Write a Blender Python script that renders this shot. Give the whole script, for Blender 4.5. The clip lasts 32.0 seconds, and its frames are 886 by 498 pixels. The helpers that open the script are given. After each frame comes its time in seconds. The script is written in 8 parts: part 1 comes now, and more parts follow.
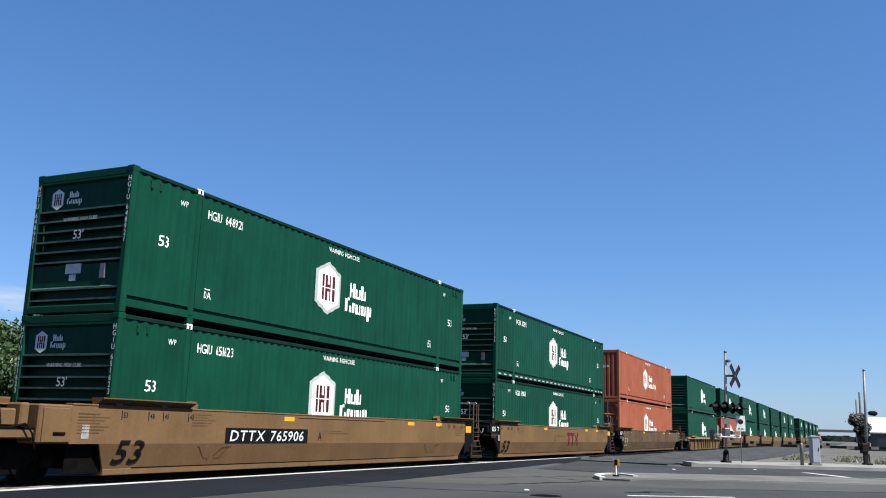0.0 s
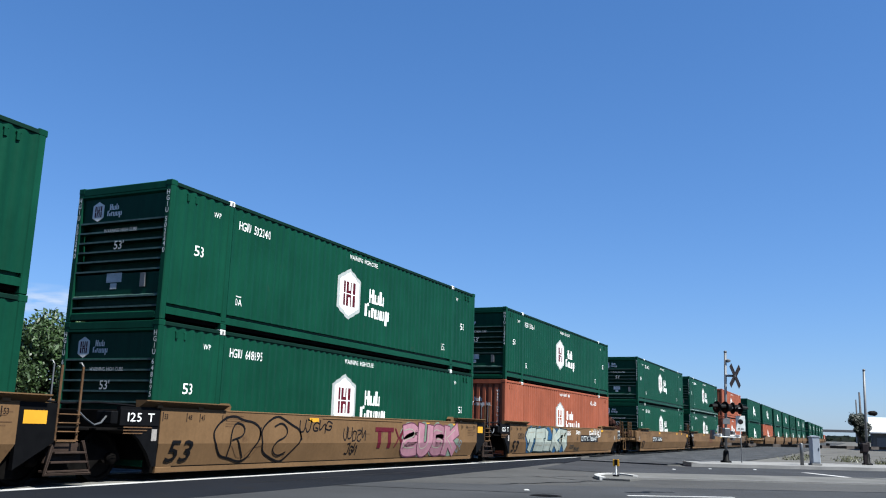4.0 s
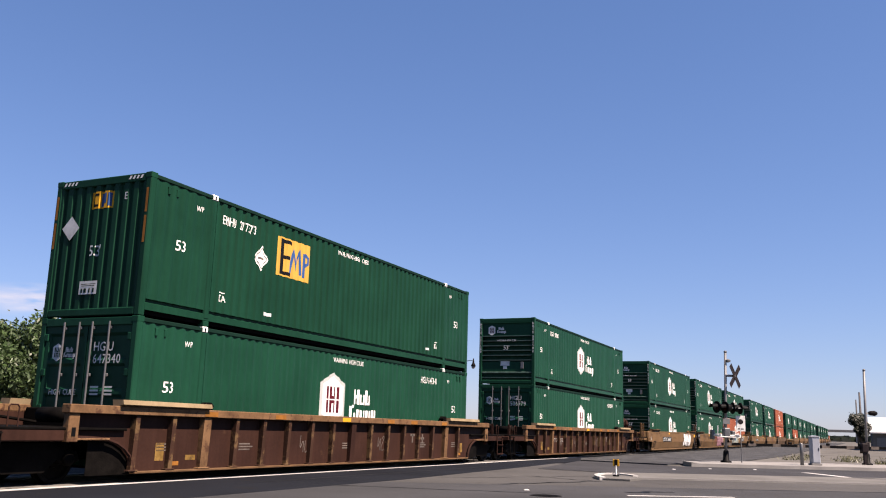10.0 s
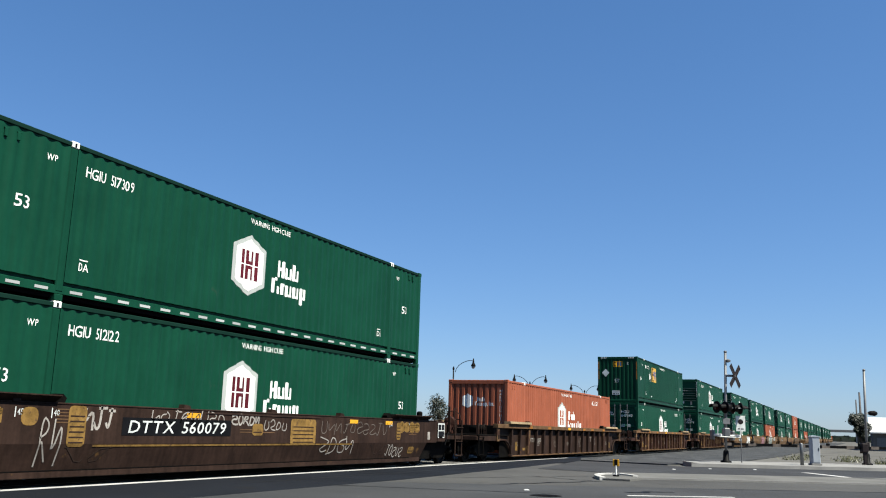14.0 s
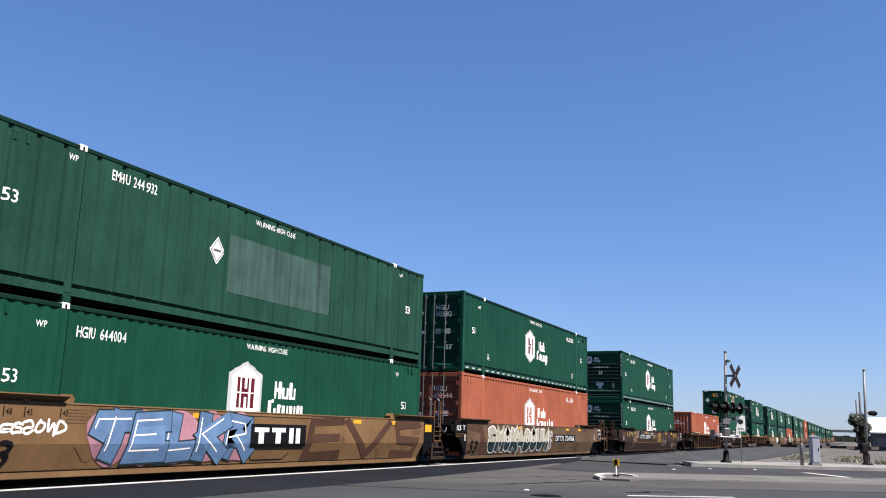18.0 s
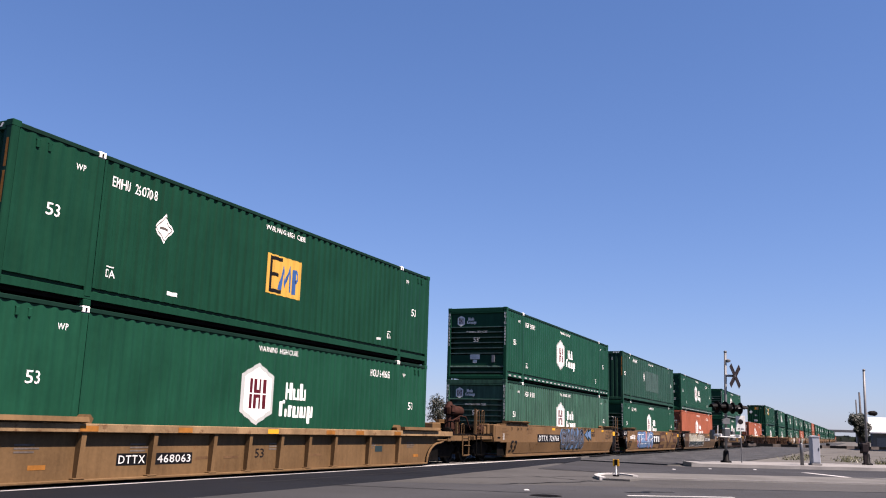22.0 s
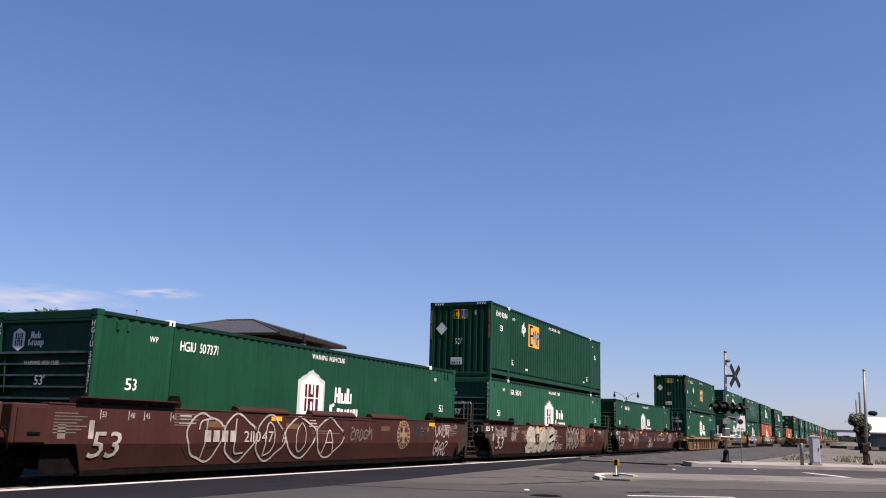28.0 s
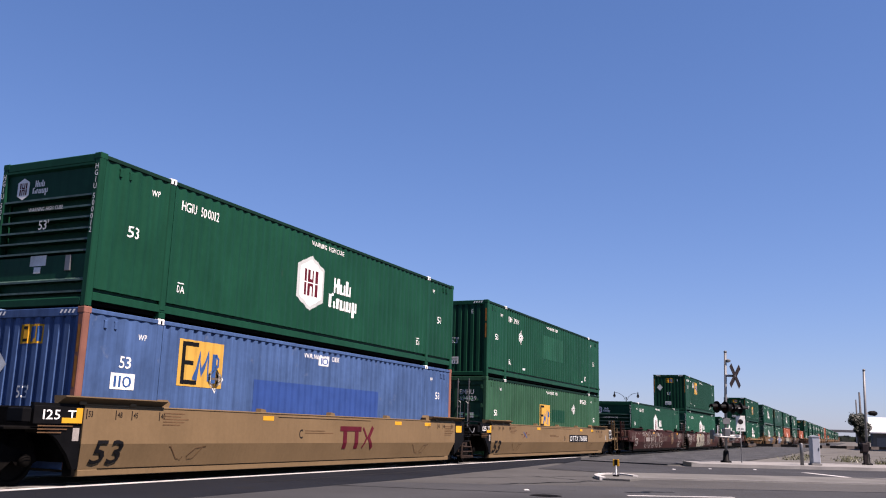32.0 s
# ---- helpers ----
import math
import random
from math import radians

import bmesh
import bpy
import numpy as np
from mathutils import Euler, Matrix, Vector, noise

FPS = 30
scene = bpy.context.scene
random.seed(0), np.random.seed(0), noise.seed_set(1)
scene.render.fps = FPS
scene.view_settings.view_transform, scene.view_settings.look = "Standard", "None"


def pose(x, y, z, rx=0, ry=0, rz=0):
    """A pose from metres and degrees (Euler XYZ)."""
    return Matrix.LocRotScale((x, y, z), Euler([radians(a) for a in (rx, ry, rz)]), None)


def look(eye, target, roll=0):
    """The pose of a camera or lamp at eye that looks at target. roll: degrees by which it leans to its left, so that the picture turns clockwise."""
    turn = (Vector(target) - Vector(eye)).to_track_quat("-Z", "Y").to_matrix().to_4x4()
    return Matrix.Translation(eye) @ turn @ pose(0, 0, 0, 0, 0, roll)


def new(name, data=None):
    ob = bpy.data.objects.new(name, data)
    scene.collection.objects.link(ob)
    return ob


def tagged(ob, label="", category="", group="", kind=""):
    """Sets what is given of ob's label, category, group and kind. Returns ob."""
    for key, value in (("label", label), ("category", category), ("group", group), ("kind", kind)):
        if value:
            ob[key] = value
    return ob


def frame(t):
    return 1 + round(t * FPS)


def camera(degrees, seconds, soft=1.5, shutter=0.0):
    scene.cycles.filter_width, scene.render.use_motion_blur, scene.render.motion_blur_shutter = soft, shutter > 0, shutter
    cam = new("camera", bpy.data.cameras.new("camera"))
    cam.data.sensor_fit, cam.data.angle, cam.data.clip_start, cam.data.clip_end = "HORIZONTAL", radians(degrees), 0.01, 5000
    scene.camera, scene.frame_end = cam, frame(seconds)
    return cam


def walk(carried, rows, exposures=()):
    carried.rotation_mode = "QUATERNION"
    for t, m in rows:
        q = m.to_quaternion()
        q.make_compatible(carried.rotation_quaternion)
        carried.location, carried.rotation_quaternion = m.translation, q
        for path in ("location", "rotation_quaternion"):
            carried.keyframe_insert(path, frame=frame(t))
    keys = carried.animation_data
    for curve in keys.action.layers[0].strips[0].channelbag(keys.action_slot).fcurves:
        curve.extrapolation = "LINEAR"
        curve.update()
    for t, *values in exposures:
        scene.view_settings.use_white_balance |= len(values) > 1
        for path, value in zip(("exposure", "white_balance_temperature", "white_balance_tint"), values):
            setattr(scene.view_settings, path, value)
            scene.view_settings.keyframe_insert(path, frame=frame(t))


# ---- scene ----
cam = camera(53.31, 32.0, soft=1.1)
EYE = (12.518, -12.455, 1.201)
AIM = look(EYE, (EYE[0] - 0.41481, EYE[1] + 0.88776, EYE[2] + 0.19981), 1.634)
walk(cam, [(0, AIM), (32, AIM)], [
    (0, 1.3, 6350, 6), (1, 1.3, 6780, 13), (2, 1.2, 6050, 4), (3.5, 1.28, 6050, 4.5), (6, 1.32, 6735, 20), (7, 1.4, 6800, 20), (8, 1.35, 7030, 24),
    (9, 1.44, 7580, 23), (10, 1.46, 7680, 24), (11, 1.4, 7480, 18), (12, 1.2, 6640, 4), (13, 1.25, 6480, 2), (14, 1.3, 6700, 4), (15.5, 1.3, 6500, 5),
    (17, 1.33, 6600, 8), (18, 1.36, 6710, 15), (19, 1.4, 7310, 26), (20, 1.37, 7310, 26), (21, 1.36, 7280, 25), (22, 1.36, 7130, 25), (23, 1.42, 7380, 24.5),
    (24, 1.27, 7430, 26), (25, 1.24, 7430, 25), (26, 1.3, 7430, 25), (29, 1.24, 7310, 24), (30, 1.3, 7160, 23.5), (31, 1.3, 7080, 26), (32, 1.28, 7080, 27)])

# ---- light ----
SUN_EL, SUN_AZ = 55.0, -8.0     # degrees; azimuth from +X towards +Y
world = bpy.data.worlds.new("sky")
scene.world = world
world.use_nodes = True
wn = world.node_tree
sky = wn.nodes.new("ShaderNodeTexSky")
sky.sky_type, sky.sun_disc = "NISHITA", False
sky.sun_elevation, sky.sun_rotation = radians(SUN_EL), radians(90 - SUN_AZ)
sky.air_density, sky.dust_density, sky.ozone_density = 1.0, 0.25, 3.0
wn.nodes["Background"].inputs["Strength"].default_value = 0.054
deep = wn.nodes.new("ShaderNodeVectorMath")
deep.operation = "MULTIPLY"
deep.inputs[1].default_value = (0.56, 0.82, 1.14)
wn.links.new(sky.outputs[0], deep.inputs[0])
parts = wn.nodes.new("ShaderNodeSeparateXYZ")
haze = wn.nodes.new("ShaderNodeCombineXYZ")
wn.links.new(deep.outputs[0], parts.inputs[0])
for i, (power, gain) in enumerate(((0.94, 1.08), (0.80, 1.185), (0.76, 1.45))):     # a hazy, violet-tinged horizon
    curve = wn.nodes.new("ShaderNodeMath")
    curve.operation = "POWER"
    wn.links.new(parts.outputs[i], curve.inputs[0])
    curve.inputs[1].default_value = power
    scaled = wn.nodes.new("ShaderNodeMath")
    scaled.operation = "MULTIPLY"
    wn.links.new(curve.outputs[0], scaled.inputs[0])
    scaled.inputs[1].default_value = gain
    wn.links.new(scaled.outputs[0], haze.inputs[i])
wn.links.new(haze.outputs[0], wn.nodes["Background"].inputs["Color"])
sun_data = bpy.data.lights.new("sun", "SUN")
sun_data.energy, sun_data.angle, sun_data.color = 5.0, radians(0.53), (1.0, 0.95, 0.87)
sun = new("sun", sun_data)
sun_way = Vector((math.cos(radians(SUN_EL)) * math.cos(radians(SUN_AZ)),
                  math.cos(radians(SUN_EL)) * math.sin(radians(SUN_AZ)), math.sin(radians(SUN_EL))))
sun.matrix_world = look(sun_way * 50, (0, 0, 0))


# ---- materials ----
def material(name, base, rough=0.6, metal=0.0, dark=0.75, light=1.15, scale=3.0, fine=60.0, streak=0.0,
             stain=None, stain_at=0.62, bump=0.15, vary=0.12, bump_scale=None, spec=0.08):
    """A procedural surface: two scales of variation, vertical streaks, stains and fine relief."""
    m = bpy.data.materials.new(name)
    m.use_nodes = True
    nt = m.node_tree
    bsdf = nt.nodes["Principled BSDF"]
    N, L = nt.nodes.new, nt.links.new
    tc = N("ShaderNodeTexCoord")
    info = N("ShaderNodeObjectInfo")
    off = N("ShaderNodeVectorMath")
    off.operation = "MULTIPLY_ADD"
    L(info.outputs["Random"], off.inputs[0])
    off.inputs[1].default_value = (37.0, 91.0, 53.0)
    L(tc.outputs["Object"], off.inputs[2])
    big = N("ShaderNodeTexNoise")
    big.inputs["Scale"].default_value, big.inputs["Detail"].default_value = scale, 5
    L(off.outputs[0], big.inputs["Vector"])
    small = N("ShaderNodeTexNoise")
    small.inputs["Scale"].default_value, small.inputs["Detail"].default_value = fine, 3
    L(off.outputs[0], small.inputs["Vector"])
    ramp = N("ShaderNodeMapRange")
    ramp.inputs["From Min"].default_value, ramp.inputs["From Max"].default_value = 0.3, 0.7
    ramp.inputs["To Min"].default_value, ramp.inputs["To Max"].default_value = dark, light
    mixv = N("ShaderNodeMath")
    mixv.operation = "MULTIPLY_ADD"
    L(small.outputs["Fac"], mixv.inputs[0])
    mixv.inputs[1].default_value = 0.35
    L(big.outputs["Fac"], mixv.inputs[2])
    sub = N("ShaderNodeMath")
    sub.operation = "SUBTRACT"
    L(mixv.outputs[0], sub.inputs[0])
    sub.inputs[1].default_value = 0.175
    L(sub.outputs[0], ramp.inputs["Value"])
    tint = N("ShaderNodeMapRange")
    L(info.outputs["Random"], tint.inputs["Value"])
    tint.inputs["To Min"].default_value, tint.inputs["To Max"].default_value = 1 - vary, 1 + vary
    mul = N("ShaderNodeMath")
    mul.operation = "MULTIPLY"
    L(ramp.outputs[0], mul.inputs[0])
    L(tint.outputs[0], mul.inputs[1])
    value = mul
    if streak:
        sq = N("ShaderNodeVectorMath")
        sq.operation = "MULTIPLY"
        L(off.outputs[0], sq.inputs[0])
        sq.inputs[1].default_value = (9.0, 9.0, 0.5)
        st = N("ShaderNodeTexNoise")
        st.inputs["Scale"].default_value, st.inputs["Detail"].default_value = 1.0, 4
        L(sq.outputs[0], st.inputs["Vector"])
        sr = N("ShaderNodeMapRange")
        sr.inputs["From Min"].default_value, sr.inputs["From Max"].default_value = 0.35, 0.7
        sr.inputs["To Min"].default_value, sr.inputs["To Max"].default_value = 1 + streak * 0.5, 1 - streak
        L(st.outputs["Fac"], sr.inputs["Value"])
        m2 = N("ShaderNodeMath")
        m2.operation = "MULTIPLY"
        L(mul.outputs[0], m2.inputs[0])
        L(sr.outputs[0], m2.inputs[1])
        value = m2
    col = N("ShaderNodeVectorMath")
    col.operation = "SCALE"
    col.inputs[0].default_value = base
    L(value.outputs[0], col.inputs["Scale"])
    out = col.outputs[0]
    if stain:
        sn = N("ShaderNodeTexNoise")
        sn.inputs["Scale"].default_value, sn.inputs["Detail"].default_value = scale * 2.3, 8
        sn.inputs["Roughness"].default_value = 0.7
        L(off.outputs[0], sn.inputs["Vector"])
        sm = N("ShaderNodeMapRange")
        sm.inputs["From Min"].default_value, sm.inputs["From Max"].default_value = stain_at, stain_at + 0.08
        L(sn.outputs["Fac"], sm.inputs["Value"])
        mx = N("ShaderNodeMix")
        mx.data_type = "RGBA"
        L(sm.outputs[0], mx.inputs["Factor"])
        L(out, mx.inputs[6])
        mx.inputs[7].default_value = (*stain, 1)
        out = mx.outputs[2]
    L(out, bsdf.inputs["Base Color"])
    bsdf.inputs["Roughness"].default_value = rough
    bsdf.inputs["Metallic"].default_value = metal
    bsdf.inputs["Specular IOR Level"].default_value = spec
    if bump:
        bp = N("ShaderNodeBump")
        bp.inputs["Strength"].default_value, bp.inputs["Distance"].default_value = bump, 0.02
        bn = small
        if bump_scale:
            bn = N("ShaderNodeTexNoise")
            bn.inputs["Scale"].default_value, bn.inputs["Detail"].default_value = bump_scale, 4
            L(off.outputs[0], bn.inputs["Vector"])
        L(bn.outputs["Fac"], bp.inputs["Height"])
        L(bp.outputs[0], bsdf.inputs["Normal"])
    return m


GREEN = material("green_container_paint", (0.0041, 0.0375, 0.0212), 0.42, dark=0.86, light=1.12, scale=0.9, fine=9, streak=0.12, stain=(0.0131, 0.0394, 0.0246), stain_at=0.66, bump=0.06, vary=0.08, spec=0.06)
GREEN_DARK = material("dark_green_paint", (0.0098, 0.04, 0.0265), 0.5, dark=0.8, light=1.15, scale=0.9, fine=9, streak=0.16, stain=(0.0197, 0.0361, 0.0262), stain_at=0.64, bump=0.06, vary=0.05, spec=0.06)
GREEN_PALE = material("bleached_green_paint", (0.0185, 0.062, 0.04), 0.5, dark=0.8, light=1.2, scale=0.8, fine=7, streak=0.5, stain=(0.0085, 0.036, 0.021), stain_at=0.6, bump=0.06, vary=0.05, spec=0.2)
GREEN_EMP = material("mid_green_container_paint", (0.0046, 0.042, 0.0235), 0.45, dark=0.86, light=1.12, scale=0.9, fine=9, streak=0.14, stain=(0.0131, 0.0394, 0.0266), stain_at=0.66, bump=0.06, vary=0.06, spec=0.06)
GREEN_DEEP = material("deep_green_container_paint", (0.0035, 0.032, 0.0178), 0.45, dark=0.86, light=1.12, scale=0.9, fine=9, streak=0.14, stain=(0.0131, 0.0394, 0.0266), stain_at=0.68, bump=0.06, vary=0.06, spec=0.06)
GREEN_LIGHT = material("faded_green_container_paint", (0.0085, 0.056, 0.0335), 0.5, dark=0.86, light=1.14, scale=0.9, fine=9, streak=0.2, stain=(0.016, 0.046, 0.031), stain_at=0.66, bump=0.06, vary=0.06, spec=0.06)
GREEN_OLIVE = material("sun_bleached_olive_green_paint", (0.019, 0.063, 0.035), 0.5, dark=0.86, light=1.14, scale=0.9, fine=9, streak=0.2, stain=(0.022, 0.05, 0.034), stain_at=0.66, bump=0.06, vary=0.05, spec=0.06)
ORANGE = material("faded_orange_paint", (0.2250, 0.0680, 0.0380), 0.6, dark=0.85, light=1.1, scale=1.0, fine=9, streak=0.12, stain=(0.1112, 0.0394, 0.0262), stain_at=0.67, bump=0.06, vary=0.06, spec=0.06)
BLUE = material("worn_blue_paint", (0.038, 0.075, 0.165), 0.55, dark=0.8, light=1.15, scale=1.1, fine=9, streak=0.2, stain=(0.06, 0.09, 0.16), stain_at=0.62, bump=0.06, vary=0.03, spec=0.06)
BLUE_NEW = material("fresh_blue_patch", (0.018, 0.045, 0.15), 0.45, dark=0.9, light=1.1, bump=0.03)
PINK = material("faded_red_post_paint", (0.1704, 0.0752, 0.0558), 0.6, dark=0.85, light=1.1, streak=0.15, bump=0.05)
TOP_TEAL = material("dark_green_rail_paint", (0.0034, 0.0165, 0.0115), 0.6, dark=0.85, light=1.15, scale=2, fine=12, bump=0.04, spec=0.05)
GREY_HALO = material("pale_grey_border_paint", (0.3, 0.32, 0.31), 0.55, dark=0.9, light=1.06, bump=0.0)
WHITE = material("white_marking_paint", (0.62, 0.62, 0.6), 0.5, dark=0.9, light=1.05, scale=3, fine=30, bump=0.0, vary=0.03)
GREY_MARK = material("worn_white_marking", (0.5, 0.52, 0.51), 0.6, dark=0.75, light=1.1, scale=5, fine=30, bump=0.0, vary=0.05)
MAROON = material("maroon_marking_paint", (0.0656, 0.00738, 0.0131), 0.5, dark=0.9, light=1.1, bump=0.0)
EMBLEM_YELLOW = material("dull_yellow_emblem_paint", (0.43, 0.25, 0.05), 0.55, dark=0.88, light=1.05, bump=0.0, vary=0.04)
YELLOW = material("yellow_sticker", (0.5, 0.25, 0.02), 0.5, dark=0.9, light=1.05, bump=0.0, vary=0.04)
BLACK = material("black_marking_paint", (0.00492, 0.00492, 0.00574), 0.5, dark=0.8, light=1.3, bump=0.0)
INK_BLUE = material("blue_marking_paint", (0.0205, 0.0656, 0.184), 0.5, dark=0.9, light=1.1, bump=0.0)
WORN_WHITE = material("dulled_white_paint", (0.26, 0.24, 0.22), 0.65, dark=0.6, light=1.15, scale=5, fine=30, bump=0.0)
FAINT = material("faint_grey_writing", (0.1, 0.085, 0.075), 0.65, dark=0.6, light=1.15, scale=5, fine=30, bump=0.0)
# Paler green for rib ledges: light caught on them is put into the colour.
LEDGE_LIGHT = material("ledge_highlight_green_paint", (0.03, 0.06, 0.05), 0.45, dark=0.5, light=1.5, scale=7, fine=40, bump=0.05, spec=0.4)
POST_PAINT = material("brown_post_with_rubbed_rust", (0.036, 0.018, 0.012), 0.72, dark=0.75, light=1.2, scale=1.1, fine=25, stain=(0.1, 0.06, 0.03), stain_at=0.5, bump=0.15)
OCHRE_TAPE = material("faded_orange_tape", (0.22, 0.09, 0.02), 0.6, dark=0.7, light=1.1, scale=6, bump=0.0)
# Brown of tanks and fittings; also the shaded copy of oxide on end plates.
TANK_SHADE_BROWN = material("dark_brown_tank_paint", (0.028, 0.019, 0.015), 0.65, dark=0.7, light=1.25, scale=4, fine=25, stain=(0.05, 0.027, 0.018), stain_at=0.62, bump=0.1)
GHOST = material("faded_patch_paint", (0.03, 0.06, 0.052), 0.6, dark=0.85, light=1.15, scale=2, fine=15, streak=0.25, bump=0.03)
TAN = material("tan_car_paint", (0.116, 0.068, 0.0325), 0.62, dark=0.8, light=1.12, scale=0.8, fine=14, streak=0.06, stain=(0.066, 0.036, 0.0185), stain_at=0.615, bump=0.1, vary=0.05)
TAN_NEW = material("fresh_tan_car_paint", (0.130, 0.087, 0.046), 0.55, dark=0.88, light=1.08, scale=0.8, fine=14, streak=0.04, stain=(0.1080, 0.0590, 0.0262), stain_at=0.70, bump=0.08, vary=0.03)
TAN_OLD = material("dirty_tan_car_paint", (0.08, 0.051, 0.03), 0.7, dark=0.7, light=1.2, scale=0.8, fine=14, streak=0.12, stain=(0.0328, 0.0180, 0.0115), stain_at=0.58, bump=0.1, vary=0.05)
YELLOW_CAR = material("yellow_car_paint", (0.115, 0.069, 0.033), 0.62, dark=0.7, light=1.15, scale=0.8, fine=14, streak=0.12, stain=(0.0984, 0.0459, 0.0197), stain_at=0.62, bump=0.1, vary=0.05)
BROWN = material("brown_car_paint", (0.027, 0.012, 0.0085), 0.68, dark=0.75, light=1.2, scale=0.9, fine=16, streak=0.12, stain=(0.0558, 0.0279, 0.0164), stain_at=0.63, bump=0.12, vary=0.06)
CHORD_BROWN = material("rubbed_tan_chord_paint", (0.125, 0.07, 0.036), 0.75, dark=0.6, light=1.25, scale=2.0, fine=25, stain=(0.06, 0.03, 0.018), stain_at=0.54, bump=0.15, vary=0.06)
# Worn pale chord, lifted further by light painted in for its rounded edge.
CHORD_YELLOW = material("rubbed_lit_chord_paint", (0.2, 0.13, 0.07), 0.75, dark=0.65, light=1.2, scale=2.0, fine=25, stain=(0.1, 0.055, 0.028), stain_at=0.55, bump=0.15, vary=0.06)
GUIDE_TAN = material("bleached_tan_guide_paint", (0.2, 0.15, 0.09), 0.7, dark=0.75, light=1.15, scale=2.0, fine=25, stain=(0.09, 0.05, 0.03), stain_at=0.66, bump=0.1, vary=0.05)
RUST = material("rusty_top_chord", (0.088, 0.05, 0.026), 0.8, dark=0.65, light=1.3, scale=2.5, fine=30, stain=(0.1184, 0.0724, 0.0328), stain_at=0.6, bump=0.2, vary=0.08)
BROWN_OLD = material("grimy_brown_car_paint", (0.0230, 0.0131, 0.0098), 0.72, dark=0.65, light=1.3, scale=1.1, fine=16, streak=0.3, stain=(0.0724, 0.0394, 0.0147), stain_at=0.63, bump=0.12, vary=0.06)
OXIDE = material("red_oxide_car_paint", (0.0325, 0.0125, 0.0108), 0.65, dark=0.8, light=1.15, scale=0.8, fine=16, streak=0.09, stain=(0.0295, 0.0115, 0.0092), stain_at=0.63, bump=0.1, vary=0.05)
# Both steels sit near black: underframe shade is put into the base, besides grime.
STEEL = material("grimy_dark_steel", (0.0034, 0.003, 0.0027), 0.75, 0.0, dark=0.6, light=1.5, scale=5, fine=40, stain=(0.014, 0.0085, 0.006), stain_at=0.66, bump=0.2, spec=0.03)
WHEEL = material("worn_wheel_steel", (0.004, 0.0036, 0.0033), 0.6, 0.1, dark=0.7, light=1.3, scale=6, fine=40, bump=0.1, spec=0.06)
RAIL_STEEL = material("polished_rail_head", (0.139, 0.131, 0.123), 0.28, 0.9, dark=0.8, light=1.1, bump=0.03)
GALV = material("galvanised_steel", (0.14, 0.143, 0.146), 0.45, 0.6, dark=0.85, light=1.1, scale=4, fine=40, bump=0.05)
SILVER = material("silver_signal_paint", (0.14, 0.143, 0.147), 0.45, 0.3, dark=0.85, light=1.1, scale=3, fine=30, bump=0.05)
MATT_BLACK = material("matt_black_paint", (0.003, 0.003, 0.0033), 0.55, dark=0.8, light=1.4, scale=5, fine=40, bump=0.05, spec=0.06)
RED_GLASS = material("red_signal_lens", (0.012, 0.0015, 0.0013), 0.2, dark=0.9, light=1.1, bump=0.0)
ASPHALT = material("dark_asphalt", (0.0086, 0.0102, 0.0142), 0.85, dark=0.78, light=1.2, scale=0.35, fine=45, stain=(0.0095, 0.0098, 0.011), stain_at=0.6, bump=0.5, bump_scale=90)
ROAD = material("worn_grey_road", (0.064, 0.0635, 0.0625), 0.88, dark=0.82, light=1.15, scale=0.3, fine=45, stain=(0.036, 0.035, 0.034), stain_at=0.6, bump=0.5, bump_scale=90)
ROAD_NEAR = material("dull_grey_lane", (0.044, 0.0455, 0.0485), 0.88, dark=0.8, light=1.18, scale=0.3, fine=45, stain=(0.03, 0.03, 0.03), stain_at=0.6, bump=0.5, bump_scale=90)
LANE = material("mid_grey_asphalt", (0.034, 0.035, 0.038), 0.88, dark=0.75, light=1.2, scale=0.4, fine=45, stain=(0.022, 0.022, 0.023), stain_at=0.6, bump=0.5, bump_scale=90)
BRAKE = material("pinkish_rusty_iron", (0.03, 0.0125, 0.009), 0.75, dark=0.6, light=1.3, scale=6, fine=30, stain=(0.03, 0.014, 0.011), stain_at=0.6, bump=0.15)
MEDIAN = material("worn_median_concrete", (0.098, 0.0965, 0.092), 0.88, dark=0.8, light=1.15, scale=0.8, fine=40, stain=(0.06, 0.057, 0.053), stain_at=0.62, bump=0.4)
TAR = material("black_tar", (0.0075, 0.0075, 0.008), 0.6, dark=0.8, light=1.3, scale=4, bump=0.1)
CONCRETE = material("pale_concrete", (0.175, 0.172, 0.166), 0.85, dark=0.8, light=1.12, scale=1.2, fine=40, stain=(0.107, 0.103, 0.094), stain_at=0.64, bump=0.3)
STRIP = material("worn_white_strip", (0.36, 0.355, 0.345), 0.8, dark=0.75, light=1.12, scale=1.5, fine=30, stain=(0.12, 0.117, 0.11), stain_at=0.6, bump=0.2)
PANEL = material("stained_crossing_concrete", (0.12, 0.116, 0.108), 0.85, dark=0.6, light=1.25, scale=1.0, fine=40, stain=(0.04, 0.038, 0.035), stain_at=0.55, bump=0.3)
BALLAST = material("grey_ballast", (0.042, 0.044, 0.047), 0.95, dark=0.5, light=1.5, scale=0.7, fine=22, stain=(0.085, 0.086, 0.087), stain_at=0.56, bump=0.9, bump_scale=16)
DIRT = material("pale_dry_dirt", (0.083, 0.080, 0.074), 0.95, dark=0.78, light=1.15, scale=0.25, fine=8, stain=(0.06, 0.057, 0.048), stain_at=0.6, bump=0.6, bump_scale=6)
WOOD = material("creosoted_timber", (0.041, 0.0307, 0.0225), 0.85, dark=0.7, light=1.25, scale=4, fine=30, bump=0.3)
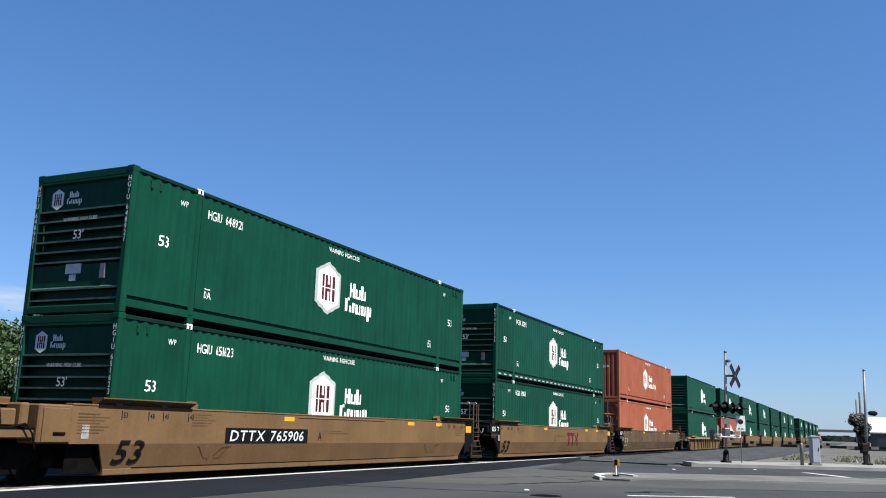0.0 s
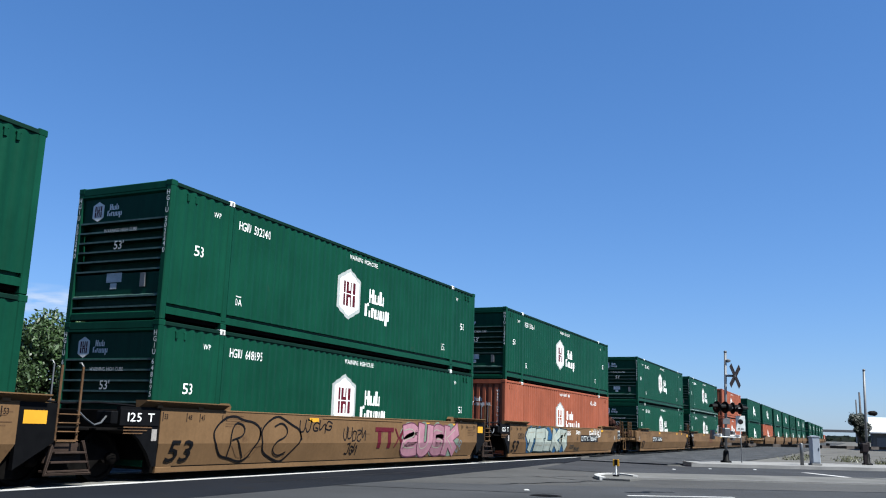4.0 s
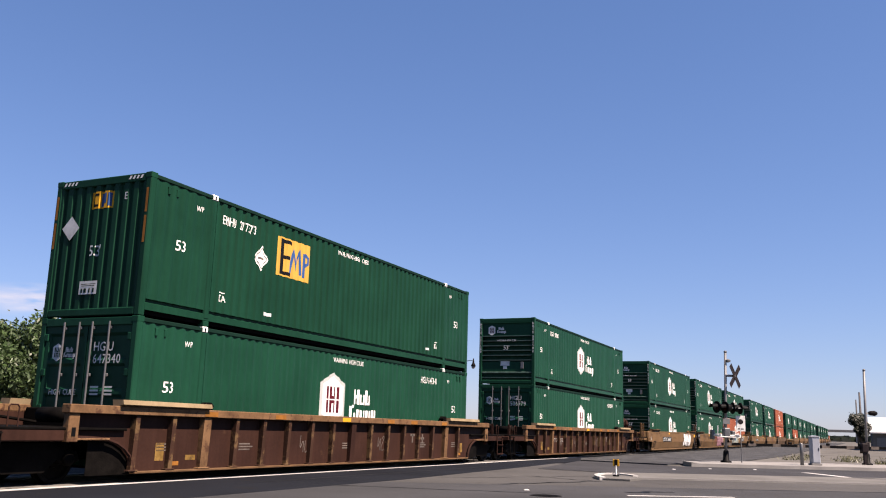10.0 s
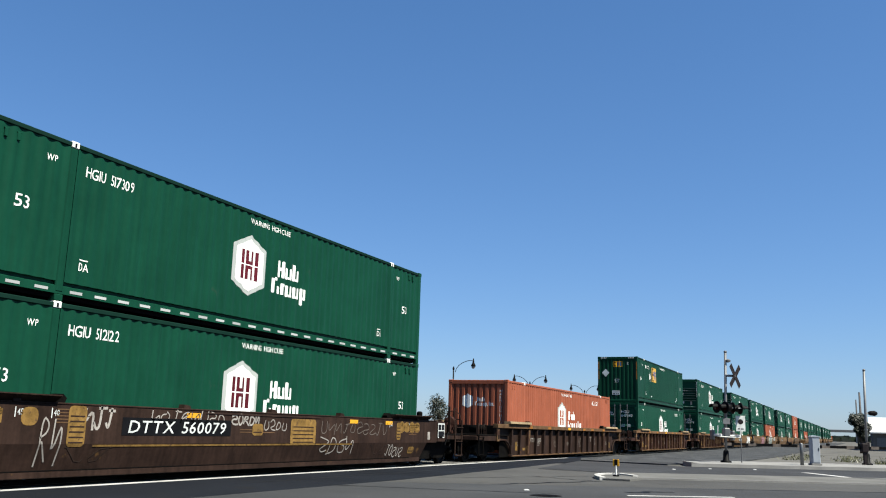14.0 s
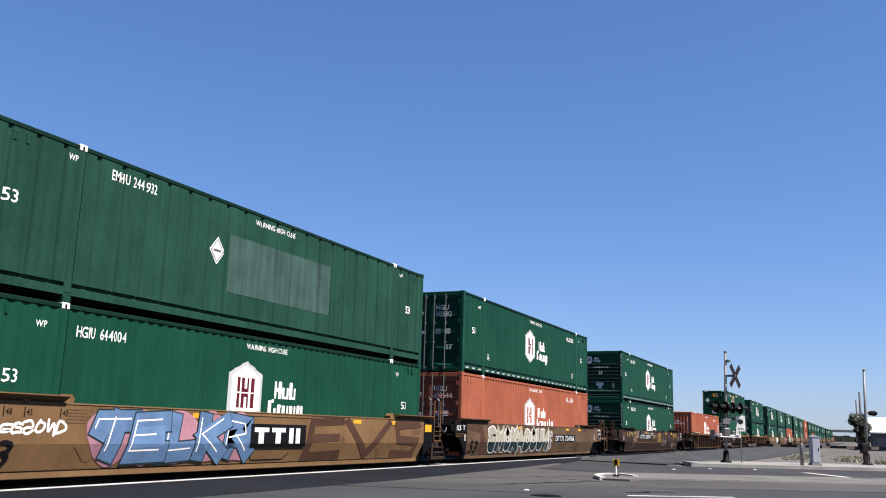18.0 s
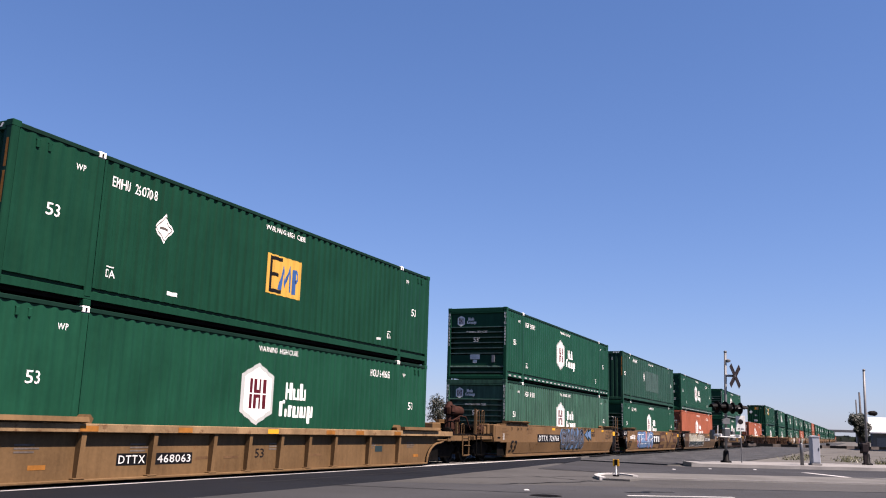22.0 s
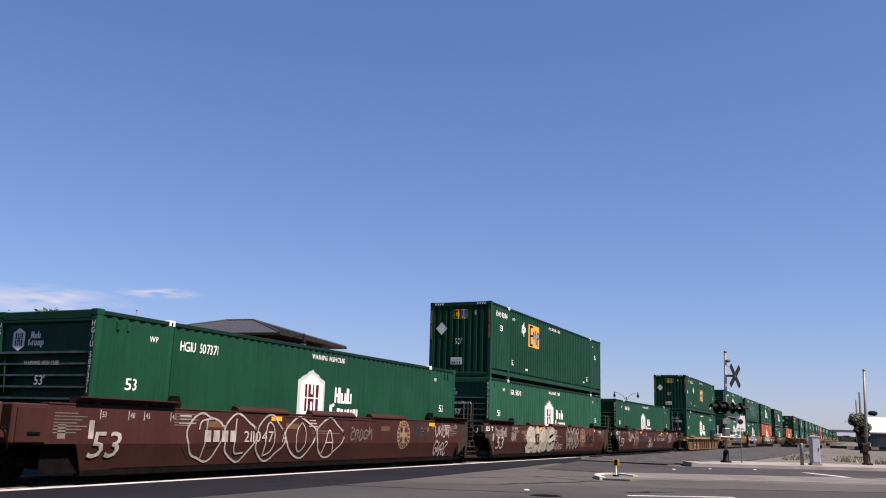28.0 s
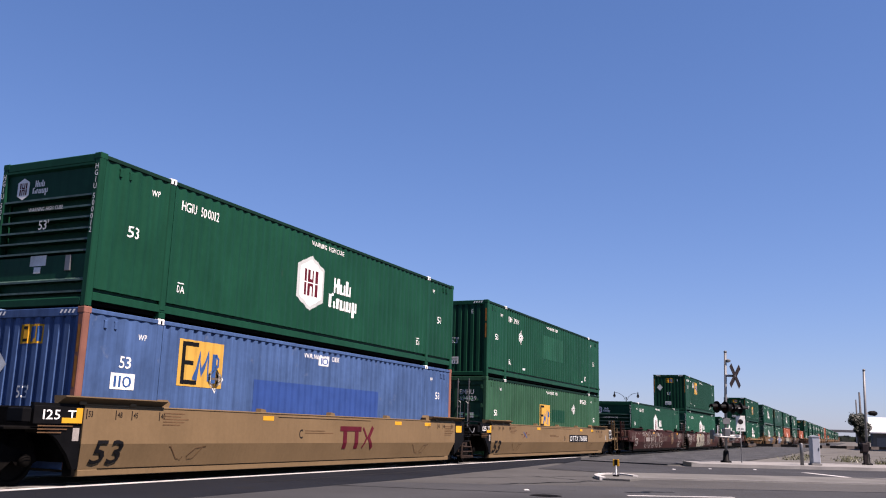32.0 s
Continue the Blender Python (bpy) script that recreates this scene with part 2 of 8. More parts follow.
POLE_WOOD = material("weathered_pole_timber", (0.085, 0.08, 0.08), 0.85, dark=0.75, light=1.2, scale=4, fine=30, bump=0.3)
BRICK = material("red_brown_brick", (0.036, 0.016, 0.0132), 0.85, dark=0.75, light=1.2, scale=2.5, fine=20, bump=0.2)
STONE = material("cream_stone_trim", (0.38, 0.36, 0.32), 0.75, dark=0.88, light=1.08, bump=0.1)
ROOF = material("grey_metal_roofing", (0.046, 0.05, 0.054), 0.42, 0.25, dark=0.88, light=1.1, scale=0.8, fine=12, bump=0.05)
SOFFIT = material("dark_soffit_timber", (0.0205, 0.0156, 0.0123), 0.7, bump=0.1)
LAMP_GLASS = material("frosted_lamp_glass", (0.254, 0.254, 0.246), 0.3, bump=0.0)
BARK = material("grey_brown_bark", (0.0492, 0.0369, 0.0266), 0.9, dark=0.6, light=1.3, scale=6, fine=30, bump=0.5)
WHITE_WALL = material("white_painted_wall", (0.5, 0.5, 0.49), 0.7, dark=0.92, light=1.05, scale=0.5, fine=8, bump=0.05)
DASH = material("reflective_white_tape", (0.3, 0.31, 0.31), 0.35, dark=0.9, light=1.05, bump=0.0)
GLASS_DARK = material("dark_window_glass", (0.00492, 0.00574, 0.00738), 0.25, dark=0.9, light=1.1, bump=0.0, spec=0.04)
FLAG_RED = material("red_flag_cloth", (0.09, 0.008, 0.012), 0.8, bump=0.0)
FLAG_WHITE = material("white_flag_cloth", (0.4, 0.4, 0.4), 0.8, bump=0.0)
FLAG_BLUE = material("navy_flag_cloth", (0.0082, 0.0123, 0.0533), 0.8, bump=0.0)


def leaf_material(name, base):
    m = bpy.data.materials.new(name)
    m.use_nodes = True
    nt = m.node_tree
    bsdf = nt.nodes["Principled BSDF"]
    geo = nt.nodes.new("ShaderNodeNewGeometry")
    ramp = nt.nodes.new("ShaderNodeMapRange")
    ramp.inputs["To Min"].default_value, ramp.inputs["To Max"].default_value = 0.55, 1.6
    nt.links.new(geo.outputs["Random Per Island"], ramp.inputs["Value"])
    sc = nt.nodes.new("ShaderNodeVectorMath")
    sc.operation = "SCALE"
    sc.inputs[0].default_value = base
    nt.links.new(ramp.outputs[0], sc.inputs["Scale"])
    nt.links.new(sc.outputs[0], bsdf.inputs["Base Color"])
    bsdf.inputs["Roughness"].default_value = 0.5
    tr = nt.nodes.new("ShaderNodeBsdfTranslucent")
    nt.links.new(sc.outputs[0], tr.inputs["Color"])
    mx = nt.nodes.new("ShaderNodeMixShader")
    mx.inputs[0].default_value = 0.22
    nt.links.new(bsdf.outputs[0], mx.inputs[1])
    nt.links.new(tr.outputs[0], mx.inputs[2])
    nt.links.new(mx.outputs[0], nt.nodes["Material Output"].inputs["Surface"])
    return m


LEAF = leaf_material("green_leaves", (0.036, 0.066, 0.019))
LEAF_DARK = leaf_material("dark_green_leaves", (0.008, 0.014, 0.007))
DRY_GRASS = leaf_material("dry_green_grass", (0.0697, 0.0697, 0.0287))


# ---- mesh building ----
class Shape:
    """Vertices and faces gathered from simple solids."""

    def __init__(self):
        self.v, self.f = [], []

    def add(self, verts, faces):
        k = len(self.v)
        self.v += [tuple(p) for p in verts]
        self.f += [tuple(i + k for i in q) for q in faces]
        return self

    def box(self, x0, x1, y0, y1, z0, z1, c=0.0):
        if c <= 0:
            return self.add([(x, y, z) for x in (x0, x1) for y in (y0, y1) for z in (z0, z1)],
                            [(0, 1, 3, 2), (4, 6, 7, 5), (0, 4, 5, 1), (2, 3, 7, 6), (0, 2, 6, 4), (1, 5, 7, 3)])
        c = min(c, (x1 - x0) * 0.45, (y1 - y0) * 0.45, (z1 - z0) * 0.45)
        lo, hi = (x0, y0, z0), (x1, y1, z1)
        vs, idx = [], {}
        for a in (0, 1):
            for b in (0, 1):
                for d in (0, 1):
                    s = (a, b, d)
                    for ax in range(3):
                        p = [(hi if s[k] else lo)[k] + (0 if k == ax else (-c if s[k] else c)) for k in range(3)]
                        idx[s, ax] = len(vs)
                        vs.append(p)
        fs = []
        for ax in range(3):
            u, w = (ax + 1) % 3, (ax + 2) % 3
            for s in (0, 1):
                def key(i, j):
                    q = [0, 0, 0]
                    q[ax], q[u], q[w] = s, i, j
                    return tuple(q)
                ring = [idx[key(*ij), ax] for ij in ((0, 0), (1, 0), (1, 1), (0, 1))]
                fs.append(ring if s else ring[::-1])
            for i in (0, 1):
                for j in (0, 1):
                    def k2(s):
                        q = [0, 0, 0]
                        q[ax], q[u], q[w] = s, i, j
                        return tuple(q)
                    quad = [idx[k2(0), u], idx[k2(1), u], idx[k2(1), w], idx[k2(0), w]]
                    fs.append(quad if (i ^ j) else quad[::-1])
        for a in (0, 1):
            for b in (0, 1):
                for d in (0, 1):
                    t = [idx[(a, b, d), k] for k in range(3)]
                    fs.append(t if (a + b + d) % 2 else t[::-1])
        return self.add(vs, fs)

    def prism(self, poly, axis, lo, hi):
        """A polygon drawn in the plane across an axis ('x': y,z; 'y': x,z; 'z': x,y), drawn out from lo to hi."""
        def at(p, h):
            return {"x": (h, p[0], p[1]), "y": (p[0], h, p[1]), "z": (p[0], p[1], h)}[axis]
        n = len(poly)
        area = sum(poly[i][0] * poly[(i + 1) % n][1] - poly[(i + 1) % n][0] * poly[i][1] for i in range(n))
        if (area < 0) != (axis == "y"):
            poly = poly[::-1]
        vs = [at(p, lo) for p in poly] + [at(p, hi) for p in poly]
        fs = [tuple(range(n))[::-1], tuple(range(n, 2 * n))] + [(i, (i + 1) % n, n + (i + 1) % n, n + i) for i in range(n)]
        return self.add(vs, fs)

    def tube(self, path, r, n=6, r1=None):
        """A round bar along a path of points."""
        pts = [Vector(p) for p in path]
        rings, m = [], len(pts)
        for i, p in enumerate(pts):
            d = (pts[min(i + 1, m - 1)] - pts[max(i - 1, 0)]).normalized()
            u = d.orthogonal().normalized() if not rings else (rings[-1][1] - d * rings[-1][1].dot(d)).normalized()
            rr = r if r1 is None else r + (r1 - r) * i / max(1, m - 1)
            rings.append(([p + (u * math.cos(a) + d.cross(u) * math.sin(a)) * rr for a in [2 * math.pi * k / n for k in range(n)]], u))
        vs = [q for ring, _ in rings for q in ring]
        fs = [(i * n + k, i * n + (k + 1) % n, (i + 1) * n + (k + 1) % n, (i + 1) * n + k) for i in range(m - 1) for k in range(n)]
        fs += [tuple(range(n))[::-1], tuple(range((m - 1) * n, m * n))]
        return self.add(vs, fs)

    def lathe(self, prof, axis, centre, n=20):
        """A profile of (radius, place along the axis) turned round it."""
        vs, fs, m = [], [], len(prof)
        for r, h in prof:
            for k in range(n):
                a = 2 * math.pi * k / n
                c, s = r * math.cos(a), r * math.sin(a)
                p = {"x": (h, c, s), "y": (s, h, c), "z": (c, s, h)}[axis]
                vs.append((p[0] + centre[0], p[1] + centre[1], p[2] + centre[2]))
        for i in range(m - 1):
            for k in range(n):
                fs.append((i * n + k, i * n + (k + 1) % n, (i + 1) * n + (k + 1) % n, (i + 1) * n + k))
        fs += [tuple(range(n))[::-1], tuple(range((m - 1) * n, m * n))]
        return self.add(vs, fs)

    def strip(self, rows):
        """A sheet through rows of points of equal length."""
        n = len(rows[0])
        return self.add([p for r in rows for p in r],
                        [(i * n + k, i * n + k + 1, (i + 1) * n + k + 1, (i + 1) * n + k) for i in range(len(rows) - 1) for k in range(n - 1)])

    def moved(self, m):
        self.v = [tuple(m @ Vector(p)) for p in self.v]
        return self

    def mesh(self, name, mat, smooth=False):
        me = bpy.data.meshes.new(name)
        me.from_pydata(self.v, [], self.f)
        for m in (mat if isinstance(mat, (list, tuple)) else [mat]):
            me.materials.append(m)
        if smooth:
            me.polygons.foreach_set("use_smooth", [True] * len(me.polygons))
        me.update()
        return me


def part(name, shape, mat, parent, label="", at=None, smooth=False):
    """One mesh object under a thing or a part; shape may be a mesh that is shared."""
    me = shape.mesh(name, mat, smooth) if isinstance(shape, Shape) else shape
    ob = new(name, me)
    ob.parent = parent
    if at is not None:
        ob.matrix_basis = at
    if label:
        ob["label"] = label
    return ob


def thing(name, label, category, group="", kind="", at=None, data=None):
    ob = new(name, data)
    if at is not None:
        ob.matrix_basis = at
    return tagged(ob, label, category, group, kind)


SHARED = {}


def shared(key, make, mat, smooth=False):
    """The mesh of that key, made once."""
    if key not in SHARED:
        SHARED[key] = make().mesh(key if isinstance(key, str) else str(key[0]), mat, smooth)
    return SHARED[key]


# ---- lettering: glyphs of the built-in font, filled once ----
GLYPH = {}


def make_glyphs(chars):
    obs = []
    for ch in chars:
        cu = bpy.data.curves.new("glyph", "FONT")
        cu.body, cu.size, cu.resolution_u, cu.offset = ch, 1.0, 2, 0.006
        obs.append((ch, new("glyph", cu)))
    bpy.context.view_layer.update()
    deps = bpy.context.evaluated_depsgraph_get()
    for ch, ob in obs:
        me = bpy.data.meshes.new_from_object(ob.evaluated_get(deps))
        vs = [(v.co.x, v.co.y) for v in me.vertices]
        GLYPH[ch] = (vs, [tuple(p.vertices) for p in me.polygons])
        cu = ob.data
        bpy.data.objects.remove(ob)
        bpy.data.curves.remove(cu)
        bpy.data.meshes.remove(me)


make_glyphs("ABCDEFGHILMNOPRSTUWX0123456789-'")


def lettering(text, height, squeeze=0.85, gap=0.1, upright=False):
    """Flat faces of a line of text, as (points, faces), the lower left corner at 0, 0; upright stacks the characters."""
    vs, fs, x, y = [], [], 0.0, 0.0
    k = height / 0.70
    for ch in text:
        if ch == " ":
            x += 0.42 * k * squeeze
            y -= height * 0.6
            continue
        gv, gf = GLYPH[ch]
        lo, hi = min(p[0] for p in gv), max(p[0] for p in gv)
        b = len(vs)
        if upright:
            vs += [((p[0] - (lo + hi) / 2) * k * squeeze, y + p[1] * k) for p in gv]
            y -= height * 1.22
        else:
            vs += [(x + (p[0] - lo) * k * squeeze, p[1] * k) for p in gv]
            x += ((hi - lo) + gap) * k * squeeze
        fs += [tuple(i + b for i in q) for q in gf]
    return vs, fs

from mathutils.geometry import tessellate_polygon


# ---- containers ----
CL, CH, CW = 16.154, 2.896, 1.295          # length, height, half width of a 53-foot box
POSTS = (1.98, CL - 1.98)
PANELS = ((0.16, 1.89), (2.07, CL - 2.07), (CL - 1.89, CL - 0.16))
Z_PANEL, Z_TOP = 0.35, 2.81


SHALLOW, DEEP = 0.276, 0.282          # pitches of the two kinds of pressed side sheet


def waves(y0, y1, pitch):
    """Breaks of a corrugated sheet: (place, depth 0..1)."""
    n = max(1, round((y1 - y0) / pitch))
    p = (y1 - y0) / n
    out = [(y0, 0.0)]
    for i in range(n):
        a = y0 + i * p
        if pitch > 0.5:
            out += [(a + 0.40 * p, 0.0), (a + 0.455 * p, 1.0), (a + 0.545 * p, 1.0), (a + 0.60 * p, 0.0)]
            continue
        if pitch == SHALLOW:
            out += [(a + 0.10 * p, 0.0), (a + 0.25 * p, 0.5), (a + 0.40 * p, 1.0), (a + 0.60 * p, 1.0), (a + 0.75 * p, 0.5), (a + 0.90 * p, 0.0)]
            continue
        out += [(a + 0.22 * p, 0.0), (a + 0.37 * p, 1.0), (a + 0.63 * p, 1.0), (a + 0.78 * p, 0.0)]
    return out + [(y1, 0.0)]


def depth_at(breaks, y):
    for (a, d), (b, e) in zip(breaks, breaks[1:]):
        if a <= y <= b:
            return d + (e - d) * (y - a) / max(1e-6, b - a)
    return 0.0


def sheet(a, b, pitch):
    """Breaks of one side sheet; the short sheets by the corners are pressed less deeply."""
    if pitch == DEEP and b - a < 3:
        return [(y, d * 0.45) for y, d in waves(a, b, SHALLOW)]
    return waves(a, b, pitch)


def side_waves(pitch):
    return [q for a, b in PANELS for q in sheet(a, b, pitch)]


def draped(vs, fs, breaks, depth):
    """A flat drawing (along, up) cut at the breaks of a corrugated sheet and laid on it: (along, up, in)."""
    bm = bmesh.new()
    pts = [bm.verts.new((p[0], p[1], 0)) for p in vs]
    for q in fs:
        try:
            bm.faces.new([pts[i] for i in q])
        except ValueError:
            pass
    lo, hi = min(p[0] for p in vs), max(p[0] for p in vs)
    for y, _ in breaks:
        if lo < y < hi:
            bmesh.ops.bisect_plane(bm, geom=bm.verts[:] + bm.edges[:] + bm.faces[:], plane_co=(y, 0, 0), plane_no=(1, 0, 0))
    bm.verts.index_update()
    out = [(v.co.x, v.co.y, depth_at(breaks, v.co.x) * depth) for v in bm.verts], [tuple(v.index for v in f.verts) for f in bm.faces]
    bm.free()
    return out


def slanted(drawing, k=0.18):
    """A drawing leant forwards."""
    vs, fs = drawing
    return [(p[0] + k * p[1], p[1]) for p in vs], fs


def wave_depth(pitch):
    return 0.024 if pitch == SHALLOW else 0.036


def side_mark(vs, fs, y, z, pitch=SHALLOW, depth=None):
    """A marking on the near side of a box."""
    depth = wave_depth(pitch) if depth is None else depth
    v2, f2 = draped([(p[0] + y, p[1] + z) for p in vs], fs, side_waves(pitch), depth)
    return Shape().add([(CW - 0.012 - d + 0.004, a, b) for a, b, d in v2], f2)


def end_mark(vs, fs, x, z, breaks=(), depth=0.0, out=0.0):
    """A marking on the trailing end of a box."""
    v2, f2 = draped([(p[0] + x, p[1] + z) for p in vs], fs, list(breaks), depth)
    return Shape().add([(a, out + d - 0.004, b) for a, b, d in v2], f2)


def rect(w, h, x=0.0, y=0.0):
    return [(x, y), (x + w, y), (x + w, y + h), (x, y + h)], [(0, 1, 2, 3)]


def joined(*drawings):
    vs, fs = [], []
    for v, f in drawings:
        fs += [tuple(i + len(vs) for i in q) for q in f]
        vs += v
    return vs, fs


def rounded(w, h, x, y, r):
    r = min(r, w / 2, h / 2)
    vs = []
    for cx, cy, a0 in ((x + w - r, y + r, -90), (x + w - r, y + h - r, 0), (x + r, y + h - r, 90), (x + r, y + r, 180)):
        vs += [(cx + r * math.cos(radians(a0 + k * 30)), cy + r * math.sin(radians(a0 + k * 30))) for k in range(4)]
    return vs, [tuple(range(len(vs)))]


def hexagon(w, h):
    return [(0, -h / 2), (w / 2, -h * 0.3), (w / 2, h * 0.3), (0, h / 2), (-w / 2, h * 0.3), (-w / 2, -h * 0.3)], [(0, 1, 2, 3, 4, 5)]


def emblem_bars(w, h):
    """The dark strokes inside the six-sided emblem: outer stems, and an upper and a lower bracket between them."""
    t, u = w * 0.115, w * 0.085
    return joined(*[rect(t, h * 0.265, x * w - t / 2, y) for x in (-0.25, 0.25) for y in (h * 0.012, -h * 0.277)],
                  *[rect(u, h * 0.20, x * w - u / 2, y) for x in (-0.088, 0.088) for y in (h * 0.077, -h * 0.277)],
                  *[rect(0.176 * w + u, h * 0.065, -0.088 * w - u / 2, y) for y in (h * 0.012, -h * 0.077)])


def wordmark(h, tail=False):
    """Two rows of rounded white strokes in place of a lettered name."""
    bits = []

    def row(x, y, spec):
        for gap, w, a, b in spec:
            x += gap * h
            bits.append(rounded(w * h, (b - a) * h, x, y + a * h, h * 0.03))
            x += w * h
        return x
    pair = ((0.05, 0.105, 0, 0.34), (0.0, 0.07, 0.0, 0.08), (0.0, 0.105, 0, 0.34))
    row(0.22 * h, 0.52 * h, ((0, 0.12, 0, 0.5), (0.0, 0.07, 0.2, 0.31), (0.0, 0.12, 0, 0.5)) + pair + ((0.05, 0.11, 0, 0.5), (0.0, 0.06, 0.0, 0.08), (0.0, 0.11, 0.0, 0.34)))
    x = row(0, 0, ((0, 0.13, 0.03, 0.46), (0.0, 0.09, 0.4, 0.5), (0.0, 0.13, 0.02, 0.25), (0.05, 0.11, 0.02, 0.36), (0.0, 0.06, 0.27, 0.36)) + pair + pair
            + ((0.05, 0.11, -0.16, 0.36), (0.0, 0.07, 0.02, 0.1), (0.0, 0.10, 0.02, 0.36)))
    if tail:
        row(x, 0, ((0.04, 0.06, -0.06, 0.08), (0.06, 0.10, 0.02, 0.48), (0.05, 0.10, 0.02, 0.36), (0.06, 0.10, 0.02, 0.36), (0.05, 0.14, 0.02, 0.36), (0.04, 0.06, 0.0, 0.09)))
    return joined(*bits)


def fitted(drawing, width):
    """A drawing squeezed or spread to a width."""
    vs, fs = drawing
    k = width / max(p[0] for p in vs)
    return [(p[0] * k, p[1]) for p in vs], fs


def panel_mesh(a, b, pitch, near):
    rows = []
    for y, d in sheet(a, b, pitch):
        x = (CW - 0.014 - d * wave_depth(pitch)) * (1 if near else -1)
        rows.append([(x, y, Z_PANEL), (x, y, Z_TOP)])
    return Shape().strip(rows if near else rows[::-1])


def ribbed_end():
    """Front wall of a box: flat panels above and below, pressed ribs between."""
    prof = [(0.10, 0.0), (0.18, 0.02), (0.20, 0.16), (0.26, 0.16), (0.265, 0.02), (0.30, 0.02), (0.33, 0.16), (0.47, 0.16), (0.475, 0.01), (0.51, 0.01), (0.54, 0.05), (0.98, 0.05)]
    for k in range(6):
        z = 1.02 + 0.212 * k
        prof += [(z, 0.21), (z + 0.004, 0.012), (z + 0.04, 0.012), (z + 0.05, 0.21 if k < 5 else 0.06)]
    prof += [(2.64, 0.06), (2.68, 0.0), (2.72, 0.0)]
    return Shape().strip([[(-CW + 0.13, d, z), (CW - 0.13, d, z)] for z, d in prof][::-1])


END_WAVES = waves(-CW + 0.14, CW - 0.14, 0.262)


def waved_end():
    return Shape().strip([[(x, 0.015 + d * 0.055, 0.16), (x, 0.015 + d * 0.055, 2.74)] for x, d in END_WAVES])


def door_leaf():
    """One door leaf, 1.13 wide, with pressed panels."""
    s = Shape()
    zs = [0.16, 0.24, 0.30, 0.72, 0.78, 0.84, 0.90, 1.32, 1.38, 1.44, 1.50, 1.92, 1.98, 2.04, 2.10, 2.52, 2.58, 2.72]
    ds = [0, 0, 0.045, 0.045, 0, 0, 0.045, 0.045, 0, 0, 0.045, 0.045, 0, 0, 0.045, 0.045, 0, 0]
    xs = [0, 0.09, 0.12, 1.01, 1.04, 1.13]
    es = [0, 0, 1, 1, 0, 0]
    return s.strip([[(x, 0.03 + d * e, z) for x, e in zip(xs, es)] for z, d in zip(zs, ds)][::-1])


def container(colour, end, number, emblem="hub", dashes=False, pitch=SHALLOW, label="", marks=True, post=None, tail=False, mark_h=None, ghost=None, right=False, diamond=(3.78, 1.82), num=None, size=(0.88, 1.46), wp=(1.42, 2.42)):
    """A 53-foot box: origin under the middle of its trailing end."""
    mat = colour
    pm = post or colour
    cn = colour.name
    c = thing("shipping_container", label, "container", "containers on the train")
    for near in (True, False):
        s = 1 if near else -1
        for a, b in PANELS:
            part("side_panel", shared(("side_panel", cn, pitch, a, near), lambda: panel_mesh(a, b, pitch, near), mat, pitch == SHALLOW), None, c)
        part("top_rail", shared(("top_rail", cn, near), lambda: Shape().box(*sorted((s * (CW - 0.09), s * CW)), 0.16, CL - 0.16, Z_TOP - 0.02, CH - 0.02, 0.012), TOP_TEAL if "green" in cn else mat), None, c)
        part("bottom_rail", shared(("bottom_rail", cn, near), lambda: Shape().prism([(s * (CW - 0.16), 0.13), (s * (CW - 0.012), 0.13), (s * (CW - 0.012), 0.265), (s * (CW - 0.085), 0.29), (s * (CW - 0.085), 0.36), (s * (CW - 0.16), 0.36)], "y", 0.16, CL - 0.16), mat), None, c)
        for y in POSTS:
            part("post", shared(("post", cn, near), lambda: Shape().box(*sorted((s * (CW - 0.07), s * (CW - 0.002))), -0.085, 0.085, 0.16, CH - 0.12, 0.02), mat), None, c, at=pose(0, y, 0))
        for y in (0, CL):
            yy = (0, 0.16) if y == 0 else (CL - 0.16, CL)
            part("corner_post", shared(("corner_post", pm.name, near, y), lambda: Shape().box(*sorted((s * (CW - 0.14), s * CW)), *yy, 0.0, CH, 0.018), pm), None, c)
            part("corner_casting", shared(("corner_casting", pm.name, near, y), lambda: Shape().box(*sorted((s * (CW - 0.165), s * (CW + 0.004))), yy[0] - 0.004, yy[1] + 0.02, CH - 0.118, CH + 0.004, 0.012), pm), None, c)
        for y in POSTS:
            for z in ((0.0, CH - 0.118) if near else ()):
                m = WHITE if (z > 1 and near) else mat
                k = part("lifting_fitting", shared(("lifting_fitting", m.name, near, z), lambda: Shape().box(*sorted((s * (CW - 0.16), s * (CW + 0.005))), -0.09, 0.09, z, z + 0.12, 0.012), m), None, c, at=pose(0, y, 0))
                if near and z > 1:
                    part("slot", shared("slot", lambda: Shape().box(CW, CW + 0.009, -0.022, 0.022, CH - 0.10, CH - 0.03), BLACK), None, k)
    part("roof_panel", shared(("roof_panel", cn), lambda: Shape().strip([[(-CW + 0.09, y, CH - 0.035 - d * 0.02), (CW - 0.09, y, CH - 0.035 - d * 0.02)] for y, d in waves(0.16, CL - 0.16, 0.42)][::-1]), mat), None, c)
    part("floor", shared("container_floor", lambda: Shape().box(-CW + 0.1, CW - 0.1, 0.1, CL - 0.1, 0.05, 0.17), STEEL), None, c)
    for y0, y1, nm in ((0.0, 0.10, "near"), (CL - 0.10, CL, "far")):
        part("header", shared(("header", cn, nm), lambda: Shape().box(-CW + 0.14, CW - 0.14, y0, y1, 2.72, CH - 0.01, 0.015), mat), None, c)
        part("sill", shared(("sill", cn, nm), lambda: Shape().box(-CW + 0.14, CW - 0.14, y0, y1, 0.02, 0.17, 0.015), mat), None, c)
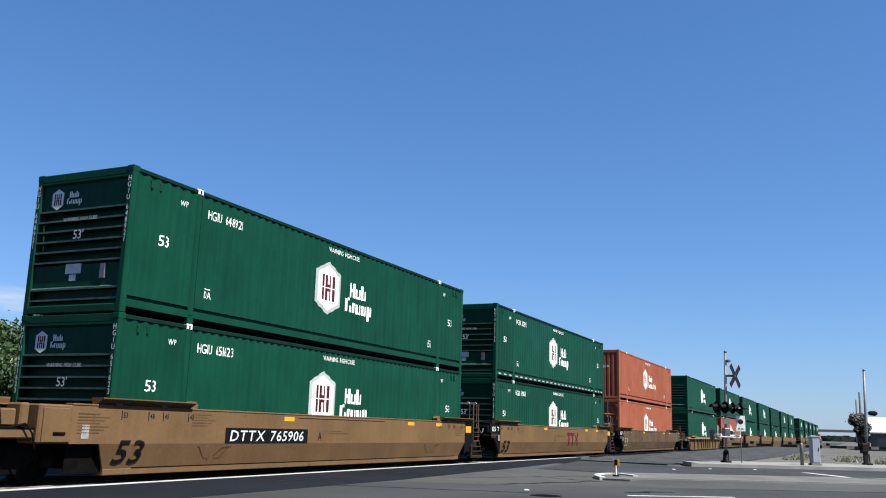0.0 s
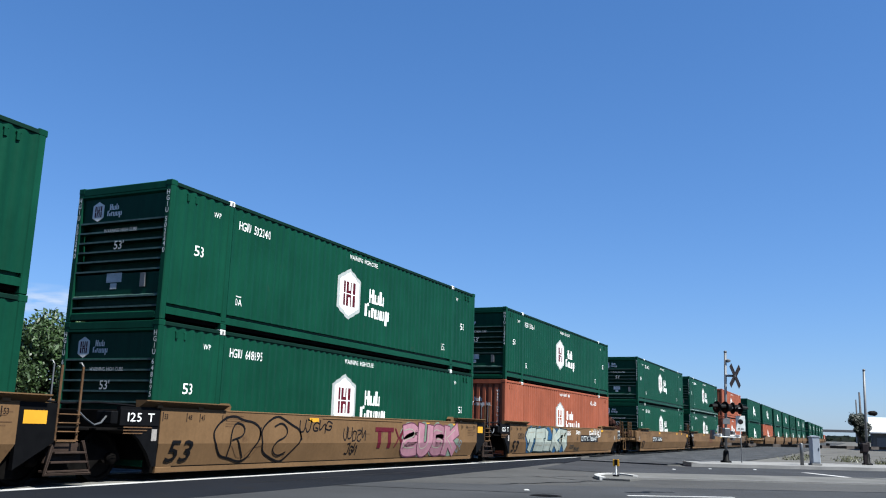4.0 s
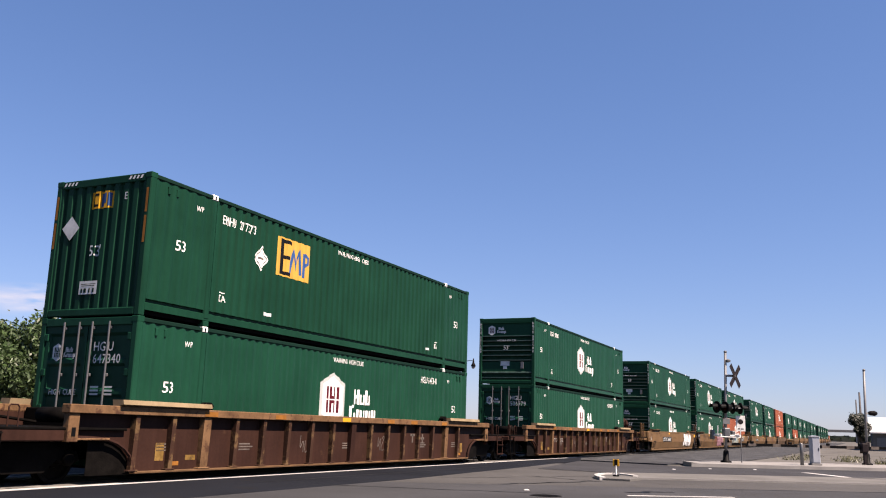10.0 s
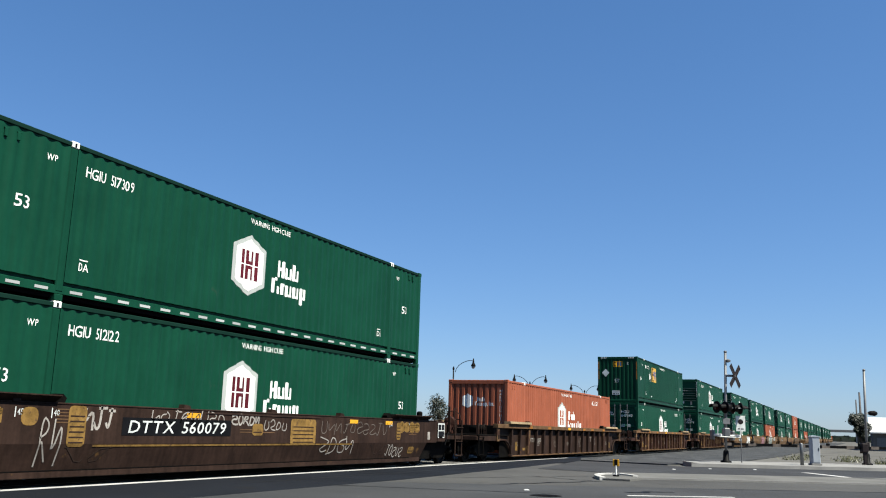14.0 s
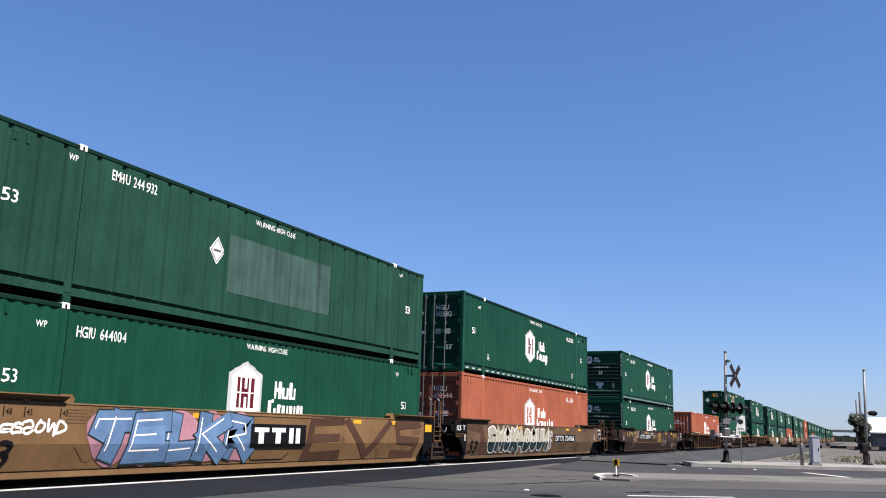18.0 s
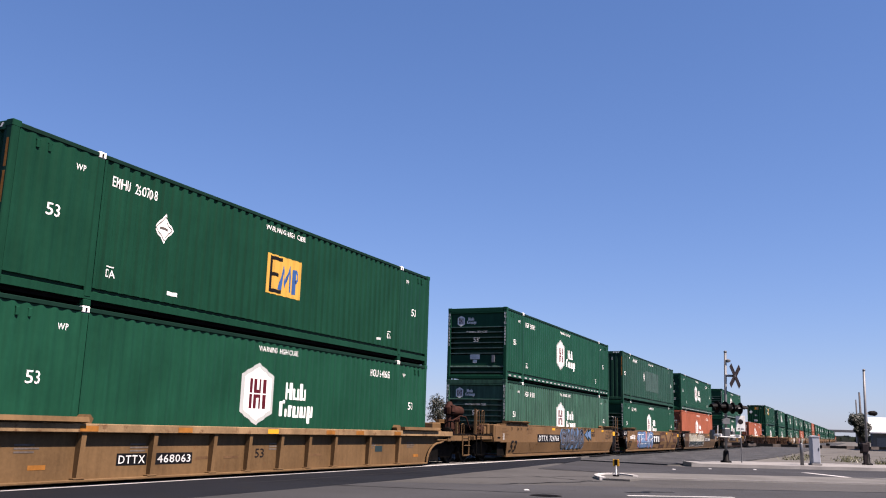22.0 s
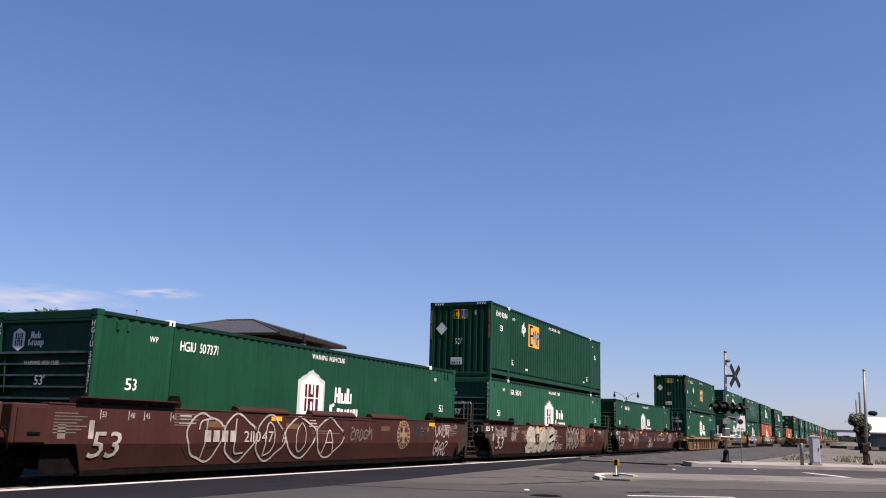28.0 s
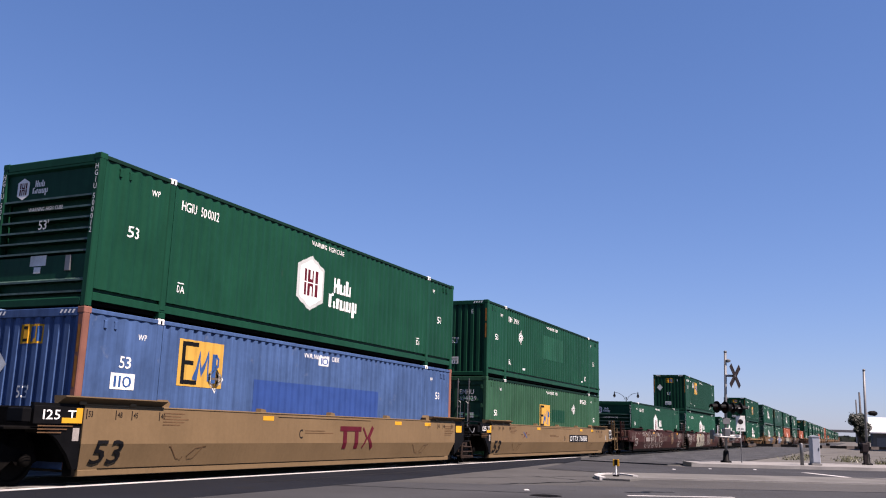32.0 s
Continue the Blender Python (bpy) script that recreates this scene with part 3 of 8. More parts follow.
    # leading end, closed by a plain pressed wall
    part("end_wall", shared(("far_wall", cn), lambda: Shape().strip([[(x, CL - 0.02 - d * 0.05, 0.16), (x, CL - 0.02 - d * 0.05, 2.74)] for x, d in END_WAVES][::-1]), mat), None, c)
    if end == "ribs":
        fresh = ("ribbed_end", cn) not in SHARED
        wall = part("end_wall", shared(("ribbed_end", cn), ribbed_end, [mat, LEDGE_LIGHT]), None, c)
        # Front faces of the ribs get the painted highlight.
        if fresh:
            for p in wall.data.polygons:
                if 0.22 < p.center.z < 2.3 and p.center.y < 0.03:
                    p.material_index = 1
    elif end == "waves":
        part("end_wall", shared(("waved_end", cn), waved_end, mat), None, c)
    else:
        for k in (0, 1):
            d = part("door", shared(("door_leaf", cn), door_leaf, mat), None, c, at=pose(-1.14 + 1.15 * k, 0, 0))
            for j in ((0.52, 0.93), (0.13, 0.58))[k]:
                bar = part("locking_bar", shared("locking_bar", lambda: Shape().tube([(0, 0, 0.10), (0, 0, 2.80)], 0.019, 8), GALV), None, d, at=pose(j, -0.012, 0))
                for z in (0.14, 1.05, 1.75, 2.68):
                    part("keeper", shared("bar_keeper", lambda: Shape().box(-0.045, 0.045, 0.0, 0.04, -0.03, 0.03, 0.008), GALV), None, d, at=pose(j, 0, z))
            for z in (0.4, 1.1, 1.8, 2.5):
                part("hinge", shared(("hinge", cn), lambda: Shape().box(-0.05, 0.05, 0.0, 0.03, -0.07, 0.07, 0.01), mat), None, d, at=pose(0.03 if k == 0 else 1.10, 0.0, z))
    for y in ((0.55, 0.80, CL - 0.80, CL - 0.55) if marks else ()):
        v = part("vent", shared(("vent", cn), lambda: Shape().box(CW - 0.05, CW + 0.002, -0.035, 0.035, 2.55, 2.70, 0.01).box(CW - 0.03, CW - 0.004, -0.05, 0.05, 2.69, 2.71, 0.004), mat), None, c, at=pose(0, y, 0))
    if not marks:
        if emblem == "hub":
            part("emblem", shared(("hub_hex", pitch), lambda: side_mark(*hexagon(0.85, 1.35), 7.6, 1.55, pitch), WHITE), None, c)
            part("wordmark", shared(("word", tail, pitch), lambda: side_mark(*wordmark(0.78, tail), 8.35, 1.02, pitch), WHITE), None, c)
        return c
    fk = pitch
    ink = WHITE
    if dashes:
        for a, b in PANELS:
            n = max(2, round((b - a) / 0.58))
            for i in range(n):
                y = a + (i + 0.5) * (b - a) / n
                part("reflector", shared("dash", lambda: Shape().box(CW - 0.014, CW - 0.006, -0.14, 0.14, 0.165, 0.215), DASH), None, c, at=pose(0, y, 0))

    def mark(name, key, drawing, y, z, m=WHITE, parent=c, lift=0.0, lab=""):
        def make():
            s = side_mark(*drawing, y, z, pitch, wave_depth(pitch))
            s.v = [(p[0] + lift, p[1], p[2]) for p in s.v]
            return s
        return part(name, shared(("mark", key, y, z, pitch, m.name), make, m), None, parent, lab)

    for y in ((size[0], CL - 1.20) if colour is not ORANGE else ()):
        mark("size_mark", "53s", fitted(lettering("53", 0.22, 0.95), 0.30), y, size[1])
    for y in ((wp[0], CL - 1.66) if colour is not ORANGE else ()):
        mark("height_mark", "wp", fitted(lettering("WP", 0.115, 1.0), 0.21), y, wp[1])
    mark("height_warning", "whc", fitted(lettering("WARNING HIGH CUBE", 0.12, 0.72), 1.62), 7.2, 2.57)
    if number:
        mark("number", "n" + number, fitted(lettering(number, 0.20, 0.62), 1.2), *(num or (12.5 if right else 2.29, 2.33)))
    for y in ((2.35, CL - 2.72) if pitch < 0.5 else ()):
        mark("axle_mark", "da", joined(lettering("DA", 0.15, 0.75), rect(0.2, 0.022, 0.0, 0.19)), y, 0.60)
    if emblem == "hub":
        b = mark("emblem_border", "hx", hexagon(1.24, 1.42), 7.26, 1.58, GREY_HALO, lab="pale grey six-sided border")
        e = mark("emblem", "hx2", hexagon(1.02, 1.22), 7.26, 1.58, WHITE, b, 0.002, "white six-sided emblem")
        mark("emblem_mark", "hb", emblem_bars(1.02, 1.22), 7.26, 1.58, ORANGE if colour is ORANGE else MAROON, b, 0.004)
        mark("wordmark", "wm%d" % tail, fitted(wordmark(0.82, tail), 2.35 if tail else 1.46), 8.16, 1.07, lab="white rounded name strokes")
    elif emblem == "square":
        y0, z0 = mark_h or (4.42, 1.55)
        e = mark("emblem", "sq", rect(1.42, 0.96), y0, z0, EMBLEM_YELLOW, lab="yellow square emblem")
        mark("emblem_mark", "sqb", joined(rect(0.14, 0.88, 0.10, 0.04), rect(0.36, 0.09, 0.24, 0.04), rect(0.27, 0.09, 0.24, 0.44), rect(0.36, 0.09, 0.24, 0.83)), y0, z0, BLACK, e, 0.002)
        mark("emblem_mark", "sqc", joined(fat([(0.56, 0.18), (0.66, 0.66), (0.78, 0.30), (0.92, 0.70), (0.98, 0.18)], 0.11), rect(0.11, 0.62, 1.09, 0.10), fat([(1.20, 0.68), (1.30, 0.62), (1.30, 0.48), (1.20, 0.42)], 0.08)), y0, z0, INK_BLUE, e, 0.002)
    if emblem in ("square", "ghost"):
        dia = [(0, -0.31), (0.26, 0), (0, 0.31), (-0.26, 0)]
        hd = mark("hazard_diamond", "dia", (dia, [(0, 1, 2, 3)]), *diamond, WHITE if colour is GREEN_DEEP else GREY_MARK)
        mark("diamond_border", "diab", fat([(a * 0.8, b * 0.8) for a, b in dia + dia[:1]], 0.018), *diamond, FAINT, hd, 0.002)
        mark("diamond_bar", "diac", rect(0.24, 0.05, -0.12, -0.025), *diamond, FAINT, hd, 0.003)
    if emblem in ("square", "ghost") and pitch < 0.5:
        mark("small_mark", "smk", rect(0.30, 0.08), 4.0, 0.50, GREY_MARK)
        mark("small_mark", "smk", rect(0.24, 0.07), CL - 3.4, 0.50, GREY_MARK)
    if ghost:
        mark("faded_patch", "gh%.1f" % ghost[0], rect(*ghost[2:]), ghost[0], ghost[1], {BLUE: BLUE_NEW, GREEN_OLIVE: GREEN, GREEN_EMP: GREEN_LIGHT}.get(colour, GHOST), lab="paler rectangle where an emblem was removed" if colour is not BLUE else "fresh blue painted rectangle")
    # trailing end
    if end == "ribs":
        e = part("end_emblem", shared("e_hex", lambda: end_mark(*hexagon(0.32, 0.44), -0.72, 2.36, out=0.05), WHITE), None, c)
        part("emblem_mark", shared("e_bars", lambda: end_mark(*emblem_bars(0.32, 0.44), -0.72, 2.36, out=0.048), MAROON), None, e)
        part("end_wordmark", shared("e_word", lambda: end_mark(*wordmark(0.26), -0.46, 2.24, out=0.05), WHITE), None, c)
        part("end_size_mark", shared("e_53", lambda: end_mark(*lettering("53'", 0.18, 0.95), -0.14, 1.50, out=0.012), GREY_MARK), None, c)
        part("end_warning", shared("e_warn", lambda: end_mark(*lettering("WARNING HIGH CUBE", 0.075, 0.8), -0.46, 1.87, out=0.012), GREY_MARK), None, c)
        part("data_plate", shared("e_plate", lambda: end_mark(*joined(rect(0.42, 0.20, -0.21, 0.14), rect(0.18, 0.12, -0.09, 0.0)), -0.08, 0.66, out=0.05), GREY_MARK), None, c)
        part("document_box", shared("e_box", lambda: Shape().box(-0.07, 0.07, -0.005, 0.05, -0.15, 0.15, 0.01), GALV), None, c, at=pose(0.72, 0.02, 0.82))
    elif end == "doors":
        for k, txt in ((0, number.split()[0] if number else ""), (1, number.split()[-1] if number else "")):
            if txt:
                part("end_number", shared(("en", txt), lambda: end_mark(*lettering(txt, 0.18, 0.88), 0.20, 2.22 - 0.24 * k, out=0.03), GREY_MARK), None, c)
        part("end_emblem", shared("d_hex", lambda: end_mark(*hexagon(0.26, 0.36), -0.78, 2.20, out=0.03), GREY_MARK), None, c)
        part("emblem_mark", shared("d_hexb", lambda: end_mark(*emblem_bars(0.26, 0.36), -0.78, 2.20, out=0.027), GREEN_DEEP), None, c)
        part("end_wordmark", shared("d_word", lambda: end_mark(*wordmark(0.2), -0.60, 2.10, out=0.03), GREY_MARK), None, c)
        part("end_warning", shared("d_warn", lambda: end_mark(*joined(lettering("HIGH CUBE", 0.11, 0.9)), -0.90, 1.36, out=0.03), GREY_MARK), None, c)
        part("end_size_mark", shared("d_53", lambda: end_mark(*lettering("53'", 0.17, 0.95), 0.62, 0.80, out=0.03), GREY_MARK), None, c)
        part("data_lines", shared("d_lines", lambda: end_mark(*joined(*[rect(0.22, 0.035, 0.20 + 0.36 * i, 1.36 + 0.07 * j) for i in (0, 1) for j in (0, 1, 2)], *[rect(0.30, 0.05, -1.0, 0.72 - 0.09 * j) for j in (0, 1)]), 0, 0, out=0.03), GREY_MARK), None, c)
    else:
        w = END_WAVES
        if emblem == "square":
            e = part("end_emblem", shared("w_sq", lambda: end_mark(*rect(0.62, 0.36), -0.30, 2.24, w, 0.055, 0.015), YELLOW), None, c)
            part("emblem_mark", shared("w_sqb", lambda: end_mark(*joined(rect(0.05, 0.28, 0.04, 0.04), rect(0.14, 0.05, 0.08, 0.04), rect(0.14, 0.05, 0.08, 0.27)), -0.30, 2.24, w, 0.055, 0.013), BLACK), None, e)
            part("emblem_mark", shared("w_sqc", lambda: end_mark(*joined(rect(0.06, 0.28, 0.26, 0.04), rect(0.06, 0.22, 0.36, 0.10), rect(0.07, 0.28, 0.46, 0.04)), -0.30, 2.24, w, 0.055, 0.013), INK_BLUE), None, e)
        if emblem in ("square", "ghost"):
            part("hazard_diamond", shared("w_dia", lambda: end_mark([(0, -0.26), (0.24, 0), (0, 0.26), (-0.24, 0)], [(0, 1, 2, 3)], -0.78, 1.86, out=0.008), GREY_MARK), None, c)
            for x in (-CW + 0.07, CW - 0.07):
                part("warning_strip", shared("w_strip", lambda: end_mark(*joined(rect(0.06, 0.55, -0.03, 0), rect(0.06, 0.5, -0.03, 0.62)), 0, 1.45, out=0.0), OCHRE_TAPE), None, c, at=pose(x, 0, 0))
            for x in (-CW + 0.2, CW - 0.6):
                part("stripe_mark", shared("w_stripes", lambda: end_mark(*joined(*[([(0.1 * i, 0), (0.1 * i + 0.05, 0), (0.1 * i + 0.09, 0.07), (0.1 * i + 0.04, 0.07)], [(0, 1, 2, 3)]) for i in range(4)]), 0, 2.78, out=0.0), WHITE), None, c, at=pose(x, 0, 0))
            pl = part("data_plate", shared("w_plate", lambda: end_mark(*rect(0.48, 0.27), -0.36, 0.46, out=0.008), GREY_MARK), None, c)
            part("data_lines", shared("w_lines", lambda: end_mark(*joined(*[rect(w0, h0, x0, z0) for w0, h0, x0, z0 in ((0.40, 0.014, 0.04, 0.20), (0.36, 0.014, 0.05, 0.165), (0.05, 0.09, 0.05, 0.03), (0.07, 0.09, 0.13, 0.03), (0.04, 0.09, 0.26, 0.03), (0.05, 0.09, 0.36, 0.03))]), -0.36, 0.46, out=0.005), TOP_TEAL), None, pl)
        if emblem == "hub":
            part("end_emblem", shared("wh_hex", lambda: end_mark(*hexagon(0.42, 0.58), -0.45, 2.05, w, 0.055, 0.015), WHITE), None, c)
            part("end_wordmark", shared("wh_word", lambda: end_mark(*wordmark(0.34, True), -0.12, 1.86, w, 0.055, 0.015), WHITE), None, c)
        part("end_size_mark", shared(("w_53", emblem == "hub"), lambda: end_mark(*lettering("53'", 0.22, 0.95), -0.22, 1.25 if emblem != "hub" else 0.85, w, 0.055, 0.015), GREY_MARK), None, c)
        if number and emblem == "hub":
            part("end_warning", shared("wh_warn", lambda: end_mark(*lettering("WARNING HIGH CUBE", 0.105, 0.85, upright=True), 0.98, 2.40, w, 0.055, 0.015), GREY_MARK), None, c)
        elif number:
            part("end_letter", shared("w_letter", lambda: end_mark(*lettering(number[0], 0.15, 0.85), 0.62, 2.38, w, 0.055, 0.015), GREY_MARK), None, c)
    if end == "ribs" and number:
        for x in (CW - 0.07, -CW + 0.07):
            part("end_number", shared(("pn", number), lambda: end_mark(*lettering(number, 0.105, 0.85, upright=True), 0, 2.58, out=0.0), WHITE), None, c, at=pose(x, 0, 0))
    return c


# ---- well cars ----
SIDE_X = 1.50


def cut_level(vs, fs, level):
    """A flat drawing cut along a level line."""
    if not (min(p[1] for p in vs) < level < max(p[1] for p in vs)):
        return vs, fs
    v2, f2 = draped([(p[1], p[0]) for p in vs], fs, [(level, 0.0)], 0.0)
    return [(b, a) for a, b, _ in v2], [q[::-1] for q in f2]


def stroke(pts, w):
    """A painted line of width w through points."""
    vs, fs = [], []
    n = len(pts)
    for i, p in enumerate(pts):
        a, b = pts[max(0, i - 1)], pts[min(n - 1, i + 1)]
        dx, dy = b[0] - a[0], b[1] - a[1]
        l = math.hypot(dx, dy) or 1.0
        ww = w * (0.75 + 0.25 * math.sin(i * 1.7))
        vs += [(p[0] - dy / l * ww / 2, p[1] + dx / l * ww / 2), (p[0] + dy / l * ww / 2, p[1] - dx / l * ww / 2)]
    return vs, [(2 * i, 2 * i + 1, 2 * i + 3, 2 * i + 2) for i in range(n - 1)]


# skeletons of sprayed forms in a unit box, each a few bent strokes
FORM = {
    "T": ([(0, 0.72), (0.08, 0.95), (1, 1)], [(0.55, 0.97), (0.42, 0)]),
    "E": ([(0.95, 0.98), (0.12, 0.92), (0.08, 0.05), (0.95, 0.02)], [(0.1, 0.5), (0.75, 0.52)]),
    "L": ([(0.15, 1), (0.1, 0.05), (0.95, 0.1)],),
    "K": ([(0.12, 1), (0.1, 0)], [(0.92, 1), (0.2, 0.5), (0.95, 0)]),
    "R": ([(0.1, 0), (0.12, 0.97), (0.8, 0.9), (0.82, 0.6), (0.2, 0.48)], [(0.45, 0.5), (0.95, 0)]),
    "G": ([(0.95, 0.85), (0.3, 0.98), (0.05, 0.6), (0.1, 0.1), (0.7, 0.02), (0.92, 0.15), (0.9, 0.48), (0.5, 0.48)],),
    "M": ([(0.05, 0), (0.12, 1), (0.5, 0.35), (0.88, 1), (0.95, 0)],),
    "A": ([(0, 0), (0.45, 1), (0.98, 0)], [(0.2, 0.35), (0.8, 0.35)]),
    "N": ([(0.92, 0), (0.9, 1), (0.12, 0.02), (0.08, 1)],),
    "O": ([(0.5, 1), (0.1, 0.75), (0.1, 0.25), (0.5, 0), (0.9, 0.25), (0.9, 0.75), (0.5, 1)],),
    "S": ([(0.08, 0.88), (0.5, 1), (0.9, 0.82), (0.85, 0.58), (0.15, 0.42), (0.1, 0.15), (0.5, 0), (0.95, 0.12)],),
    "D": ([(0.12, 0), (0.12, 1), (0.75, 0.88), (0.92, 0.5), (0.75, 0.1), (0.12, 0)],),
    "U": ([(0.1, 1), (0.12, 0.2), (0.5, 0), (0.88, 0.2), (0.9, 1)],),
    "J": ([(0.3, 1), (0.95, 1)], [(0.65, 1), (0.6, 0.15), (0.3, 0), (0.05, 0.2)]),
    "Y": ([(0.95, 1), (0.5, 0.5), (0.05, 1)], [(0.5, 0.5), (0.42, 0)]),
    "I": ([(0.5, 1), (0.45, 0.4), (0.5, 0)],),
}


def filled(poly):
    return list(poly), [tuple(t) for t in tessellate_polygon([[Vector((x, y, 0)) for x, y in poly]])]


def fat(pts, w):
    """A broad painted line with square ends and mitred bends."""
    n, vs = len(pts), []
    for i, p in enumerate(pts):
        a, b = Vector(pts[max(0, i - 1)]), Vector(pts[min(n - 1, i + 1)])
        q = Vector(p)
        d0 = (q - a).normalized() if i else (b - q).normalized()
        d1 = (b - q).normalized() if i < n - 1 else d0
        m = d0 + d1
        m = m.normalized() if m.length > 0.2 else d0
        k = w / 2 / max(0.55, m.dot(d0))
        if i == 0:
            q = q - d1 * w * 0.4
        if i == n - 1:
            q = q + d0 * w * 0.4
        vs += [(q.x - m.y * k, q.y + m.x * k), (q.x + m.y * k, q.y - m.x * k)]
    return vs, [(2 * i, 2 * i + 1, 2 * i + 3, 2 * i + 2) for i in range(n - 1)]


def below(drawing, level):
    """The part of a drawing under a level line."""
    vs, fs = drawing
    out = []
    for q in fs:
        ring = []
        for i in range(len(q)):
            a, b = vs[q[i]], vs[q[(i + 1) % len(q)]]
            if a[1] <= level:
                ring.append(a)
            if (a[1] - level) * (b[1] - level) < 0:
                t = (level - a[1]) / (b[1] - a[1])
                ring.append((a[0] + (b[0] - a[0]) * t, level))
        if len(ring) > 2:
            out.append((ring, [tuple(range(len(ring)))]))
    return joined(*out)


def laid(form, x, w, h, lean, rnd=None, wild=0.0):
    """The strokes of a form, set in a box at x and leant."""
    return [[(x + w * (u + lean * v + (rnd.uniform(-wild, wild) if rnd else 0)), h * (v + (rnd.uniform(-wild, wild) if rnd else 0))) for u, v in pts] for pts in FORM[form]]


def scribble(w, h, n, seed, t=0.03):
    """A quick sprayed tag of bent strokes."""
    rnd = random.Random(seed)
    keys = "SOGURDNUSJ"
    out = []
    for k in range(n):
        hh = h * rnd.uniform(0.75, 1.0)
        for pts in laid(keys[rnd.randrange(len(keys))], w * k / n, w / n * 0.92, hh, 0.15, rnd, 0.14):
            out.append(fat(smooth_line(pts), t))
    return joined(*out)


def smooth_line(pts):
    """An open line with its corners cut twice."""
    for _ in range(2):
        q = [pts[0]]
        for a, b in zip(pts, pts[1:]):
            q += [(a[0] + (b[0] - a[0]) * t, a[1] + (b[1] - a[1]) * t) for t in (0.25, 0.75)]
        pts = q + [pts[-1]]
    return pts


def spray(mark, y, z, w, h, forms, seed, fill, line, inner=None, halo=None, lower=None, bold=0.24, edge=0.07, lean=0.08):
    """A sprayed piece: haze, then for each form its dark edge, its fill and thin bright lines, laid over one another."""
    rnd = random.Random(seed)
    n = len(forms)
    if halo:
        for i in range(n):
            blot = smooth_line([(math.cos(a) * (0.66 + 0.14 * math.sin(3 * a + i)) * w / n, h * (0.5 + (0.5 + 0.06 * math.sin(5 * a + seed + i)) * math.sin(a))) for a in [k * math.pi / 6 for k in range(13)]])[:-1]
            mark("graffiti_haze", filled([((i + 0.5) * w / n + x, b) for x, b in blot]), y, z, halo, "gz%d_%d" % (seed, i), low=True, lift=0.0012 * i)
    b = bold * w / n
    for i, f in enumerate(forms):
        base = 0.008 + 0.007 * (i % 2) + 0.0006 * (i // 2)
        m = b / 2 + edge
        strokes = [[(u, m + v * (h - 2 * m) / h) for u, v in (smooth_line(p) if f in "GOSDUJ" else p)] for p in laid(f, (i + 0.06) * w / n, w / n * 0.9, h, lean, rnd, 0.045)]
        g = None
        for j, pts in enumerate(strokes):
            g = mark("graffiti_edge", fat(pts, b + 2 * edge), y, z, line, "ge%d_%d_%d" % (seed, i, j), low=True, lift=base + 0.0005 * j)
        for j, pts in enumerate(strokes):
            full = fat(pts, b)
            mark("graffiti_fill", full, y, z, fill, "gf%d_%d_%d" % (seed, i, j), g, base + 0.002 + 0.0005 * j, low=True)
            if lower:
                dark_part = below(full, h * 0.42)
                if dark_part[1]:
                    mark("graffiti_fill", dark_part, y, z, lower, "gd%d_%d_%d" % (seed, i, j), g, base + 0.0035 + 0.0005 * j, low=True)
            if inner:
                mark("graffiti_highlight", fat([(p[0] - b * 0.28, p[1] + b * 0.1) for p in pts], 0.03), y, z, inner, "gs%d_%d_%d" % (seed, i, j), g, base + 0.005 + 0.0005 * j, low=True)


def outline_piece(mark, y, z, w, h, forms, seed, line, t=0.05):
    """Bulging forms drawn in outline alone."""
    n = len(forms)
    for i in range(n):
        a = [k * math.pi / 7 for k in range(15)]
        ring = [((i + 0.5 + (0.5 + 0.07 * math.sin(3 * q + i)) * math.cos(q)) * w / n, h * (0.5 + (0.46 + 0.07 * math.sin(4 * q + seed + i)) * math.sin(q))) for q in a]
        mark("graffiti", fat(smooth_line(ring + ring[1:2]), t), y, z, line, "op%d_%d" % (seed, i), low=True, lift=0.004 + 0.001 * i)
        for j, pts in enumerate(laid(forms[i], (i + 0.3) * w / n, w / n * 0.4, h * 0.75, 0.05)):
            mark("graffiti", fat([(x, v + h * 0.12) for x, v in smooth_line(pts)], t * 0.8), y, z, line, "oq%d_%d_%d" % (seed, i, j), low=True, lift=0.008 + 0.001 * i + 0.0004 * j)


def railway_disc(mark, y, z, r, key, base):
    """A round owner's badge: pale disc, darker ring, cross and small bars in place of its wording."""
    circle = [(math.cos(k * math.pi / 14), math.sin(k * math.pi / 14)) for k in range(28)]
    d = mark("badge", filled([(r * a, r * b) for a, b in circle]), y, z, BADGE, key, low=True, lift=0.002)
    mark("badge_ring", fat([(r * 0.66 * a, r * 0.66 * b) for a, b in circle + circle[:1]], 0.03), y, z, base, key + "r", d, 0.004, low=True)
    for i, q in enumerate(((-0.5, 0.16), (0.16, 0.16), (-0.5, -0.5), (0.16, -0.5))):
        mark("badge_quarter", rounded(0.34 * r, 0.34 * r, q[0] * r, q[1] * r, 0.1 * r), y, z, base, key + "q%d" % i, d, 0.005, low=True)
    for k in range(18):
        a = k * math.pi / 9
        c, q = math.cos(a), math.sin(a)
        mark("badge_bar", ([(r * (0.83 * c - u * q - v * c), r * (0.83 * q + u * c - v * q)) for u, v in ((-0.07, -0.09), (0.07, -0.09), (0.07, 0.09), (-0.07, 0.09))], [(0, 1, 2, 3)][::1]), y, z, base, key + "b%d" % k, d, 0.005, low=True)


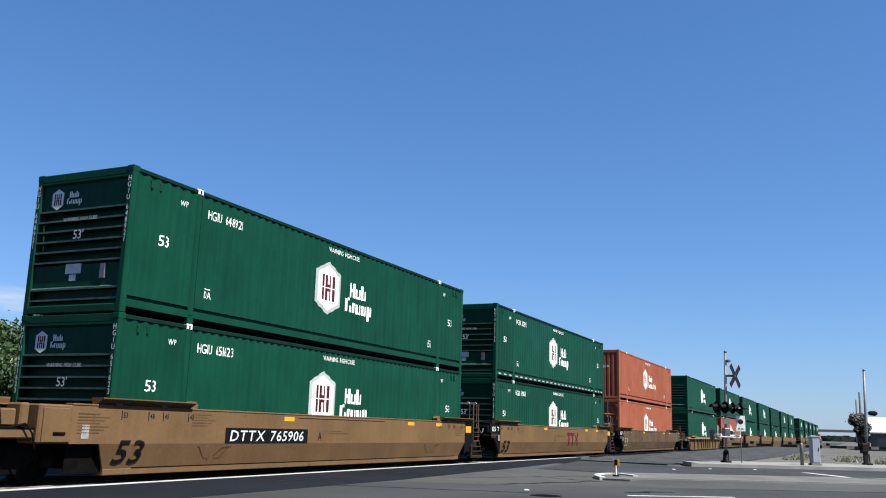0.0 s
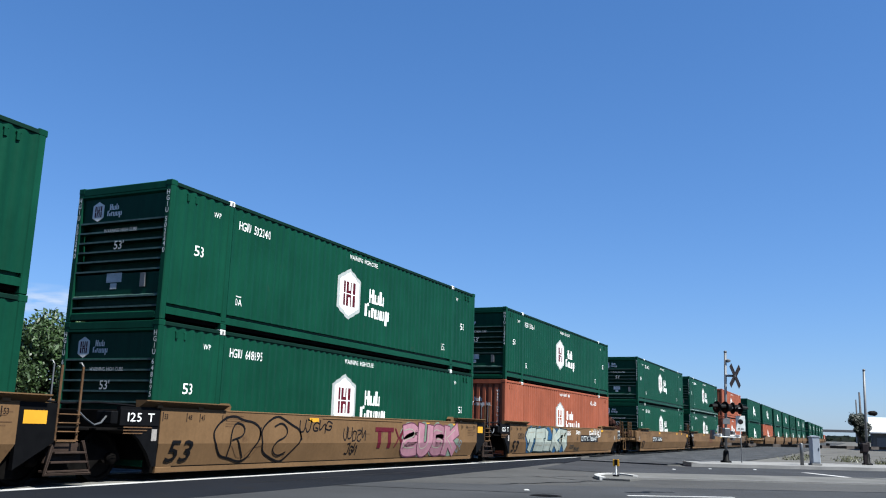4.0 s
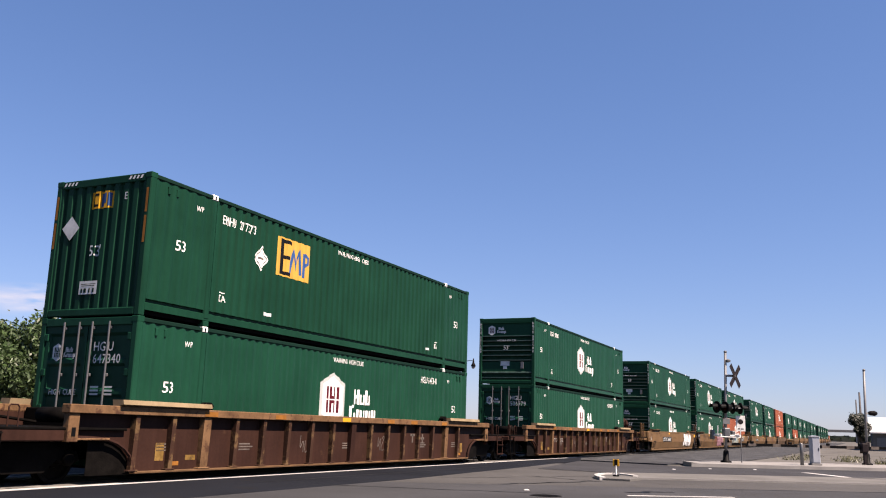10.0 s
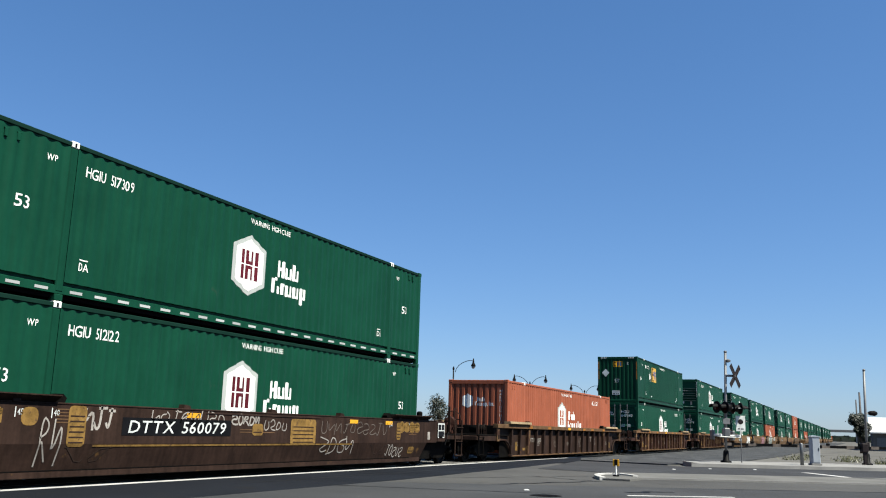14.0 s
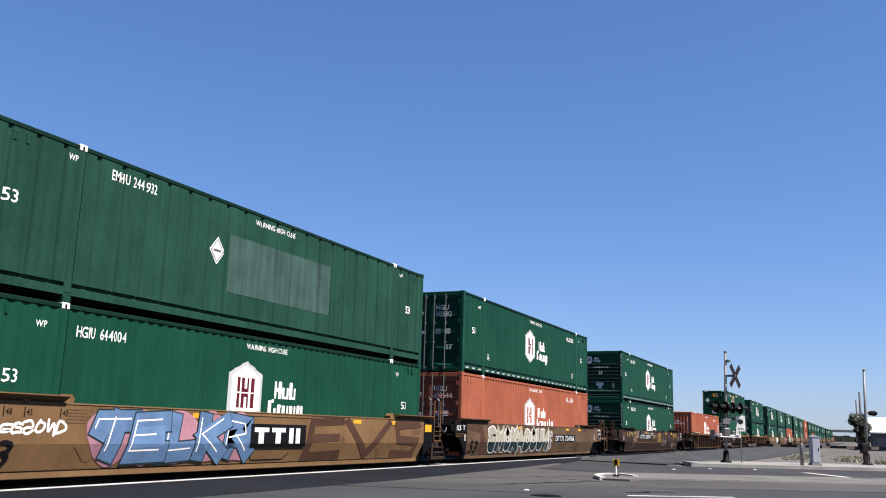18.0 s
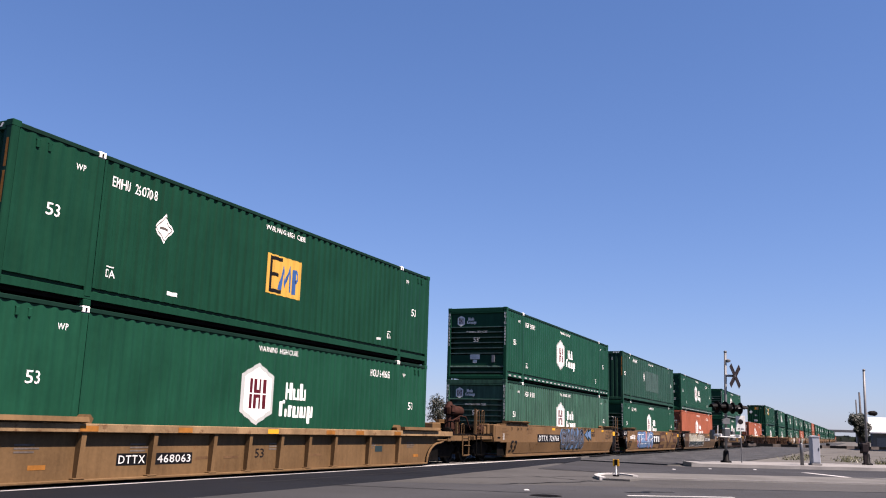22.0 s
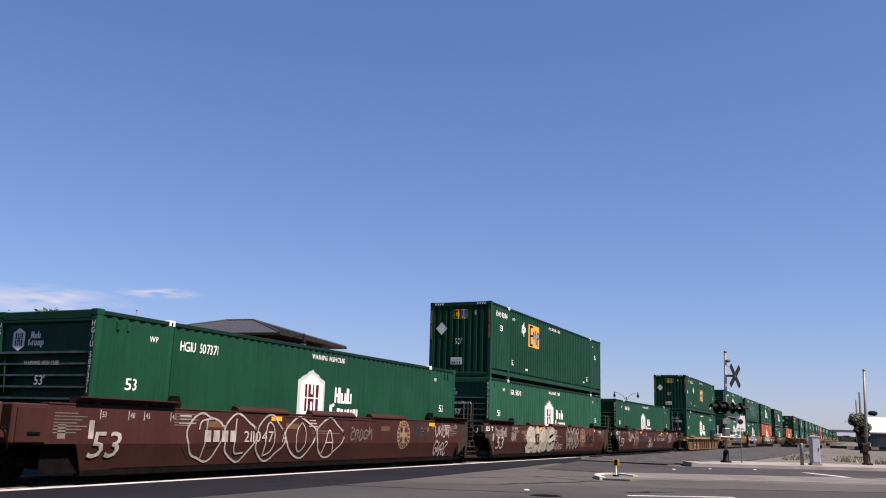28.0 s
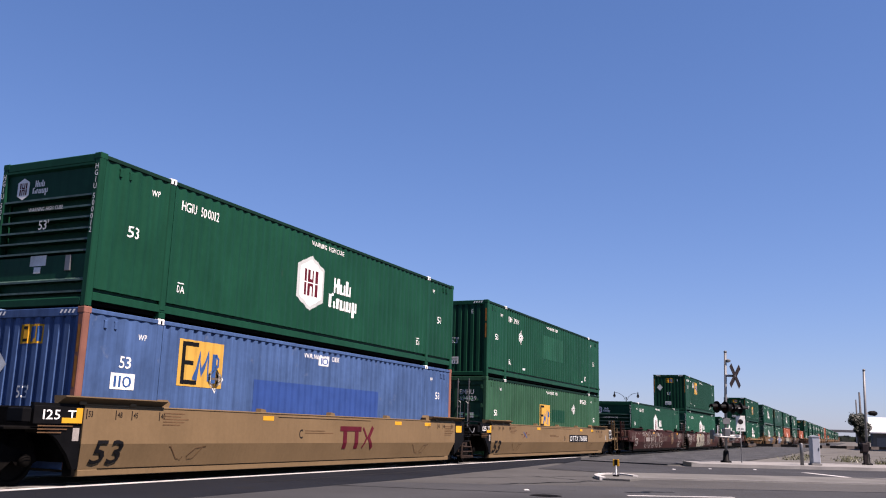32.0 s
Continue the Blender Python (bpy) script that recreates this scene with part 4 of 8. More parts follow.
def side_plate(y0, y1, top, sx):
    """Upright upper plate of a smooth-sided well car."""
    up = [(SIDE_X, 0.77), (SIDE_X, top), (SIDE_X - 0.03, top), (SIDE_X - 0.03, 0.77)]
    return Shape().prism([(sx * a, b) for a, b in up], "y", y0, y1)


def low_plate(sx, y0, y1, c0, c1):
    """Lower plate that slants inwards, its ends cut back by c0 and c1."""
    a, b = (SIDE_X, 0.77), (SIDE_X - 0.13, 0.30)
    v = []
    for o in (0.0, 0.03):
        k0, k1 = (c0 * 0.72 if c0 > 0.5 else 0.0), (c1 * 0.72 if c1 > 0.5 else 0.0)
        v += [(sx * (a[0] - o), y0 + k0, a[1]), (sx * (a[0] - o), y1 - k1, a[1]), (sx * (b[0] - o), y1 - c1, b[1]), (sx * (b[0] - o), y0 + c0, b[1])]
    return Shape().add(v, [(0, 1, 2, 3)[::-sx], (4, 5, 6, 7)[::sx], (0, 4, 5, 1), (1, 5, 6, 2), (2, 6, 7, 3), (3, 7, 4, 0)])


def guide(sx, lip=False):
    """Container guide that leans outwards over the top chord."""
    if lip:
        return Shape().prism([(sx * 1.36, 0.0), (sx * 1.50, 0.002), (sx * 1.625, 0.03), (sx * 1.60, 0.115), (sx * 1.34, 0.115)], "y", 0.0, 2.5)
    return Shape().prism([(sx * 1.36, 0.0), (sx * 1.44, 0.0), (sx * 1.62, 0.115), (sx * 1.62, 0.135), (sx * 1.34, 0.135), (sx * 1.34, 0.10)], "y", 0.0, 2.5)


def side_frame(sx):
    """Cast truck side frame."""
    prof = [(-1.18, 0.42), (-1.10, 0.58), (-0.80, 0.60), (-0.45, 0.72), (0.45, 0.72), (0.80, 0.60), (1.10, 0.58), (1.18, 0.42), (1.05, 0.36), (0.76, 0.36), (0.68, 0.44), (0.42, 0.22), (-0.42, 0.22), (-0.68, 0.44), (-0.76, 0.36), (-1.05, 0.36)]
    return Shape().prism(prof, "x", *sorted((sx * 0.94, sx * 1.07)))


def wheelset(r):
    s = Shape()
    for sx in (1, -1):
        prof = [(0.09, 0.66), (r - 0.10, 0.68), (r - 0.07, 0.655), (r + 0.03, 0.655), (r + 0.028, 0.685), (r, 0.70), (r - 0.005, 0.785), (r - 0.07, 0.79), (r - 0.10, 0.75), (0.15, 0.73), (0.13, 0.80), (0.09, 0.80)]
        s.lathe([(a, sx * h) for a, h in (prof if sx > 0 else prof)], "x", (0, 0, 0), 24)
    s.lathe([(0.085, -1.0), (0.085, 1.0)], "x", (0, 0, 0), 10)
    for k in range(3):
        a = k * 2.094
        s.box(0.755, 0.775, -0.03, 0.03, 0.2, r - 0.12, 0.005)
        s.v[-24:] = [tuple(Matrix.Rotation(a, 3, "X") @ Vector(p)) for p in s.v[-24:]]
    return s


WHEELS = []


def truck(parent, y, big=False):
    r = 0.483 if big else 0.42
    t = part("truck", shared(("bolster",), lambda: Shape().box(-1.0, 1.0, -0.2, 0.2, 0.42, 0.68, 0.03).box(-0.3, 0.3, -0.25, 0.25, 0.66, 0.78, 0.03), STEEL), None, parent, at=pose(0, y, 0.05))
    for sx in (1, -1):
        part("side_frame", shared(("side_frame", sx), lambda: side_frame(sx), STEEL), None, t)
        for dy in (-0.89, 0.89):
            part("bearing_cap", shared(("cap", sx), lambda: Shape().lathe([(0.11, 0.0), (0.11, sx * 0.13), (0.06, sx * 0.16)], "x", (sx * 1.02, 0, 0), 12), STEEL, True), None, t, at=pose(0, dy, 0.44))
        for dy in ((-0.16, 0.0, 0.16) if sx > 0 else ()):
            part("spring", shared(("spring", sx), lambda: Shape().lathe([(0.062 + 0.012 * (i % 2), 0.26 + 0.022 * i) for i in range(9)], "z", (sx * 1.0, 0, 0), 10), STEEL), None, t, at=pose(0, dy, 0))
    for dy in (-0.89, 0.89):
        w = part("wheelset", shared(("wheelset", r), lambda: wheelset(r), WHEEL, False), None, t, "worn steel wheels on an axle", at=pose(0, dy, r))
        WHEELS.append((w, dy, r))
    return t


def ladder(parent, mat, x, y, z0, z1, w=0.42, n=4):
    l = part("ladder", shared(("ladder_rails", mat.name, z0, z1, w), lambda: Shape().tube([(0, 0.02, z1), (0, 0.02, z0 + 0.03), (0, 0.05, z0), (0, w - 0.05, z0), (0, w - 0.02, z0 + 0.03), (0, w - 0.02, z1)], 0.024, 6), mat), None, parent, at=pose(x, y, 0))
    for k in range(n):
        part("rung", shared(("rung", mat.name, w), lambda: Shape().tube([(0.02, 0.02, 0), (0.05, 0.02, 0), (0.05, w - 0.02, 0), (0.02, w - 0.02, 0)], 0.011, 6), mat), None, l, at=pose(0, 0, z0 + 0.03 + (min(z1, 1.3) - z0 - 0.06) * k / max(1, n - 1)))
    return l


def car_end(c, mat, sign, kind, top, dark, ribbed=False):
    """The end structure of a well unit. sign -1: trailing end; +1: leading end. kind: coupler, joint or joint2 (no truck)."""
    y0 = 0.0 if sign < 0 else CL

    def P(d):
        return y0 + sign * d

    def span(a, b):
        return sorted((P(a), P(b)))
    rusty = "tan" in mat.name and "fresh" not in mat.name
    iron = BRAKE if rusty or "brown" in mat.name else STEEL
    reach = 3.5 if kind == "coupler" else 1.55
    em = mat if kind == "coupler" else dark
    high = 1.40 if ribbed else 1.90
    # Sill, bulkhead and deck take near-black steel for the shade between cars.
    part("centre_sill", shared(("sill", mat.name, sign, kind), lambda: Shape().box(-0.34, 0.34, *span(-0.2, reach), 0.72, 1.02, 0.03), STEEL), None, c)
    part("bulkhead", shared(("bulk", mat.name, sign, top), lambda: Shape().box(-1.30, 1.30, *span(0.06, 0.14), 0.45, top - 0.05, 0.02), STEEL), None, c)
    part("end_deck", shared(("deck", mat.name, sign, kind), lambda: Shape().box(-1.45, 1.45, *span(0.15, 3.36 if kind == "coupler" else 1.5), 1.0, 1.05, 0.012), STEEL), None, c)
    for sx in ((1, -1) if kind == "coupler" and not ribbed else ()):
        b = part("end_box", shared(("end_box", em.name, sign, sx, kind, top), lambda: Shape().box(*sorted((sx * 1.02, sx * (SIDE_X + 0.006))), *span(1.02, 1.74 if kind == "coupler" else 1.5), 0.78 if kind == "coupler" else 0.66, top - 0.02, 0.025), em), None, c)
        if sx > 0 and kind == "coupler":
            part("cover_plate", shared(("cover", mat.name, sign, top), lambda: Shape().box(SIDE_X + 0.005, SIDE_X + 0.03, *span(1.10, 1.66), 0.80, top - 0.08, 0.008), mat), None, b)
            part("hinge_bar", shared(("hbar", sign), lambda: Shape().box(SIDE_X + 0.02, SIDE_X + 0.05, *span(1.18, 1.44), 0.92, 0.97, 0.008), STEEL), None, b)
    if kind == "coupler":
        part("end_sill", shared(("esill", mat.name, sign), lambda: Shape().box(-1.42, 1.42, *span(3.2, 3.38), 0.84, 1.0, 0.02), mat), None, c)
        for sx in (1, -1):
            part("side_beam", shared(("sbeam", mat.name, sign, sx, ribbed), lambda: Shape().box(*sorted((sx * 1.34, sx * 1.44)), *span(1.59 if ribbed else 1.74, 3.2), 0.81 if ribbed else 0.86, 1.03, 0.02), mat), None, c)
            ladder(c, STEEL if sign < 0 else mat, sx * 1.46, P(3.34) if sign < 0 else P(2.62), 0.32, 0.98 if sign < 0 else 1.02 if ribbed else 1.52, 0.46 if sign < 0 else 0.58, 2 if sign < 0 else 3)
            for d in ((3.12, 2.66) if sign < 0 else (2.72,)):
                part("grab_rail", shared(("grab", mat.name, ribbed), lambda: Shape().tube([(0, 0, 1.04), (0, 0, high - 0.04), (0, 0.03, high), (0, 0.17, high), (0, 0.20, high - 0.04), (0, 0.20, 1.04)], 0.013, 6), mat), None, c, at=pose(sx * 1.42, P(d) - 0.1, 0))
            part("upright", shared(("upr", mat.name, ribbed), lambda: Shape().box(-0.03, 0.03, -0.045, 0.045, 0.88, high + 0.05, 0.01).box(-0.03, 0.05, -0.045, -0.03, 0.88, high + 0.05), mat), None, c, at=pose(sx * 1.38, P(3.28 if sign < 0 else 2.3), 0))
        k = part("coupler", shared(("coupler", sign), lambda: Shape().box(-0.09, 0.09, *span(3.3, 3.6), 0.76, 0.94, 0.02).box(-0.22, 0.2, *span(3.55, 3.8), 0.72, 0.99, 0.06), STEEL), None, c)
        part("air_hose", shared(("hose", sign), lambda: Shape().tube([(0.35, P(3.3), 0.72), (0.36, P(3.5), 0.55), (0.3, P(3.65), 0.38), (0.2, P(3.78), 0.36)], 0.022, 6), MATT_BLACK), None, c)
        if not ribbed:
            part("junction_box", shared(("jbox", mat.name, sign), lambda: Shape().box(0.9, 1.3, *span(2.0, 2.34), 1.05, 1.34, 0.03).box(1.0, 1.36, *span(1.8, 1.98), 1.05, 1.44, 0.03), mat if rusty else TANK_SHADE_BROWN), None, c)
        if not ribbed:
            part("brake_valve", shared(("bvalve", sign), lambda: Shape().lathe([(0.06, 1.05), (0.11, 1.12), (0.11, 1.3), (0.05, 1.4)], "z", (1.28, P(2.44), 0), 10).lathe([(0.05, -0.14), (0.09, -0.1), (0.09, 0.1), (0.05, 0.14)], "x", (1.2, P(2.62), 1.24), 10).tube([(1.3, P(2.3), 1.1), (1.36, P(2.4), 1.34), (1.38, P(2.56), 1.3), (1.36, P(2.75), 1.08)], 0.022, 6).tube([(1.1, P(2.3), 1.2), (1.22, P(2.5), 1.42), (1.25, P(2.8), 1.06)], 0.02, 6), BRAKE if rusty else TANK_SHADE_BROWN), None, c)
        if sign > 0:
            w = part("brake_housing", shared(("bhouse", iron.name), lambda: Shape().lathe([(0.08, -0.13), (0.2, -0.1), (0.22, 0.0), (0.2, 0.1), (0.08, 0.13)], "y", (1.02, P(3.18), 1.42), 14).box(0.86, 1.16, P(3.08), P(3.26), 1.04, 1.42, 0.03), iron), None, c, at=pose(0, -0.85, -0.36) if ribbed else None)
            part("brake_wheel", shared(("bwheel", iron.name), lambda: Shape().tube([(1.02 + 0.29 * math.cos(a), P(3.42), 1.54 + 0.29 * math.sin(a)) for a in [i * math.pi / 9 for i in range(19)]], 0.02, 6).box(0.74, 1.30, P(3.40), P(3.43), 1.52, 1.56).box(1.0, 1.04, P(3.40), P(3.43), 1.27, 1.82).tube([(1.02, P(3.3), 1.54), (1.02, P(3.44), 1.54)], 0.05, 8), iron), None, w)
            if not ribbed:
                part("chain_guard", shared(("cguard", iron.name), lambda: Shape().prism([(0.55, 1.04), (0.8, 1.04), (0.72, 1.5), (0.6, 1.5)], "y", P(3.1), P(3.2)), iron), None, c)
            if not ribbed:
                part("valve_block", shared(("valve",), lambda: Shape().box(0.3, 0.62, P(1.7), P(2.1), 1.05, 1.5, 0.05).lathe([(0.1, 1.5), (0.1, 1.72), (0.06, 1.76)], "z", (0.46, P(1.9), 0), 10), STEEL), None, c)
        if (sign < 0 and rusty) or (sign > 0 and mat is OXIDE):
            iron = BRAKE if rusty else TANK_SHADE_BROWN
            tank_r = 0.19 if rusty else 0.25
            part("air_tank", shared(("tank", sign), lambda: Shape().lathe([(0.05, -0.62), (0.18, -0.56), (tank_r, -0.42), (tank_r, 0.42), (0.18, 0.56), (0.05, 0.62)], "y", (0.05, P(2.2), 1.88), 18), iron, True), None, c)
            part("tank_stand", shared(("tstand", sign), lambda: Shape().prism([(P(2.9), 1.05), (P(2.1), 1.05), (P(2.3), 1.74), (P(2.75), 1.74)], "x", 0.0, 0.06).box(-0.06, 0.16, *sorted((P(1.95), P(1.87))), 1.05, 1.76, 0.01), iron), None, c)
            part("relay_valve", shared(("rvalve", sign), lambda: Shape().lathe([(0.08, 1.05), (0.08, 1.7), (0.17, 1.76), (0.19, 1.98), (0.13, 2.1), (0.08, 2.2)], "z", (0.25, P(3.08), 0), 12).box(0.3, 0.46, *sorted((P(3.2), P(2.95))), 1.8, 2.08, 0.03), iron), None, c)
            part("brake_pipe", shared(("bpipe", sign), lambda: Shape().tube([(0.3, P(2.9), 1.5), (0.5, P(2.6), 1.7), (0.55, P(2.2), 1.66), (0.6, P(1.9), 1.2)], 0.025, 6).tube([(0.3, P(2.7), 1.12), (0.34, P(2.7), 1.55), (0.34, P(2.35), 1.6), (0.34, P(2.3), 1.12)], 0.022, 6), iron), None, c)
        part("brake_rod", shared(("brod", sign), lambda: Shape().tube([(0.55, P(0.4), 0.92), (0.6, P(1.6), 0.98), (0.62, P(2.9), 0.95)], 0.03, 6).tube([(-0.8, P(0.3), 1.12), (-0.6, P(1.4), 1.22), (-0.7, P(2.4), 1.12)], 0.03, 6), STEEL), None, c)
        part("brake_cylinder", shared(("bcyl", sign), lambda: Shape().lathe([(0.06, -0.4), (0.14, -0.36), (0.14, 0.2), (0.06, 0.28)], "x", (0.5, P(1.0), 1.26), 12), STEEL, True), None, c)
        if not ribbed:
            part("cable", shared(("cable", sign), lambda: Shape().tube([(1.42, P(2.2), 1.04), (1.5, P(1.98), 1.10), (1.52, P(1.85), 0.95), (1.5, P(1.75), 0.70)], 0.016, 6), MATT_BLACK), None, c)
        truck(c, P(2.05))
    else:
        if kind == "joint":
            truck(c, P(1.64), True)
        if sign < 0:
            part("hinge_box", shared(("hingebox", dark.name), lambda: Shape().box(1.1, 1.49, *span(1.03, 1.2), 1.12, 1.36, 0.02), dark), None, c)
            return
        lm = RUST if rusty else dark
        ladder(c, lm, 1.47, P(0.72), 0.80, 2.1, 0.5, 4)
        st = part("step_frame", shared(("step_frame", dark.name), lambda: Shape().tube([(1.42, P(0.78), 0.82), (1.47, P(0.60), 0.27), (1.47, P(1.58), 0.27), (1.42, P(1.40), 0.82)], 0.035, 6).prism([(P(0.80), 0.80), (P(1.38), 0.80), (P(1.50), 0.45), (P(0.68), 0.45)], "x", 1.30, 1.33), TANK_SHADE_BROWN), None, c)
        for k, (z, a, b) in enumerate(((0.62, 0.76, 1.44), (0.46, 0.70, 1.50), (0.31, 0.64, 1.54))):
            part("tread", shared(("tread", k), lambda: Shape().box(1.28, 1.50, P(a), P(b), z - 0.015, z + 0.02, 0.006), TANK_SHADE_BROWN), None, st)
        for d in (0.66, 1.30):
            part("grab_rail", shared("joint_grab", lambda: Shape().tube([(0, 0, 1.30), (0, 0, 2.12), (-0.05, 0, 2.17), (-0.1, 0, 2.17)], 0.014, 6), GALV), None, c, at=pose(1.36, P(d), 0))
        part("air_hose", shared("joint_hose", lambda: Shape().tube([(1.40, P(1.24), 1.34), (1.42, P(1.42), 1.2), (1.42, P(1.62), 1.10), (1.40, P(1.8), 1.14), (1.36, P(1.95), 1.26)], 0.018, 6), GALV), None, c)
        part("side_cable", shared("joint_cable", lambda: Shape().tube([(1.42, P(0.2), 1.5), (1.4, P(0.9), 1.46), (1.38, P(1.7), 1.5), (1.4, P(2.6), 1.47)], 0.02, 6), MATT_BLACK), None, c)


def well_car(mat, style, near, far, number="", label="", extra=None, ink=BLACK, dark=None, far_off=False, plate=True, top=1.45):
    """One well unit: origin on the track's middle at rail height, below the trailing end of its load."""
    c = thing("well_car", label, "rail car", "well cars of the train")
    dark = dark or STEEL
    if style == "smooth":
        y0, c0 = (-1.05, 0.95) if near == "coupler" else (0.06, 0.10)
        y1, c1 = (CL + 1.05, 0.95) if far == "coupler" else (CL - 0.06, 0.26)
        for sx in (1, -1):
            part("side_plate", shared(("side_plate", mat.name, sx, top, y0, y1), lambda: side_plate(y0, y1, top, sx), mat), None, c)
            part("lower_plate", shared(("lower_plate", mat.name, sx, y0, y1), lambda: low_plate(sx, y0, y1, c0, c1), mat), None, c)
            part("top_chord", shared(("top_chord", mat.name, sx, top, y0, y1), lambda: Shape().box(*sorted((sx * 1.33, sx * 1.512)), y0, y1, top - 0.02, top + 0.012, 0.008), mat), None, c)
            # Oxide sill turns near black, standing in for the shadow gap under the body.
            part("bottom_sill", shared(("bottom_sill", mat.name, sx, y0, y1), lambda: Shape().box(*sorted((sx * 1.22, sx * 1.384)), y0 + c0, y1 - c1, 0.205, 0.318, 0.01), STEEL if mat is OXIDE else mat), None, c)
            # Added near-black sheet hides the load; the opening there is only shade.
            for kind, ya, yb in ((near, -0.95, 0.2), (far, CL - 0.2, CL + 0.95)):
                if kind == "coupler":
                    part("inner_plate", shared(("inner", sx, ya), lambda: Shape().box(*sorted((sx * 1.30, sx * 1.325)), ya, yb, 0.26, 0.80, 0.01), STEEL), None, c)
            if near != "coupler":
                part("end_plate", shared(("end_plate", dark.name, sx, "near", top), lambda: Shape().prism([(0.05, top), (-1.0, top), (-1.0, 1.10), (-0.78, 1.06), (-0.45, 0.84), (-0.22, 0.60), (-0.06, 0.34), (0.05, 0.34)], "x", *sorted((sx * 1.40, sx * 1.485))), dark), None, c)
            # Same added dark sheet at joint ends, standing in for shade.
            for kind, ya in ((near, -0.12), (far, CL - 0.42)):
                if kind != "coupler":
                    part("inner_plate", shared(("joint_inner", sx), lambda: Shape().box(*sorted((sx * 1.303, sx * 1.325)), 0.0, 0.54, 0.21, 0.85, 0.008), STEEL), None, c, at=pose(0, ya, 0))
            if far != "coupler":
                e = part("end_plate", shared(("end_plate", dark.name, sx, "far", top), lambda: Shape().prism([(CL - 0.05, top), (CL + 0.72, top), (CL + 0.72, 0.80), (CL - 0.05, 0.36)], "x", *sorted((sx * 1.40, sx * 1.485))), dark), None, c)
                if sx > 0 and mat is not OXIDE:
                    part("sticker", shared("end_sticker", lambda: Shape().box(1.484, 1.489, CL + 0.05, CL + 0.52, 1.10, 1.32), YELLOW), None, e)
    else:
        for sx in (1, -1):
            lo = 0.24 if top > 1.3 else 0.14
            poly = [(-1.38, top - 0.12), (-1.38, 0.88)] + [(-0.85 + 0.95 * math.sin(a), lo + 0.62 * math.cos(a)) for a in [i * math.pi / 2 / 6 for i in range(7)]]
            mir = [(CL - y, z) for y, z in poly][::-1]
            part("side_plate", shared(("rib_plate", mat.name, sx, top), lambda: Shape().prism(poly + mir, "x", *sorted((sx * 1.33, sx * 1.36))), mat), None, c)
            part("top_chord", shared(("rib_chord", mat.name, sx, top), lambda: Shape().box(*sorted((sx * 1.33, sx * 1.54)), -1.62, CL + 1.62, top - 0.155, top, 0.012), {YELLOW_CAR: CHORD_YELLOW, BROWN: CHORD_BROWN}.get(mat, RUST)), None, c)
            part("bottom_sill", shared(("rib_sill", mat.name, sx, top), lambda: Shape().box(*sorted((sx * 1.30, sx * 1.47)), 0.12, CL - 0.12, lo - 0.025, lo + 0.02, 0.01), RUST if mat is not YELLOW_CAR else mat), None, c)
            yellow = mat is YELLOW_CAR
            for y in ((2.06, 3.85, 5.64, 6.86, 8.08, 9.28, 10.5, 12.31, 14.09) if yellow else [8.1 + 1.005 * k for k in range(-8, 8)]):
                wide = not yellow and min(abs(y - q) for q in (2.07, 8.1, 14.13)) < 0.1
                w = 0.115 if wide else 0.055
                pm = mat if yellow or abs(y - 8.1) < 0.1 or (mat is BROWN_OLD and not wide) else (CHORD_BROWN if wide and mat is BROWN else POST_PAINT)
                part("side_post", shared(("side_post", pm.name, sx, wide, top), lambda: Shape().prism([(sx * 1.36, lo + 0.02), (sx * 1.455, lo + 0.02), (sx * 1.50, top - 0.155), (sx * 1.36, top - 0.155)], "y", -w, w), pm), None, c, at=pose(0, y, 0))
                part("post_foot", shared(("post_foot", pm.name, sx), lambda: Shape().box(*sorted((sx * 1.36, sx * 1.475)), -w - 0.07, w + 0.07, lo + 0.02, lo + 0.05, 0.008), pm), None, c, at=pose(0, y, 0)) if sx > 0 else None
            # Added dark sheet behind each wheel arch, in place of the shaded void.
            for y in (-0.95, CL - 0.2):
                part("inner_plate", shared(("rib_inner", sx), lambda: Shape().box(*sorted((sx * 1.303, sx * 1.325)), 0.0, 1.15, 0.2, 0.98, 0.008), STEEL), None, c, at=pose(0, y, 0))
            for sg in (-1, 1):
                part("arch_rim", shared(("arch", mat.name, sx, sg, top), lambda: Shape().tube([(sx * 1.43, (y if sg < 0 else CL - y), z) for y, z in poly[1:]], 0.035, 6), mat), None, c)
                pm = mat if yellow else CHORD_BROWN if mat is BROWN else POST_PAINT
                e = part("end_post", shared(("end_post", pm.name, sx, top), lambda: Shape().box(*sorted((sx * 1.36, sx * 1.50)), -0.12, 0.12, 0.80, top - 0.155, 0.012), pm), None, c, at=pose(0, -1.47 if sg < 0 else CL + 1.47, 0))
                if sx > 0:
                    part("slot", shared("post_slot", lambda: Shape().box(1.499, 1.505, -0.045, 0.045, 0.90, 1.05), MATT_BLACK), None, e)
                    part("flange", shared(("arch_flange", pm.name), lambda: Shape().box(1.36, 1.47, -0.42, 0.42, 0.83, 0.87, 0.008), pm), None, c, at=pose(0, -1.0 if sg < 0 else CL + 1.0, 0))
    for sx in (1, -1):
        for y in (-0.48, CL - 2.02):
            g = part("container_guide", shared(("guide", mat.name, sx, style), lambda: guide(sx, style != "smooth"), GUIDE_TAN if style != "smooth" and mat is not YELLOW_CAR else mat), None, c, at=pose(0, y, top))
            if sx > 0:
                for d in (0.3, 1.5):
                    part("bracket", shared(("gb", mat.name), lambda: Shape().box(1.50, 1.53, 0, 0.16, -0.03, 0.03, 0.008), mat), None, c, at=pose(0, y + d + 0.1, top + 0.02))
            stop_h = 0.25 if mat is OXIDE else 0.16
